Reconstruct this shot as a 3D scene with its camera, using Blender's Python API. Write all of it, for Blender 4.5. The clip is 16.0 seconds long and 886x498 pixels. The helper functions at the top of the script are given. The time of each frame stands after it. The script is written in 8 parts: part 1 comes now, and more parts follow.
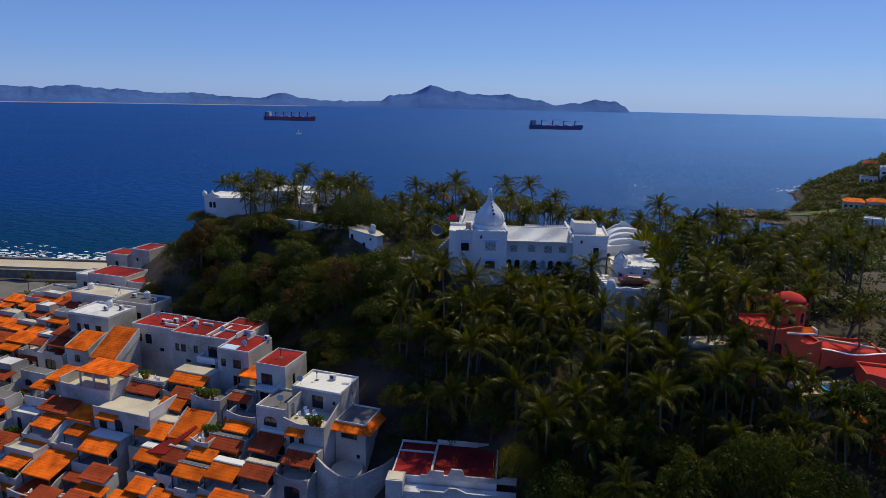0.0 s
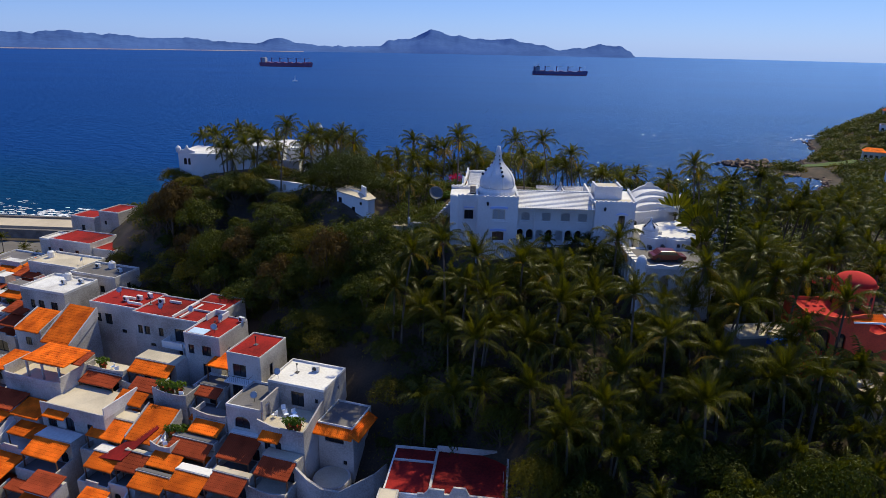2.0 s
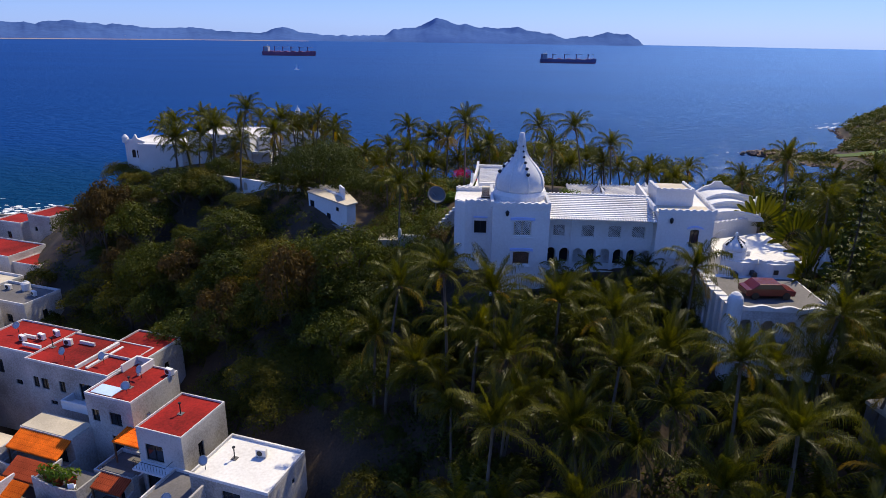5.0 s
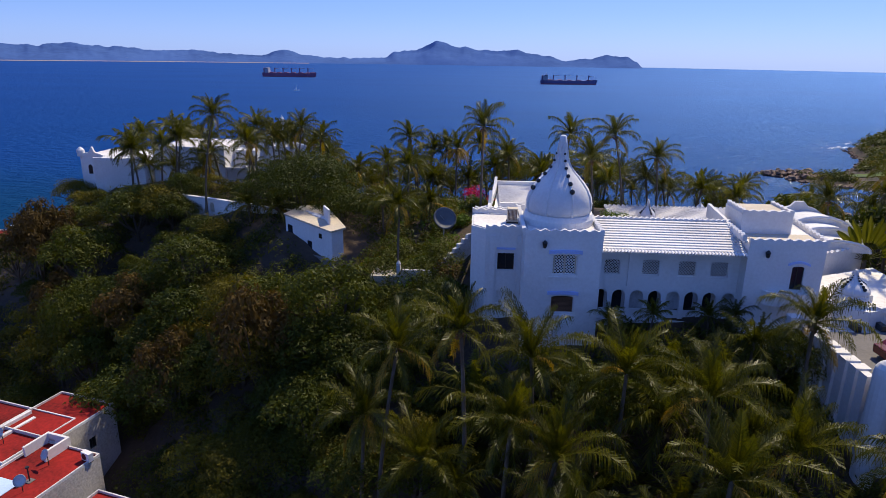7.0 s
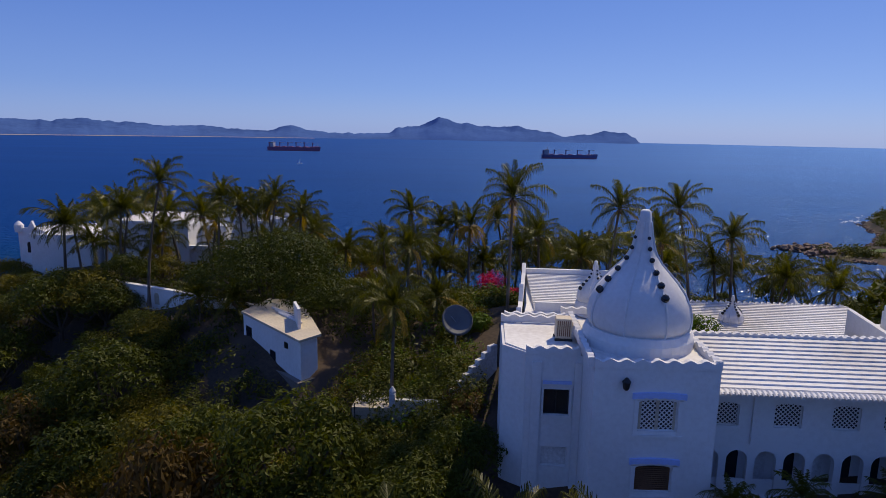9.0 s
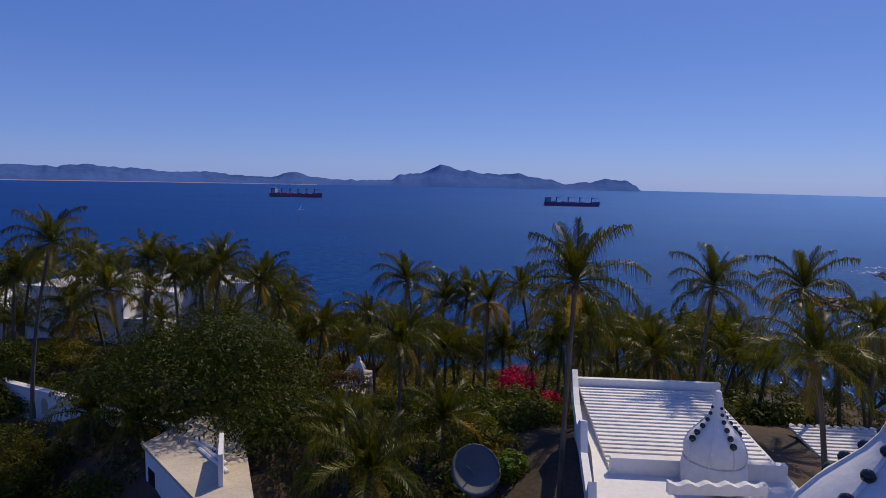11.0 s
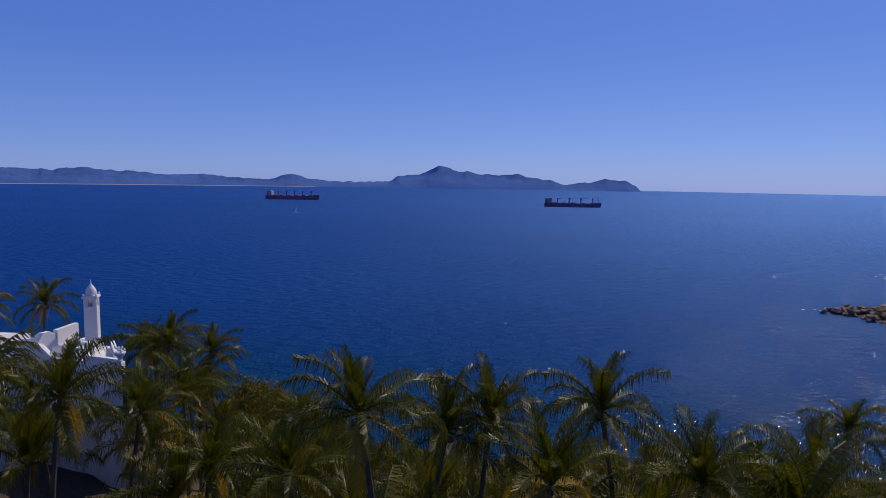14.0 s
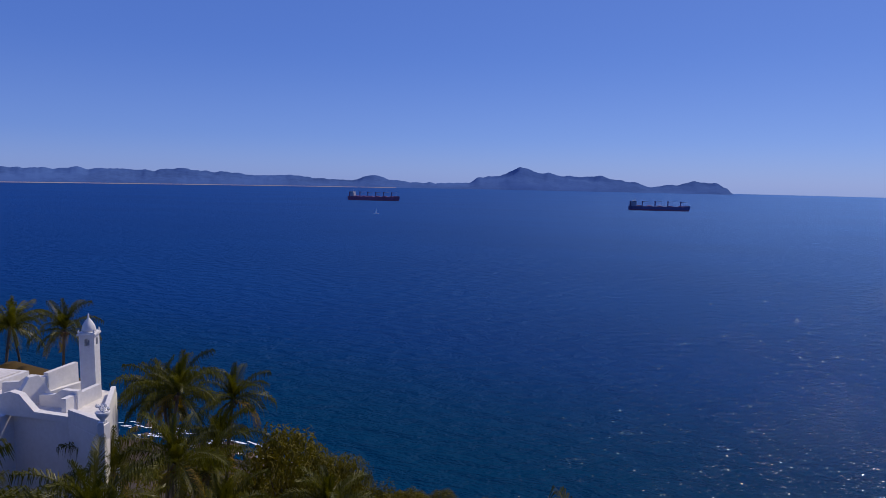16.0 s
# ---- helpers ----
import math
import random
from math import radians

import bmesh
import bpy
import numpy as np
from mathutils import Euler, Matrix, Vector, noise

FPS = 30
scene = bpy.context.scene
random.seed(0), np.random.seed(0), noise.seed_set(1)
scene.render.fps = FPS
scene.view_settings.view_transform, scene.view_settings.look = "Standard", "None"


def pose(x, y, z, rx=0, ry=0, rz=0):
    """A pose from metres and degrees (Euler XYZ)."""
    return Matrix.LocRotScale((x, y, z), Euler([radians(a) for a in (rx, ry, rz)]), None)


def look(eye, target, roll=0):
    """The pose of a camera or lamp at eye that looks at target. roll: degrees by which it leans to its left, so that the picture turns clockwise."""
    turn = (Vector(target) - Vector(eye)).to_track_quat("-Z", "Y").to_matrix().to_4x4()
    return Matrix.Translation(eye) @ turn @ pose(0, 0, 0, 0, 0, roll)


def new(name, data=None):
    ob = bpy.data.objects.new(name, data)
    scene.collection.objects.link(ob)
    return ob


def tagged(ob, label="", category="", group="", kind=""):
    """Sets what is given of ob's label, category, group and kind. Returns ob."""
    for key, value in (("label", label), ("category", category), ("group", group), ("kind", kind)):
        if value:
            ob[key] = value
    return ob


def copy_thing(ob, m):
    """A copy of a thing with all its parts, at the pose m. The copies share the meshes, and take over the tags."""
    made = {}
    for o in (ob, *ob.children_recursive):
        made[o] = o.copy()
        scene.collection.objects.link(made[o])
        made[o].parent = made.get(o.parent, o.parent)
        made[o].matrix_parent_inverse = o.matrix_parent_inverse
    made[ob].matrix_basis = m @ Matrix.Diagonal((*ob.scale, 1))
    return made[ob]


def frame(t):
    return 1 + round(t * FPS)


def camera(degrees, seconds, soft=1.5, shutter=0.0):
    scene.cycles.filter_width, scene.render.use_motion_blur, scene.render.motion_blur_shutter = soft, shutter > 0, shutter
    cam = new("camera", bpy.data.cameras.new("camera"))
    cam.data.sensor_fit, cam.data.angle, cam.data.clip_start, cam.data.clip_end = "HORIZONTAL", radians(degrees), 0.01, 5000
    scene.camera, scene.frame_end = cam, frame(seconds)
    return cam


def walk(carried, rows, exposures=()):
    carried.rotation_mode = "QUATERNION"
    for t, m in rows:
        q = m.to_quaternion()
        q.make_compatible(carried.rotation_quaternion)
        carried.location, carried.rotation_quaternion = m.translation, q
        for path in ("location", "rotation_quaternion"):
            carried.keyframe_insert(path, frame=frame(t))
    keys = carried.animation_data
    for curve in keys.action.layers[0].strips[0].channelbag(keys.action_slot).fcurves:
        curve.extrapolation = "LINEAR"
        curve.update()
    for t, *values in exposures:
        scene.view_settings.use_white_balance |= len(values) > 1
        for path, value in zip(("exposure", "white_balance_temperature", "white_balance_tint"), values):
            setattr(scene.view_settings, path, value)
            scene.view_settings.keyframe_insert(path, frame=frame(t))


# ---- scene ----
cam = camera(70.0, 16.0, soft=0.6)
PATH = [
    (0, (2.421, 3.055, 69.288), (2.329, 4.998, 68.824), 1.2),
    (0.5, (2.166, 6.419, 69.238), (2.075, 8.35, 68.726), 1.3),
    (1, (1.942, 9.87, 69.196), (1.852, 11.79, 68.645), 1.2),
    (1.5, (1.86, 13.5, 69.026), (1.77, 15.409, 68.437), 1.2),
    (2, (1.789, 17.166, 68.593), (1.699, 19.066, 67.974), 1.1),
    (2.5, (1.646, 20.975, 68.035), (1.557, 22.867, 67.393), 1.1),
    (3, (1.574, 24.974, 67.557), (1.484, 26.864, 66.908), 1.0),
    (3.5, (1.576, 28.981, 66.946), (1.483, 30.871, 66.297), 0.9),
    (4, (1.467, 32.977, 66.128), (1.367, 34.867, 65.479), 0.8),
    (4.2, (1.41, 34.589, 65.832), (1.306, 36.477, 65.183), 0.8),
    (6.3, (-0.27, 50.954, 62.21), (-0.379, 52.851, 61.587), 0.9),
    (6.5, (-0.52, 52.458, 61.825), (-0.627, 54.359, 61.214), 0.9),
    (7, (-0.889, 56.369, 60.924), (-0.998, 58.278, 60.339), 0.9),
    (7.5, (-1.256, 60.386, 60.01), (-1.364, 62.309, 59.47), 0.9),
    (8, (-1.672, 64.576, 59.434), (-1.779, 66.516, 58.959), 0.9),
    (8.5, (-2.11, 68.639, 59.166), (-2.22, 70.593, 58.751), 0.9),
    (8.8, (-2.398, 71.008, 59.035), (-2.515, 72.967, 58.65), 1.0),
    (9, (-2.601, 72.671, 59.022), (-2.722, 74.634, 58.656), 1.0),
    (9.5, (-3.122, 76.608, 58.913), (-3.245, 78.579, 58.595), 1.1),
    (10, (-3.601, 80.487, 58.731), (-3.728, 82.466, 58.466), 1.0),
    (10.2, (-3.709, 82.072, 58.677), (-3.841, 84.052, 58.433), 1.1),
    (12.3, (-4.737, 101.896, 58.706), (-4.861, 103.881, 58.491), 1.4),
    (12.5, (-4.836, 103.629, 58.698), (-4.963, 105.613, 58.48), 1.0),
    (13, (-5.133, 107.35, 58.768), (-5.258, 109.334, 58.55), 1.0),
    (13.5, (-5.419, 111.186, 58.755), (-5.544, 113.17, 58.538), 0.9),
    (14, (-5.749, 115.107, 58.806), (-5.876, 117.091, 58.588), 0.9),
    (14.5, (-5.997, 118.441, 59.068), (-6.122, 120.425, 58.851), 0.9),
    (15, (-5.948, 121.132, 59.438), (-6.073, 123.116, 59.222), 0.9),
    (15.5, (-6.01, 123.349, 59.515), (-6.173, 125.331, 59.297), 0.9),
    (16, (-5.954, 125.047, 59.601), (-6.328, 126.999, 59.383), 1.1),
]
walk(cam, [(t, look(eye, target, roll)) for t, eye, target, roll in PATH],
     [(t, stops, kelvin, tint) for t, stops, kelvin, tint in ((0.0, 0.02, 5900, -3), (1.5, 0.24, 5900, -2), (3.5, 0.5, 5860, 2), (7.0, 0.5, 5900, 7), (8.2, 0.22, 5960, 8), (9.5, -0.1, 5960, 9), (12.5, -0.22, 5580, 13), (16.0, -0.24, 5520, 14))])

# ---- light ----
SUN_AZ, SUN_EL = radians(33), radians(52)      # azimuth from +y towards +x
world = bpy.data.worlds.new("sky")
scene.world = world
world.use_nodes = True
wn = world.node_tree.nodes
sky = wn.new("ShaderNodeTexSky")
sky.sky_type, sky.sun_disc = "NISHITA", False
sky.sun_elevation, sky.sun_rotation = SUN_EL, SUN_AZ
sky.air_density, sky.dust_density, sky.ozone_density, sky.altitude = 0.6, 0.4, 4.0, 60
wn["Background"].inputs["Strength"].default_value = 0.088
haze = wn.new("ShaderNodeMix")          # even blue sea haze over the clear sky
haze.data_type = "RGBA"
haze.inputs[0].default_value = 0.48
haze.inputs[7].default_value = (1.3, 2.45, 8.3, 1)
world.node_tree.links.new(sky.outputs[0], haze.inputs[6])
mist = wn.new("ShaderNodeMix")          # pale mauve mist low over the water, thinning upwards
mist.data_type = "RGBA"
mist.inputs[7].default_value = (4.4, 5.0, 7.2, 1)
up, rise, thin = wn.new("ShaderNodeTexCoord"), wn.new("ShaderNodeSeparateXYZ"), wn.new("ShaderNodeValToRGB")
thin.color_ramp.interpolation = "EASE"
thin.color_ramp.elements[0].position, thin.color_ramp.elements[1].position = 0.0, 0.2
thin.color_ramp.elements[0].color, thin.color_ramp.elements[1].color = (0.36, 0.36, 0.36, 1), (0, 0, 0, 1)
thin.color_ramp.elements.new(0.07).color = (0.11, 0.11, 0.11, 1)
world.node_tree.links.new(up.outputs["Generated"], rise.inputs[0])
world.node_tree.links.new(rise.outputs[2], thin.inputs[0])
world.node_tree.links.new(thin.outputs[0], mist.inputs[0])
world.node_tree.links.new(haze.outputs[2], mist.inputs[6])
world.node_tree.links.new(mist.outputs[2], wn["Background"].inputs["Color"])
sun = new("sun", bpy.data.lights.new("sun", "SUN"))
sun.data.energy, sun.data.angle, sun.data.color = 3.9, radians(0.53), (1.0, 0.80, 0.52)
sun.matrix_world = look((math.sin(SUN_AZ) * math.cos(SUN_EL) * 300, math.cos(SUN_AZ) * math.cos(SUN_EL) * 300, math.sin(SUN_EL) * 300), (0, 0, 0))
scene.view_settings.exposure = 0.0


# ---- materials ----
def mat(name, col, rough=0.8, vary=0.25, scale=1.0, bump=0.15, metal=0.0, stain=None, fine=9.0, random_hue=0.0, spec=0.5):
    """Procedural surface: two scales of noise on the colour, an optional stain colour, and fine relief."""
    m = bpy.data.materials.new(name)
    m.use_nodes = True
    nt = m.node_tree
    n, l = nt.nodes, nt.links
    b = n["Principled BSDF"]
    geo = n.new("ShaderNodeNewGeometry")
    n1, n2 = n.new("ShaderNodeTexNoise"), n.new("ShaderNodeTexNoise")
    n1.inputs["Scale"].default_value, n1.inputs["Detail"].default_value = scale * 0.35, 5
    n2.inputs["Scale"].default_value, n2.inputs["Detail"].default_value = scale * fine, 6
    l.new(geo.outputs["Position"], n1.inputs["Vector"])
    l.new(geo.outputs["Position"], n2.inputs["Vector"])
    add = n.new("ShaderNodeMath")
    add.operation = "MULTIPLY_ADD"
    add.inputs[1].default_value = 0.5
    l.new(n2.outputs[0], add.inputs[0])
    l.new(n1.outputs[0], add.inputs[2])
    ramp = n.new("ShaderNodeValToRGB")
    lo = tuple(c * (1 - vary) for c in (stain or col))
    hi = tuple(min(1, c * (1 + vary * 0.5)) for c in col)
    ramp.color_ramp.elements[0].position, ramp.color_ramp.elements[1].position = 0.52, 0.9
    ramp.color_ramp.elements[0].color, ramp.color_ramp.elements[1].color = (*lo, 1), (*hi, 1)
    l.new(add.outputs[0], ramp.inputs[0])
    last = ramp.outputs[0]
    if random_hue:
        info, hsv = n.new("ShaderNodeObjectInfo"), n.new("ShaderNodeHueSaturation")
        r = n.new("ShaderNodeMapRange")
        r.inputs["To Min"].default_value, r.inputs["To Max"].default_value = 1 - random_hue, 1 + random_hue
        l.new(info.outputs["Random"], r.inputs["Value"])
        l.new(r.outputs[0], hsv.inputs["Value"])
        l.new(last, hsv.inputs["Color"])
        last = hsv.outputs[0]
    l.new(last, b.inputs["Base Color"])
    b.inputs["Roughness"].default_value, b.inputs["Metallic"].default_value = rough, metal
    b.inputs["Specular IOR Level"].default_value = spec
    if bump:
        bp = n.new("ShaderNodeBump")
        bp.inputs["Strength"].default_value, bp.inputs["Distance"].default_value = bump, 0.05
        l.new(n2.outputs[0], bp.inputs["Height"])
        l.new(bp.outputs[0], b.inputs["Normal"])
    return m


def leaf_mat(name, dark, light, glow=0.35, rough=0.55, spec=0.14):
    """Leaves: colour differs from leaf to leaf and from plant to plant; some light passes through."""
    m = bpy.data.materials.new(name)
    m.use_nodes = True
    n, l = m.node_tree.nodes, m.node_tree.links
    b, out = n["Principled BSDF"], n["Material Output"]
    geo, info = n.new("ShaderNodeNewGeometry"), n.new("ShaderNodeObjectInfo")
    mixf = n.new("ShaderNodeMath")
    mixf.operation = "MULTIPLY_ADD"
    mixf.inputs[1].default_value = 0.55
    half = n.new("ShaderNodeMath")
    half.operation, half.inputs[1].default_value = "MULTIPLY", 0.45
    l.new(info.outputs["Random"], half.inputs[0])
    l.new(geo.outputs["Random Per Island"], mixf.inputs[0])
    l.new(half.outputs[0], mixf.inputs[2])
    ramp = n.new("ShaderNodeValToRGB")
    ramp.color_ramp.elements[0].color, ramp.color_ramp.elements[1].color = (*dark, 1), (*light, 1)
    l.new(mixf.outputs[0], ramp.inputs[0])
    l.new(ramp.outputs[0], b.inputs["Base Color"])
    b.inputs["Roughness"].default_value = rough
    b.inputs["Specular IOR Level"].default_value = spec
    tr = n.new("ShaderNodeBsdfTranslucent")
    boost = n.new("ShaderNodeHueSaturation")
    boost.inputs["Saturation"].default_value, boost.inputs["Value"].default_value = 1.15, 1.3
    l.new(ramp.outputs[0], boost.inputs["Color"])
    l.new(boost.outputs[0], tr.inputs["Color"])
    mix = n.new("ShaderNodeMixShader")
    mix.inputs[0].default_value = glow
    l.new(b.outputs[0], mix.inputs[1])
    l.new(tr.outputs[0], mix.inputs[2])
    l.new(mix.outputs[0], out.inputs["Surface"])
    return m


DISH_MESH = mat("dull_grey_dish_mesh", (0.13, 0.135, 0.14), 0.75, 0.25, 2.0, 0.1)
STUCCO = mat("white_stucco", (0.70, 0.69, 0.68), 0.88, 0.06, 0.5, 0.25, stain=(0.64, 0.62, 0.60))
STUCCO_OLD = mat("weathered_stucco", (0.66, 0.65, 0.64), 0.88, 0.22, 0.7, 0.3, stain=(0.50, 0.47, 0.45))
VILLAGE_WHITE = mat("aged_village_whitewash", (0.49, 0.46, 0.43), 0.9, 0.28, 0.6, 0.3, stain=(0.34, 0.31, 0.28), spec=0.2)
STUCCO_BLUE = mat("blue_tinted_stucco", (0.42, 0.52, 0.86), 0.8, 0.12, 1.0, 0.2)
ROOF_WHITE = mat("white_roof_coat", (0.70, 0.68, 0.65), 0.8, 0.16, 0.4, 0.2, stain=(0.62, 0.58, 0.54))
ROOF_RED = mat("red_roof_coat", (0.26, 0.017, 0.014), 0.9, 0.35, 0.5, 0.2, stain=(0.15, 0.016, 0.014), spec=0.12)
ROOF_GREY = mat("grey_roof", (0.13, 0.12, 0.12), 0.85, 0.35, 0.6, 0.2)
CREAM = mat("cream_paving", (0.52, 0.45, 0.34), 0.85, 0.25, 0.8, 0.2)
ORANGE = mat("orange_clay_tile", (0.78, 0.165, 0.010), 0.9, 0.25, 1.6, 0.3, stain=(0.52, 0.085, 0.008), random_hue=0.2, spec=0.12)
# Terracotta, and also the shaded copy of the orange awning tile.
TERRACOTTA = mat("dark_terracotta_tile", (0.30, 0.055, 0.020), 0.9, 0.35, 1.6, 0.3, random_hue=0.2, spec=0.12)
PINK = mat("salmon_pink_stucco", (0.66, 0.105, 0.05), 0.9, 0.2, 0.6, 0.25, stain=(0.50, 0.09, 0.055), spec=0.15)
PINK_ROOF = mat("crimson_roof_coat", (0.46, 0.035, 0.03), 0.9, 0.2, 0.6, 0.2, spec=0.12)
GLASS = mat("dark_window_glass", (0.018, 0.022, 0.028), 0.08, 0.2, 1.0, 0.0)
FRAME = mat("dark_metal_frame", (0.03, 0.03, 0.03), 0.5, 0.2, 2.0, 0.05, metal=0.4)
WOOD = mat("brown_wood", (0.16, 0.08, 0.04), 0.7, 0.35, 3.0, 0.2)
TRUNK = mat("grey_palm_trunk", (0.115, 0.09, 0.065), 0.9, 0.4, 3.0, 0.6)
BARK = mat("brown_bark", (0.075, 0.055, 0.038), 0.9, 0.4, 3.0, 0.6)
SOIL = mat("dry_hill_soil", (0.055, 0.036, 0.021), 0.95, 0.5, 0.5, 0.5, stain=(0.022, 0.019, 0.010))
ROCK = mat("brown_shore_rock", (0.20, 0.13, 0.085), 0.9, 0.5, 0.5, 0.8, stain=(0.09, 0.065, 0.05))
SAND = mat("beach_sand", (0.48, 0.40, 0.29), 0.95, 0.2, 0.3, 0.1)
FOAM = mat("white_surf_foam", (0.85, 0.87, 0.90), 0.7, 0.1, 1.0, 0.3)
STONE = mat("grey_retaining_stone", (0.16, 0.14, 0.12), 0.9, 0.45, 1.2, 0.8)
ASPHALT = mat("parking_asphalt", (0.13, 0.115, 0.10), 0.9, 0.3, 0.4, 0.2)
POOL = mat("blue_pool_water", (0.015, 0.09, 0.45), 0.08, 0.2, 1.0, 0.2)
POOL_CYAN = mat("turquoise_pool_water", (0.05, 0.42, 0.55), 0.1, 0.15, 1.0, 0.2)
BLACK = mat("black_glazed_ball", (0.012, 0.015, 0.02), 0.15, 0.2, 1.0, 0.0)
GREYMETAL = mat("grey_painted_metal", (0.42, 0.43, 0.45), 0.5, 0.2, 1.5, 0.05, metal=0.2)
# Both hull colours are lifted towards blue to paint in sea haze.
HULL_RED = mat("faded_red_hull", (0.24, 0.085, 0.15), 0.6, 0.25, 0.05, 0.0)
HULL_DARK = mat("dark_blue_hull", (0.11, 0.10, 0.22), 0.6, 0.25, 0.05, 0.0)
SHIP_WHITE = mat("ship_white_paint", (0.35, 0.36, 0.42), 0.6, 0.2, 0.05, 0.0)
# Blue of the distance haze is painted into the mountain colour.
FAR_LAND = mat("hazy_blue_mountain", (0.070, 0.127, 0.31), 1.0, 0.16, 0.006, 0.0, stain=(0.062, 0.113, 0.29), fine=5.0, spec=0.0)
FAR_SAND = mat("far_beach", (0.33, 0.27, 0.27), 1.0, 0.1, 0.01, 0.0, spec=0.0)
FROND = leaf_mat("coconut_frond", (0.020, 0.027, 0.003), (0.142, 0.134, 0.008), 0.42, 0.4, 0.26)
FROND_YELLOW = leaf_mat("yellowing_frond", (0.20, 0.14, 0.025), (0.36, 0.24, 0.04), 0.4, 0.5)
LEAF = leaf_mat("dark_broad_leaf", (0.022, 0.034, 0.005), (0.092, 0.098, 0.011), 0.34, 0.5, 0.12)
LEAF_OLIVE = leaf_mat("olive_dry_leaf", (0.055, 0.054, 0.006), (0.185, 0.150, 0.014), 0.36, 0.6)
LEAF_BROWN = leaf_mat("dry_brown_leaf", (0.05, 0.034, 0.010), (0.12, 0.076, 0.02), 0.28, 0.7)
LEAF_BRIGHT = leaf_mat("bright_hedge_leaf", (0.045, 0.085, 0.009), (0.15, 0.21, 0.022), 0.4, 0.5)
PETAL = leaf_mat("magenta_bougainvillea", (0.45, 0.01, 0.06), (0.75, 0.02, 0.13), 0.4, 0.6)
PETAL_RED = leaf_mat("red_flower", (0.35, 0.03, 0.02), (0.55, 0.08, 0.03), 0.4, 0.6)


def water_mat():
    m = bpy.data.materials.new("sea_water")
    m.use_nodes = True
    n, l = m.node_tree.nodes, m.node_tree.links
    b = n["Principled BSDF"]
    geo = n.new("ShaderNodeNewGeometry")
    big, mid, small = (n.new("ShaderNodeTexNoise") for _ in range(3))
    stretch = n.new("ShaderNodeMapping")
    stretch.inputs["Scale"].default_value = (0.5, 1.0, 1.0)
    stretch.inputs["Rotation"].default_value = (0, 0, 0.25)
    l.new(geo.outputs["Position"], stretch.inputs["Vector"])
    for node, s, d in ((big, 0.006, 4), (mid, 0.22, 6), (small, 1.4, 5)):
        node.inputs["Scale"].default_value, node.inputs["Detail"].default_value = s, d
        l.new(stretch.outputs[0], node.inputs["Vector"])
    ramp = n.new("ShaderNodeValToRGB")
    ramp.color_ramp.elements[0].position, ramp.color_ramp.elements[1].position = 0.3, 0.75
    ramp.color_ramp.elements[0].color, ramp.color_ramp.elements[1].color = (0.0018, 0.0265, 0.118, 1), (0.0028, 0.0375, 0.157, 1)
    l.new(big.outputs[0], ramp.inputs[0])
    # greener water over the shallows below the cliff
    axes, depth, edge, tone = n.new("ShaderNodeSeparateXYZ"), n.new("ShaderNodeMapRange"), n.new("ShaderNodeMath"), n.new("ShaderNodeMix")
    edge.operation, edge.inputs[1].default_value = "MULTIPLY_ADD", 0.25
    l.new(geo.outputs["Position"], axes.inputs[0])
    l.new(axes.outputs[0], edge.inputs[0])
    l.new(axes.outputs[1], edge.inputs[2])
    depth.interpolation_type = "SMOOTHSTEP"
    depth.inputs["From Min"].default_value, depth.inputs["From Max"].default_value = 240, 350
    depth.inputs["To Min"].default_value, depth.inputs["To Max"].default_value = 0.75, 0.0
    l.new(edge.outputs[0], depth.inputs["Value"])
    tone.data_type = "RGBA"
    tone.inputs[7].default_value = (0.0012, 0.030, 0.058, 1)
    l.new(depth.outputs[0], tone.inputs[0])
    l.new(ramp.outputs[0], tone.inputs[6])
    l.new(tone.outputs[2], b.inputs["Base Color"])
    b.inputs["Roughness"].default_value, b.inputs["Specular IOR Level"].default_value = 1.0, 0.0
    add = n.new("ShaderNodeMath")
    add.operation, add.inputs[1].default_value = "MULTIPLY_ADD", 0.3
    l.new(small.outputs[0], add.inputs[0])
    l.new(mid.outputs[0], add.inputs[2])
    bp = n.new("ShaderNodeBump")
    bp.inputs["Strength"].default_value, bp.inputs["Distance"].default_value = 1.0, 2.6
    l.new(add.outputs[0], bp.inputs["Height"])
    l.new(bp.outputs[0], b.inputs["Normal"])
    gloss, fres, scale, mix = n.new("ShaderNodeBsdfGlossy"), n.new("ShaderNodeFresnel"), n.new("ShaderNodeMath"), n.new("ShaderNodeMixShader")
    gloss.inputs["Color"].default_value = (0.24, 0.44, 1.0, 1)
    gloss.inputs["Roughness"].default_value = 0.45
    l.new(bp.outputs[0], gloss.inputs["Normal"])
    fres.inputs["IOR"].default_value = 1.33
    scale.operation, scale.inputs[1].default_value = "MULTIPLY", 0.22
    l.new(fres.outputs[0], scale.inputs[0])
    l.new(scale.outputs[0], mix.inputs[0])
    l.new(b.outputs[0], mix.inputs[1])
    l.new(gloss.outputs[0], mix.inputs[2])
    l.new(mix.outputs[0], n["Material Output"].inputs["Surface"])
    return m


WATER = water_mat()
WAVELET = mat("wet_wave_face", (0.003, 0.032, 0.118), 0.15, 0.1, 1.0, 0.0)


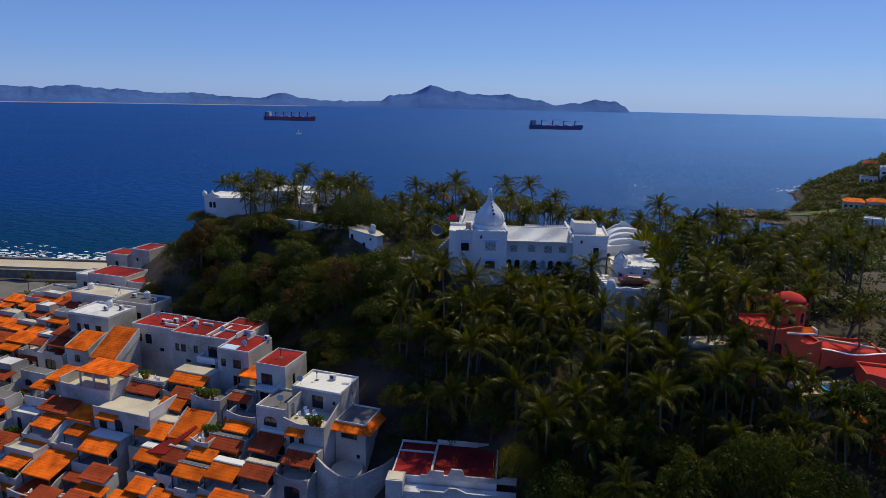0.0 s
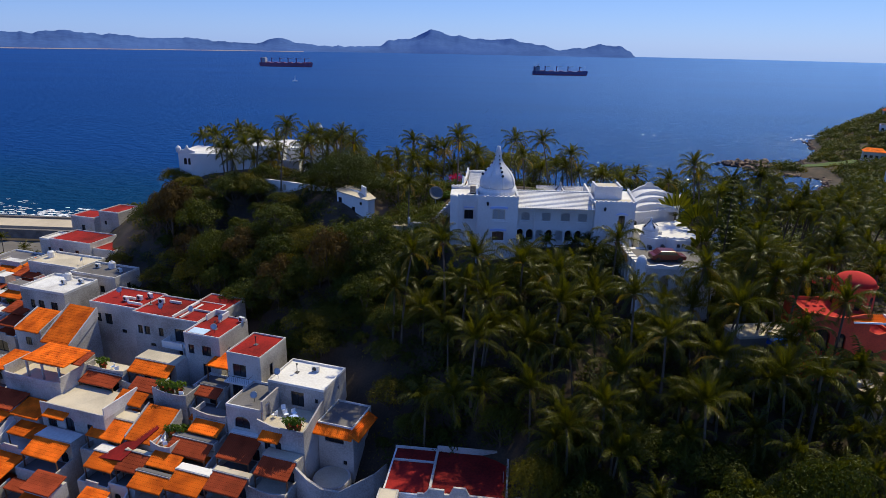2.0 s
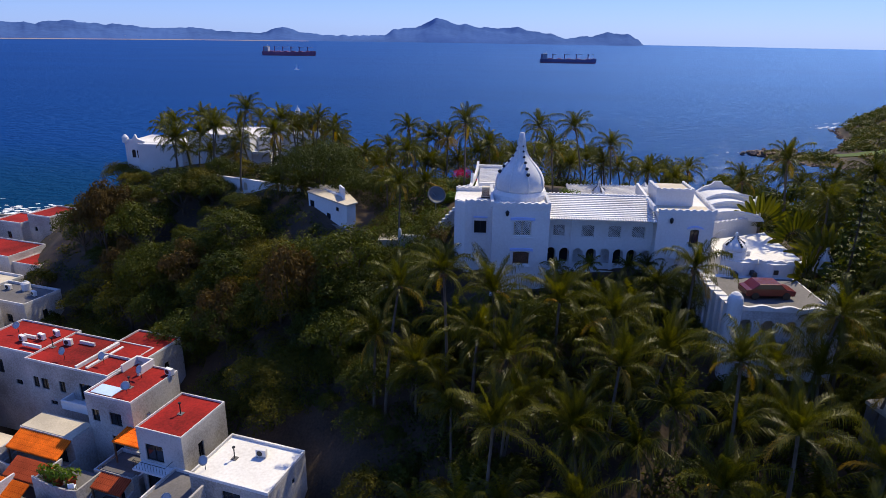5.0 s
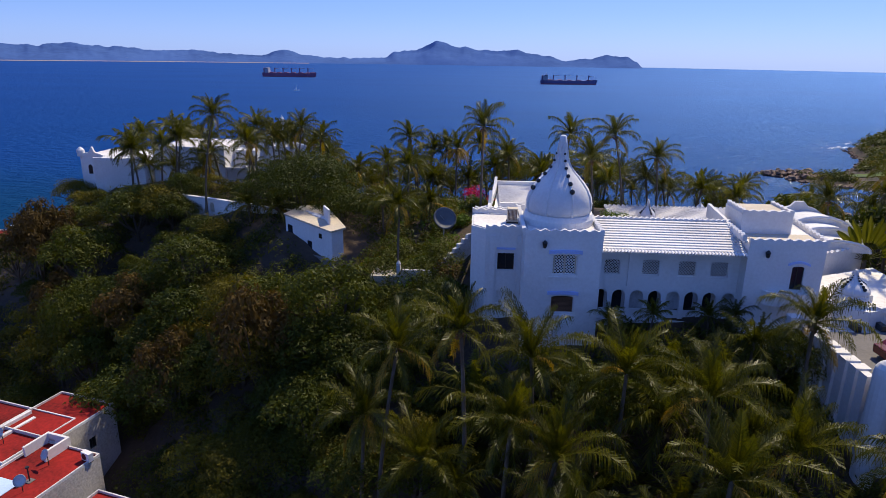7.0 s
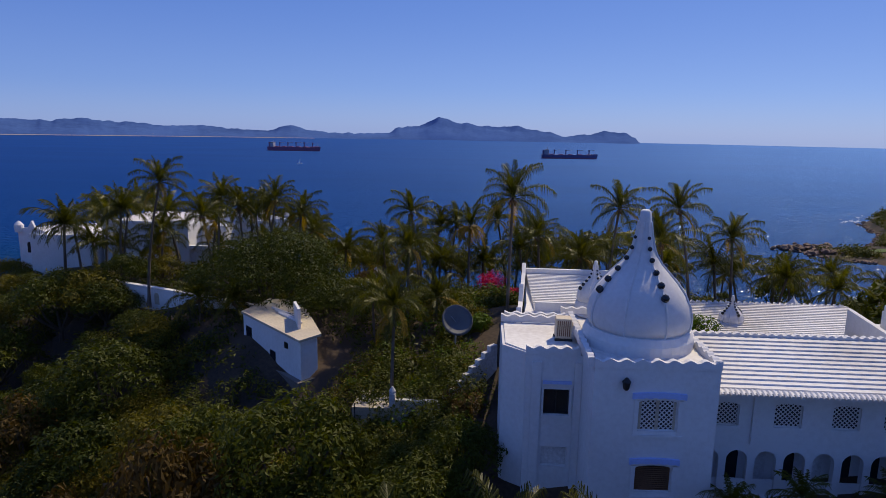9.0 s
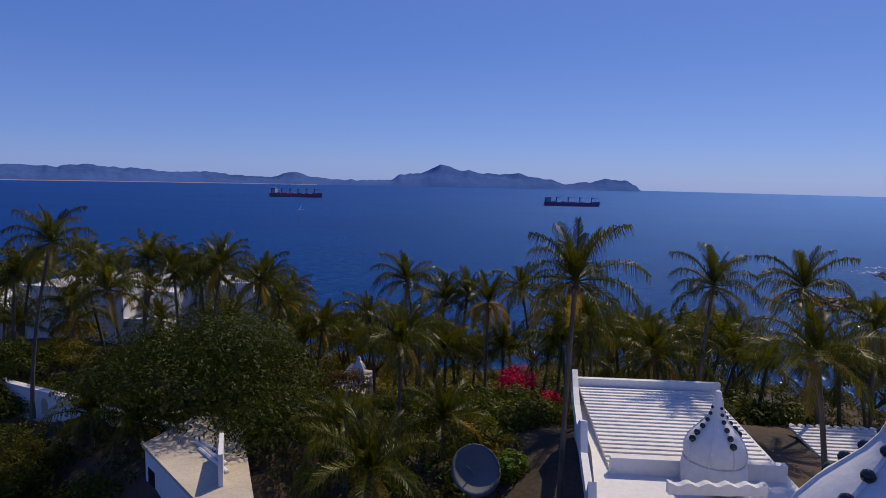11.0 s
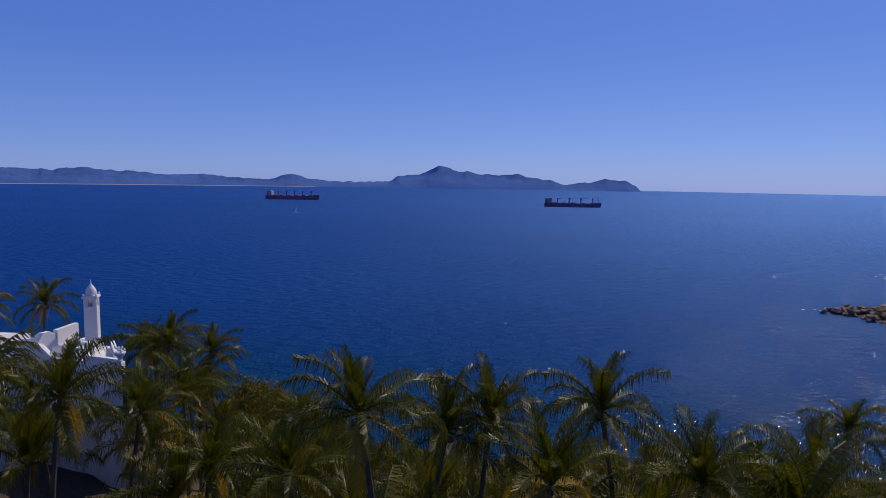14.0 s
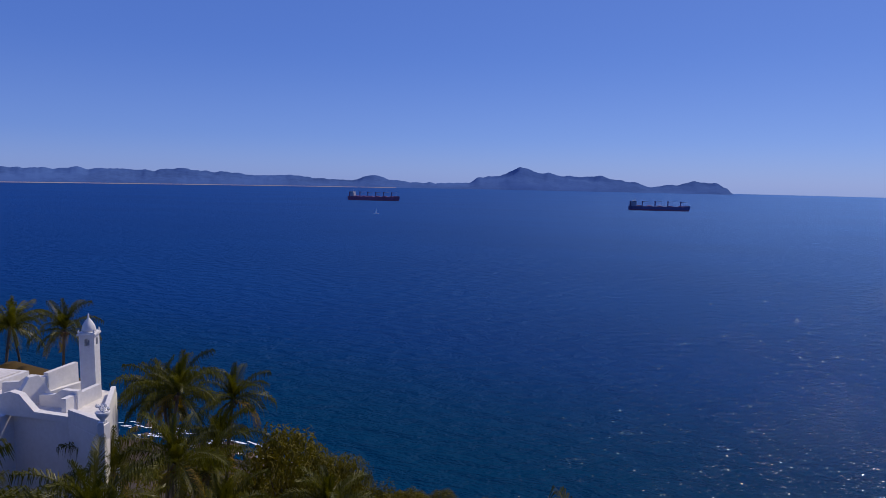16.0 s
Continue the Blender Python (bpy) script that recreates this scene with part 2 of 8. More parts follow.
# ---- mesh tools ----
class Build:
    """Collects vertices and faces of one mesh."""

    def __init__(self):
        self.v, self.f = [], []

    def add(self, verts, faces, m=None):
        k = len(self.v)
        self.v += [tuple(m @ Vector(p)) for p in verts] if m else [tuple(p) for p in verts]
        self.f += [tuple(i + k for i in f) for f in faces]
        return self

    def box(self, x0, y0, z0, x1, y1, z1, m=None):
        return self.add([(x0, y0, z0), (x1, y0, z0), (x1, y1, z0), (x0, y1, z0), (x0, y0, z1), (x1, y0, z1), (x1, y1, z1), (x0, y1, z1)],
                        [(3, 2, 1, 0), (4, 5, 6, 7), (0, 1, 5, 4), (1, 2, 6, 5), (2, 3, 7, 6), (3, 0, 4, 7)], m)

    def prism(self, poly, z0, z1, m=None):
        n = len(poly)
        return self.add([(x, y, z0) for x, y in poly] + [(x, y, z1) for x, y in poly],
                        [tuple(range(n - 1, -1, -1)), tuple(range(n, 2 * n))] + [(i, (i + 1) % n, n + (i + 1) % n, n + i) for i in range(n)], m)

    def slab(self, poly_xz, y0, y1, m=None):
        """A plate with an outline in x and z, from y0 to y1."""
        n = len(poly_xz)
        return self.add([(x, y0, z) for x, z in poly_xz] + [(x, y1, z) for x, z in poly_xz],
                        [tuple(range(n)), tuple(range(2 * n - 1, n - 1, -1))] + [(n + i, n + (i + 1) % n, (i + 1) % n, i) for i in range(n)], m)

    def lathe(self, prof, n=20, m=None, wobble=0.0, lobes=0):
        """Rings of (radius, height) round the z axis."""
        v, f = [], []
        for r, z in prof:
            for i in range(n):
                a = 2 * math.pi * i / n
                rr = r * (1 + wobble * abs(math.cos(a * lobes / 2)) if lobes else 1)
                v.append((rr * math.cos(a), rr * math.sin(a), z))
        for j in range(len(prof) - 1):
            for i in range(n):
                f.append((j * n + i, j * n + (i + 1) % n, (j + 1) * n + (i + 1) % n, (j + 1) * n + i))
        f.append(tuple(range(n - 1, -1, -1)))
        f.append(tuple((len(prof) - 1) * n + i for i in range(n)))
        return self.add(v, f, m)

    def tube(self, pts, radii, n=6, m=None):
        v, f = [], []
        pts = [Vector(p) for p in pts]
        for j, p in enumerate(pts):
            d = (pts[min(j + 1, len(pts) - 1)] - pts[max(j - 1, 0)]).normalized()
            a = d.orthogonal().normalized()
            b = d.cross(a)
            for i in range(n):
                t = 2 * math.pi * i / n
                v.append(p + (a * math.cos(t) + b * math.sin(t)) * radii[j])
        for j in range(len(pts) - 1):
            for i in range(n):
                f.append((j * n + i, j * n + (i + 1) % n, (j + 1) * n + (i + 1) % n, (j + 1) * n + i))
        f.append(tuple(range(n - 1, -1, -1)))
        f.append(tuple((len(pts) - 1) * n + i for i in range(n)))
        return self.add(v, f, m)

    def mesh(self, name, material, smooth=False, weld=False):
        me = bpy.data.meshes.new(name)
        me.from_pydata(self.v, [], self.f)
        if weld:
            bm = bmesh.new()
            bm.from_mesh(me)
            bmesh.ops.remove_doubles(bm, verts=bm.verts, dist=0.002)
            bm.to_mesh(me)
            bm.free()
        me.materials.append(material)
        if smooth:
            me.shade_smooth()
        me.update()
        return me


WELDED = {"wall", "roof", "arcade", "belfry", "arch_wall", "parapet", "side_wall", "vault"}


def part(name, build, material, parent, label="", smooth=False, bevel=0.0):
    ob = new(name, build.mesh(name, material, smooth, name in WELDED) if isinstance(build, Build) else build)
    ob.parent = parent
    if bevel:
        md = ob.modifiers.new("edge", "BEVEL")
        md.width, md.segments, md.limit_method, md.angle_limit = bevel, 2, "ANGLE", radians(50)
    return tagged(ob, label)


def thing(name, m, label, category, group="", kind=""):
    ob = new(name)
    ob.empty_display_size = 0.3
    ob.matrix_basis = m
    return tagged(ob, label, category, group, kind)


def arch_outline(w, h, rise, n=8):
    """Outline in x and z of an opening w wide and h high whose head rises by rise."""
    pts = [(-w / 2, 0), (w / 2, 0)]
    for i in range(n + 1):
        a = math.pi * i / n
        pts.append((w / 2 * math.cos(a), h - rise + rise * math.sin(a)))
    return pts


def wall_plate(b, m, w, h, openings, thick=0.25):
    """A wall from (0,0,0) along x, w wide and h high, thick in y, with openings (x, z, width, height, arch rise) cut through."""
    xs = sorted({0.0, w, *[o[0] - o[2] / 2 for o in openings], *[o[0] + o[2] / 2 for o in openings]})
    for xa, xb in zip(xs, xs[1:]):
        if xb - xa < 1e-4:
            continue
        mid = (xa + xb) / 2
        cuts = sorted((o[1], o[1] + o[3]) for o in openings if abs(mid - o[0]) < o[2] / 2)
        z = 0.0
        for c0, c1 in cuts:
            if c0 > z:
                b.box(xa, 0, z, xb, thick, c0, m)
            z = max(z, c1)
        if z < h:
            b.box(xa, 0, z, xb, thick, h, m)
    for x, z, ow, oh, rise in openings:
        if rise > 0:
            for s in (-1, 1):
                pts = [(x + s * ow / 2, z + oh + 0.001)]
                for i in range(7):
                    a = math.pi / 2 * i / 6
                    pts.append((x + s * ow / 2 * math.cos(a), z + oh - rise + rise * math.sin(a)))
                b.slab(pts if s < 0 else pts[::-1], 0, thick, m)


# ---- sea, shore and hills ----
HILLS = [(-110, 130, 45, 3.4), (-75, 85, 32, -1.4), (-45, 85, 22, 9.4), (-20, 72, 20, -13.5), (-20, 92, 14, 8.4), (5, 85, 22, 19.4), (30, 75, 24, -5.9), (60, 80, 30, 19.4),
         (-62, 135, 22, 11.5), (-40, 132, 18, 5.1), (-26, 126, 13, 11.1), (-15, 116, 10, 3.1), (-3, 118, 14, 9.2), (12, 112, 18, 7.9), (32, 110, 20, 4.9), (60, 120, 30, 0.8), (-55, 158, 24, 19.5)]
HILLS += [(-20, 155, 26, 10.3), (18, 148, 26, 19.9), (-30, 195, 28, 6.5), (15, 195, 30, 9.8), (95, 140, 45, 24.5), (-34, 110, 14, 1.5), (110, 70, 45, 6.7), (0, 10, 60, 6.7),
          (230, 215, 65, 26), (330, 330, 80, 26), (325, 505, 45, 13), (308, 474, 24, 13), (430, 420, 90, 30), (0, -200, 200, 10.0), (-5, 115, 6, -3.0)]
COAST = [(-900, 330), (-400, 275), (-250, 258), (-188, 248), (-150, 246), (-105, 250), (-67, 243), (-40, 233), (0, 224), (50, 226), (100, 250), (140, 300),
         (168, 335), (188, 352), (196, 372), (182, 384), (166, 396), (160, 412), (166, 420), (200, 416), (240, 468), (262, 528), (300, 558), (330, 600), (420, 680), (900, 800), (900, -500), (-900, -500)]


def coast_distance(X, Y):
    """Metres inside the shoreline (negative out at sea)."""
    best, inside = np.full(X.shape, 1e9), np.zeros(X.shape, bool)
    for (ax, ay), (bx, by) in zip(COAST, COAST[1:] + COAST[:1]):
        dx, dy = bx - ax, by - ay
        t = np.clip(((X - ax) * dx + (Y - ay) * dy) / (dx * dx + dy * dy), 0, 1)
        best = np.minimum(best, np.hypot(X - ax - t * dx, Y - ay - t * dy))
        if dy:
            inside ^= ((ay > Y) != (by > Y)) & (X < (bx - ax) * (Y - ay) / dy + ax)
    return np.where(inside, best, -best)


def rough(X, Y):
    return (np.sin(X * 0.31 + 1.3 * np.sin(Y * 0.17)) * np.cos(Y * 0.27 + 0.9 * np.sin(X * 0.13)) * 0.5
            + np.sin(X * 0.83 + 2 * np.sin(Y * 0.41)) * np.cos(Y * 0.71 + 1.7 * np.sin(X * 0.37)) * 0.28)


def ground_height(X, Y):
    X, Y = np.asarray(X, float), np.asarray(Y, float)
    h = np.full(X.shape, 1.5)
    for cx, cy, s, a in HILLS:
        h = h + a * np.exp(-((X - cx) ** 2 + (Y - cy) ** 2) / (2 * s * s))
    d = coast_distance(X, Y)
    shore = np.where(d > 0, 1.2 * np.sqrt(np.maximum(d, 0)) + 0.55 * d, 0.5 * d)
    near = np.clip((X - 125) / 30, 0, 1) * np.clip((455 - Y) / 35, 0, 1)
    shore = np.where(d > 0, shore * (1 - near) + (1.0 + 0.16 * d) * near, shore)
    flat = np.where((X < -95) & (d > 0), np.minimum(shore, 3.0 + 0.02 * d), shore)
    k = 4.0
    h = -k * np.logaddexp(-h / k, -flat / k) + 0.3
    return h + rough(X, Y) * np.clip(d / 20, 0.1, 1) * 0.8


def gh(x, y):
    return float(ground_height(np.array([x]), np.array([y]))[0])


def grid_mesh(name, xs, ys, zfun, material):
    X, Y = np.meshgrid(xs, ys)
    Z = zfun(X, Y)
    n, k = len(xs), len(ys)
    idx = np.arange(n * k).reshape(k, n)
    faces = np.stack([idx[:-1, :-1], idx[:-1, 1:], idx[1:, 1:], idx[1:, :-1]], -1).reshape(-1, 4)
    me = bpy.data.meshes.new(name)
    me.from_pydata(np.stack([X, Y, Z], -1).reshape(-1, 3).tolist(), [], faces.tolist())
    me.materials.append(material)
    me.shade_smooth()
    return me


xs = np.unique(np.concatenate([np.arange(-900, -220, 40), np.arange(-220, -100, 6), np.arange(-100, 110, 2.0), np.arange(110, 330, 5), np.arange(330, 901, 30)]))
ys = np.unique(np.concatenate([np.arange(-500, -40, 30), np.arange(-40, 40, 8), np.arange(40, 260, 2.0), np.arange(260, 640, 6), np.arange(640, 801, 20)]))
tagged(new("ground", grid_mesh("ground", xs, ys, ground_height, SOIL)), "dry brown hillside falling to the sea", "ground", kind="structure")

sea = Build()
rings = [0.0, 150, 400, 900, 1800, 3200, 4860]
for j, r in enumerate(rings):
    for i in range(96):
        a = 2 * math.pi * i / 96
        sea.v.append((r * math.cos(a), 60 + r * math.sin(a), 0.0))
for j in range(len(rings) - 1):
    for i in range(96):
        sea.f.append((j * 96 + i, (j + 1) * 96 + i, (j + 1) * 96 + (i + 1) % 96, j * 96 + (i + 1) % 96))
tagged(new("water", sea.mesh("water", WATER)), "deep blue open sea with small ripples", "sea", kind="structure")

# shore rocks and surf
rng = random.Random(4)


def boulder(b, x, y, z, r):
    prof = [(0.15, -0.5), (0.75, -0.35), (1.0, 0.05), (0.72, 0.42), (0.3, 0.6)]
    k = len(b.v)
    b.lathe([(r * a, r * c) for a, c in prof], 7, pose(x, y, z, rng.uniform(-20, 20), rng.uniform(-20, 20), rng.uniform(0, 360)))
    for i in range(k, len(b.v)):
        p = b.v[i]
        b.v[i] = (p[0] + rng.uniform(-.22, .22) * r, p[1] + rng.uniform(-.22, .22) * r, p[2] + rng.uniform(-.18, .18) * r)


rocks, foam = Build(), Build()
for (ax, ay), (bx, by) in zip(COAST[3:24], COAST[4:25]):
    n = int(math.hypot(bx - ax, by - ay) / 1.6)
    for i in range(n):
        t = rng.random()
        x, y = ax + (bx - ax) * t, ay + (by - ay) * t
        if x < -100:
            continue
        boulder(rocks, x + rng.gauss(0, 2.2), y + rng.gauss(0, 2.2), rng.uniform(-0.3, 0.9), rng.uniform(0.5, 2.1))
for x0, y0, n in ((166, 414, 34), (178, 418, 22), (172, 402, 18)):
    for i in range(n):
        boulder(rocks, x0 + rng.gauss(0, 6), y0 + rng.gauss(0, 3.0), rng.uniform(0.0, 2.2), rng.uniform(0.8, 2.6))
tagged(new("shore_rocks", rocks.mesh("shore_rocks", ROCK)), "dark brown boulders along the waterline", "rocks", kind="stuff")


def surf(x, y, w, d, turn):
    """A ragged patch of foam on the water."""
    m = pose(x, y, 0.06 + rng.random() * 0.04, 0, 0, turn)
    n = 18
    pts = [(0, 0, 0)]
    for i in range(n):
        a = 2 * math.pi * i / n
        r = rng.uniform(0.55, 1.15)
        pts.append((w / 2 * r * math.cos(a), d / 2 * r * math.sin(a), 0))
    foam.add(pts, [(0, 1 + i, 1 + (i + 1) % n) for i in range(n)], m)


for (ax, ay), (bx, by) in zip(COAST[2:24], COAST[3:25]):
    length = math.hypot(bx - ax, by - ay)
    turn = math.degrees(math.atan2(by - ay, bx - ax))
    heavy = 6.0 if ax < -100 else (1.6 if ax > 220 else 0.7)
    for i in range(int(length / 7 * heavy)):
        t = rng.random()
        off = rng.uniform(-1, 7 if ax < -100 else 4.5)
        nx, ny = -(by - ay) / length, (bx - ax) / length
        surf(ax + (bx - ax) * t + nx * off, ay + (by - ay) * t + ny * off, rng.uniform(2, 7), rng.uniform(0.3, 1.1), turn + rng.uniform(-14, 14))
for x0, y0, n, sp in ((296, 568, 60, 9), (268, 545, 40, 8), (160, 424, 10, 6), (190, 356, 14, 5), (-170, 251, 260, 15), (-215, 255, 300, 18), (-150, 248, 160, 12), (-250, 260, 200, 16)):
    for i in range(n):
        surf(x0 + rng.gauss(0, sp), y0 + rng.gauss(0, sp * 0.5), rng.uniform(1.0, 3.6), rng.uniform(0.4, 1.3), rng.uniform(-20, 30))
tagged(new("surf", foam.mesh("surf", FOAM)), "white surf breaking along the rocks", "surf", kind="stuff")

# small tilted wave faces scattered over the sea; those that lean towards the sun glitter
wr = np.random.default_rng(17)
n = 800000
wy = 185 + wr.exponential(125, n)
wx = (wr.beta(2.4, 1.7, n) * 1.1 - 0.12) * wy
keep = (wy < 760) & (coast_distance(wx, wy) < -3)
wx, wy = wx[keep], wy[keep]
n = len(wx)
tx, ty = wr.normal(0, 0.18, n), wr.normal(0, 0.22, n)
hw, hd = wr.uniform(0.06, 0.26, n) * (0.5 + wy / 500), wr.uniform(0.03, 0.07, n) * (0.5 + wy / 500)
base = np.stack([wx, wy, 0.10 + hw * np.abs(tx) + hd * np.abs(ty)], 1)
ax_, ay_ = np.stack([hw, 0 * hw, -hw * tx], 1), np.stack([0 * hd, hd, -hd * ty], 1)
V = np.stack([base - ax_ - ay_, base + ax_ - ay_, base + ay_], 1).reshape(-1, 3)
me = bpy.data.meshes.new("wavelets")
me.from_pydata(V.tolist(), [], np.arange(3 * n).reshape(-1, 3).tolist())
me.materials.append(WAVELET)
tagged(new("wavelets", me), "small wind wavelets glittering in the sun", "waves", kind="stuff")

# beach promenade at the foot of the village
prom = thing("promenade", pose(0, 0, 0), "pale concrete sea wall and walkway above the beach", "promenade", kind="structure")
b = Build()
for i in range(12):
    x = -300 + i * 16
    b.box(x, 236, 1.5, x + 15.9, 237.2, 4.6)
part("sea_wall", b, STONE, prom)
part("walkway", Build().box(-300, 226, 1.5, -108, 235.9, 3.9), SAND, prom)
part("lower_wall", Build().box(-300, 219, 1.5, -112, 220.2, 4.7), STONE, prom)
tagged(new("car_park", grid_mesh("car_park", np.linspace(-330, -112, 60), np.linspace(150, 218, 24), lambda X, Y: ground_height(X, Y) + 0.25, ASPHALT)), "worn grey car park by the beach", "car park", kind="structure")


# ---- far coast ----
RIDGE = [(-75, 60), (-60, 110), (-50, 120), (-44, 84), (-39, 92), (-36, 86), (-33.2, 98), (-30, 86), (-27, 66), (-24, 72), (-22, 52), (-19, 44), (-17.06, 84), (-15.2, 48),
         (-13, 34), (-10, 36), (-8.6, 40), (-7.5, 86), (-6.2, 92), (-3.95, 156), (-2.2, 118), (0, 104), (1.4, 94), (2.75, 106), (4, 84), (5.5, 66), (6.9, 36), (8.5, 50), (10.4, 76), (12, 70), (12.8, 40), (13.3, 2)]


def ridge_height(az):
    for (a0, h0), (a1, h1) in zip(RIDGE, RIDGE[1:]):
        if a0 <= az <= a1:
            t = (az - a0) / (a1 - a0)
            t = t * t * (3 - 2 * t)
            return h0 + (h1 - h0) * t
    return 0


b, sand = Build(), Build()
steps, rows = 900, 11
for i in range(steps + 1):
    az = -75 + (88.3) * i / steps
    top = ridge_height(az)
    a = radians(az)
    for j in range(rows):
        t = j / (rows - 1)
        r = 4330 + 380 * t
        nz = 0.5 + 0.7 * noise.noise((az * 0.45, t * 2.2, 0.0)) + 0.25 * noise.noise((az * 1.1, t * 4, 3.0))
        z = top * min(1, (t ** 0.8) * (1 if j == rows - 1 else 0.75 + 0.35 * nz)) if j else 0
        z += (top * 0.12 * noise.noise((az * 0.9, t * 2, 7.0)) + 7 * noise.noise((az * 1.7, t * 2, 2.0)) + 2.5 * noise.noise((az * 4.0, t * 2, 4.0))) * t if j else 0
        b.v.append((r * math.sin(a), 60 + r * math.cos(a), max(z, -1)))
for i in range(steps):
    for j in range(rows - 1):
        k = i * rows + j
        b.f.append((k, k + rows, k + rows + 1, k + 1))
tagged(new("backdrop", b.mesh("backdrop", FAR_LAND, True)), "mountain coast across the bay, haze painted blue", "mountains", kind="structure")
for i in range(120):
    a0, a1 = radians(-60 + 45 * i / 120), radians(-60 + 45 * (i + 1) / 120)
    sand.add([(r * math.sin(a), 60 + r * math.cos(a), z) for a in (a0, a1) for r, z in ((4210, 0.2), (4334, 3.2 - 2.2 * i / 120))], [(0, 2, 3, 1)])
tagged(new("backdrop_beach", sand.mesh("backdrop_beach", FAR_SAND)), "pale strip of far beach", "beach", kind="structure")


# ---- ships ----
def carrier(x, y, length, hull, label, cranes=4, turn=0):
    """A bulk carrier: hull with a raked bow, bridge at the stern, cranes and hatches along the deck."""
    s = length / 180
    ship = thing("cargo_ship", pose(x, y, 0, 0, 0, turn), label, "ship", "ships at anchor")
    L, B, D = 90 * s, 14 * s, 13 * s
    deck = [(-L, -B * 0.8), (-L * 0.9, -B), (L * 0.72, -B), (L * 0.9, -B * 0.6), (L * 1.02, 0), (L * 0.9, B * 0.6), (L * 0.72, B), (-L * 0.9, B), (-L, B * 0.8)]
    keel = [(p[0] * (0.96 if p[0] > 0 else 0.985), p[1] * 0.92) for p in deck]
    n = len(deck)
    for nm, z0, z1, mt in (("boot_topping", -2 * s, 4.5 * s, HULL_RED), ("hull", 4.5 * s, D, hull)):
        lo = [(keel[i][0] + (deck[i][0] - keel[i][0]) * max(0, z0) / D, keel[i][1] + (deck[i][1] - keel[i][1]) * max(0, z0) / D) for i in range(n)]
        hi = [(keel[i][0] + (deck[i][0] - keel[i][0]) * z1 / D, keel[i][1] + (deck[i][1] - keel[i][1]) * z1 / D) for i in range(n)]
        b = Build().add([(*p, z0) for p in lo] + [(*p, z1) for p in hi], [tuple(range(n - 1, -1, -1)), tuple(range(n, 2 * n))] + [(i, (i + 1) % n, n + (i + 1) % n, n + i) for i in range(n)])
        part(nm, b, mt, ship)
    part("forecastle", Build().prism([(L * 0.8, -B * 0.7), (L * 0.9, -B * 0.55), (L * 1.0, 0), (L * 0.9, B * 0.55), (L * 0.8, B * 0.7)], D + 0.01, D + 3 * s), hull, ship)
    house = part("bridge", Build().box(-L * 0.9, -B * 0.8, D + 0.01, -L * 0.76, B * 0.8, D + 13 * s).box(-L * 0.88, -B * 1.0, D + 13 * s, -L * 0.77, B * 1.0, D + 16 * s), SHIP_WHITE, ship, "pale multi-deck bridge")
    part("window_band", Build().box(-L * 0.875, -B * 1.01, D + 14 * s, -L * 0.768, B * 1.01, D + 15.2 * s), GLASS, house)
    part("funnel", Build().box(-L * 0.97, -B * 0.25, D + 0.01, -L * 0.92, B * 0.25, D + 15 * s), hull, ship)
    part("mast", Build().tube([(-L * 0.8, 0, D + 15.9 * s), (-L * 0.8, 0, D + 24 * s)], [0.6 * s, 0.3 * s]), SHIP_WHITE, ship)
    for i in range(cranes):
        cx = -L * 0.55 + (L * 1.25) * i / (cranes - 1) if cranes > 1 else 0
        c = part("deck_crane", Build().lathe([(1.9 * s, D), (1.7 * s, D + 11 * s), (2.4 * s, D + 11.3 * s), (2.4 * s, D + 16 * s)], 8, pose(cx, 0, 0)), HULL_DARK, ship)
        part("jib", Build().tube([(cx, 0, D + 13 * s), (cx + 19 * s, 0, D + 15.5 * s)], [0.8 * s, 0.5 * s], 5), SHIP_WHITE, c)
    for i in range(cranes + 1):
        cx = -L * 0.66 + L * 1.36 * i / cranes
        part("hatch_cover", Build().box(cx - 6 * s, -B * 0.6, D + 0.02, cx + 6 * s, B * 0.6, D + 2.2 * s), HULL_RED, ship)
    part("foremast", Build().tube([(L * 0.9, 0, D), (L * 0.9, 0, D + 14 * s)], [0.5 * s, 0.25 * s]), SHIP_WHITE, ship)
    return ship


carrier(-516, 1777, 143, HULL_RED, "haze-tinted dark red bulk carrier anchored in the bay", 5, 0)
carrier(199, 1602, 131, HULL_DARK, "dark blue bulk carrier with four deck cranes at anchor", 4, 2)
carrier(-2190, 3890, 125, HULL_DARK, "hazy grey freighter far out in the bay", 4, 8)
carrier(-2090, 3930, 95, HULL_DARK, "small hazy freighter far out in the bay", 3, -5)

boat = thing("sailing_boat", pose(-318, 1150, 0, 0, 0, 30), "small white sailing boat on the water", "boat")
part("hull", Build().prism([(-4, -1), (2, -1.2), (5, 0), (2, 1.2), (-4, 1)], -0.3, 1.2), FOAM, boat)
part("sail", Build().slab([(-2.5, 1.8), (0.8, 1.8), (0.9, 9)], -0.05, 0.05), FOAM, boat)
part("mast", Build().tube([(1.0, 0, 1.1), (1.0, 0, 9.6)], [0.08, 0.05]), GREYMETAL, boat)


# ---- plants ----
prng = random.Random(11)


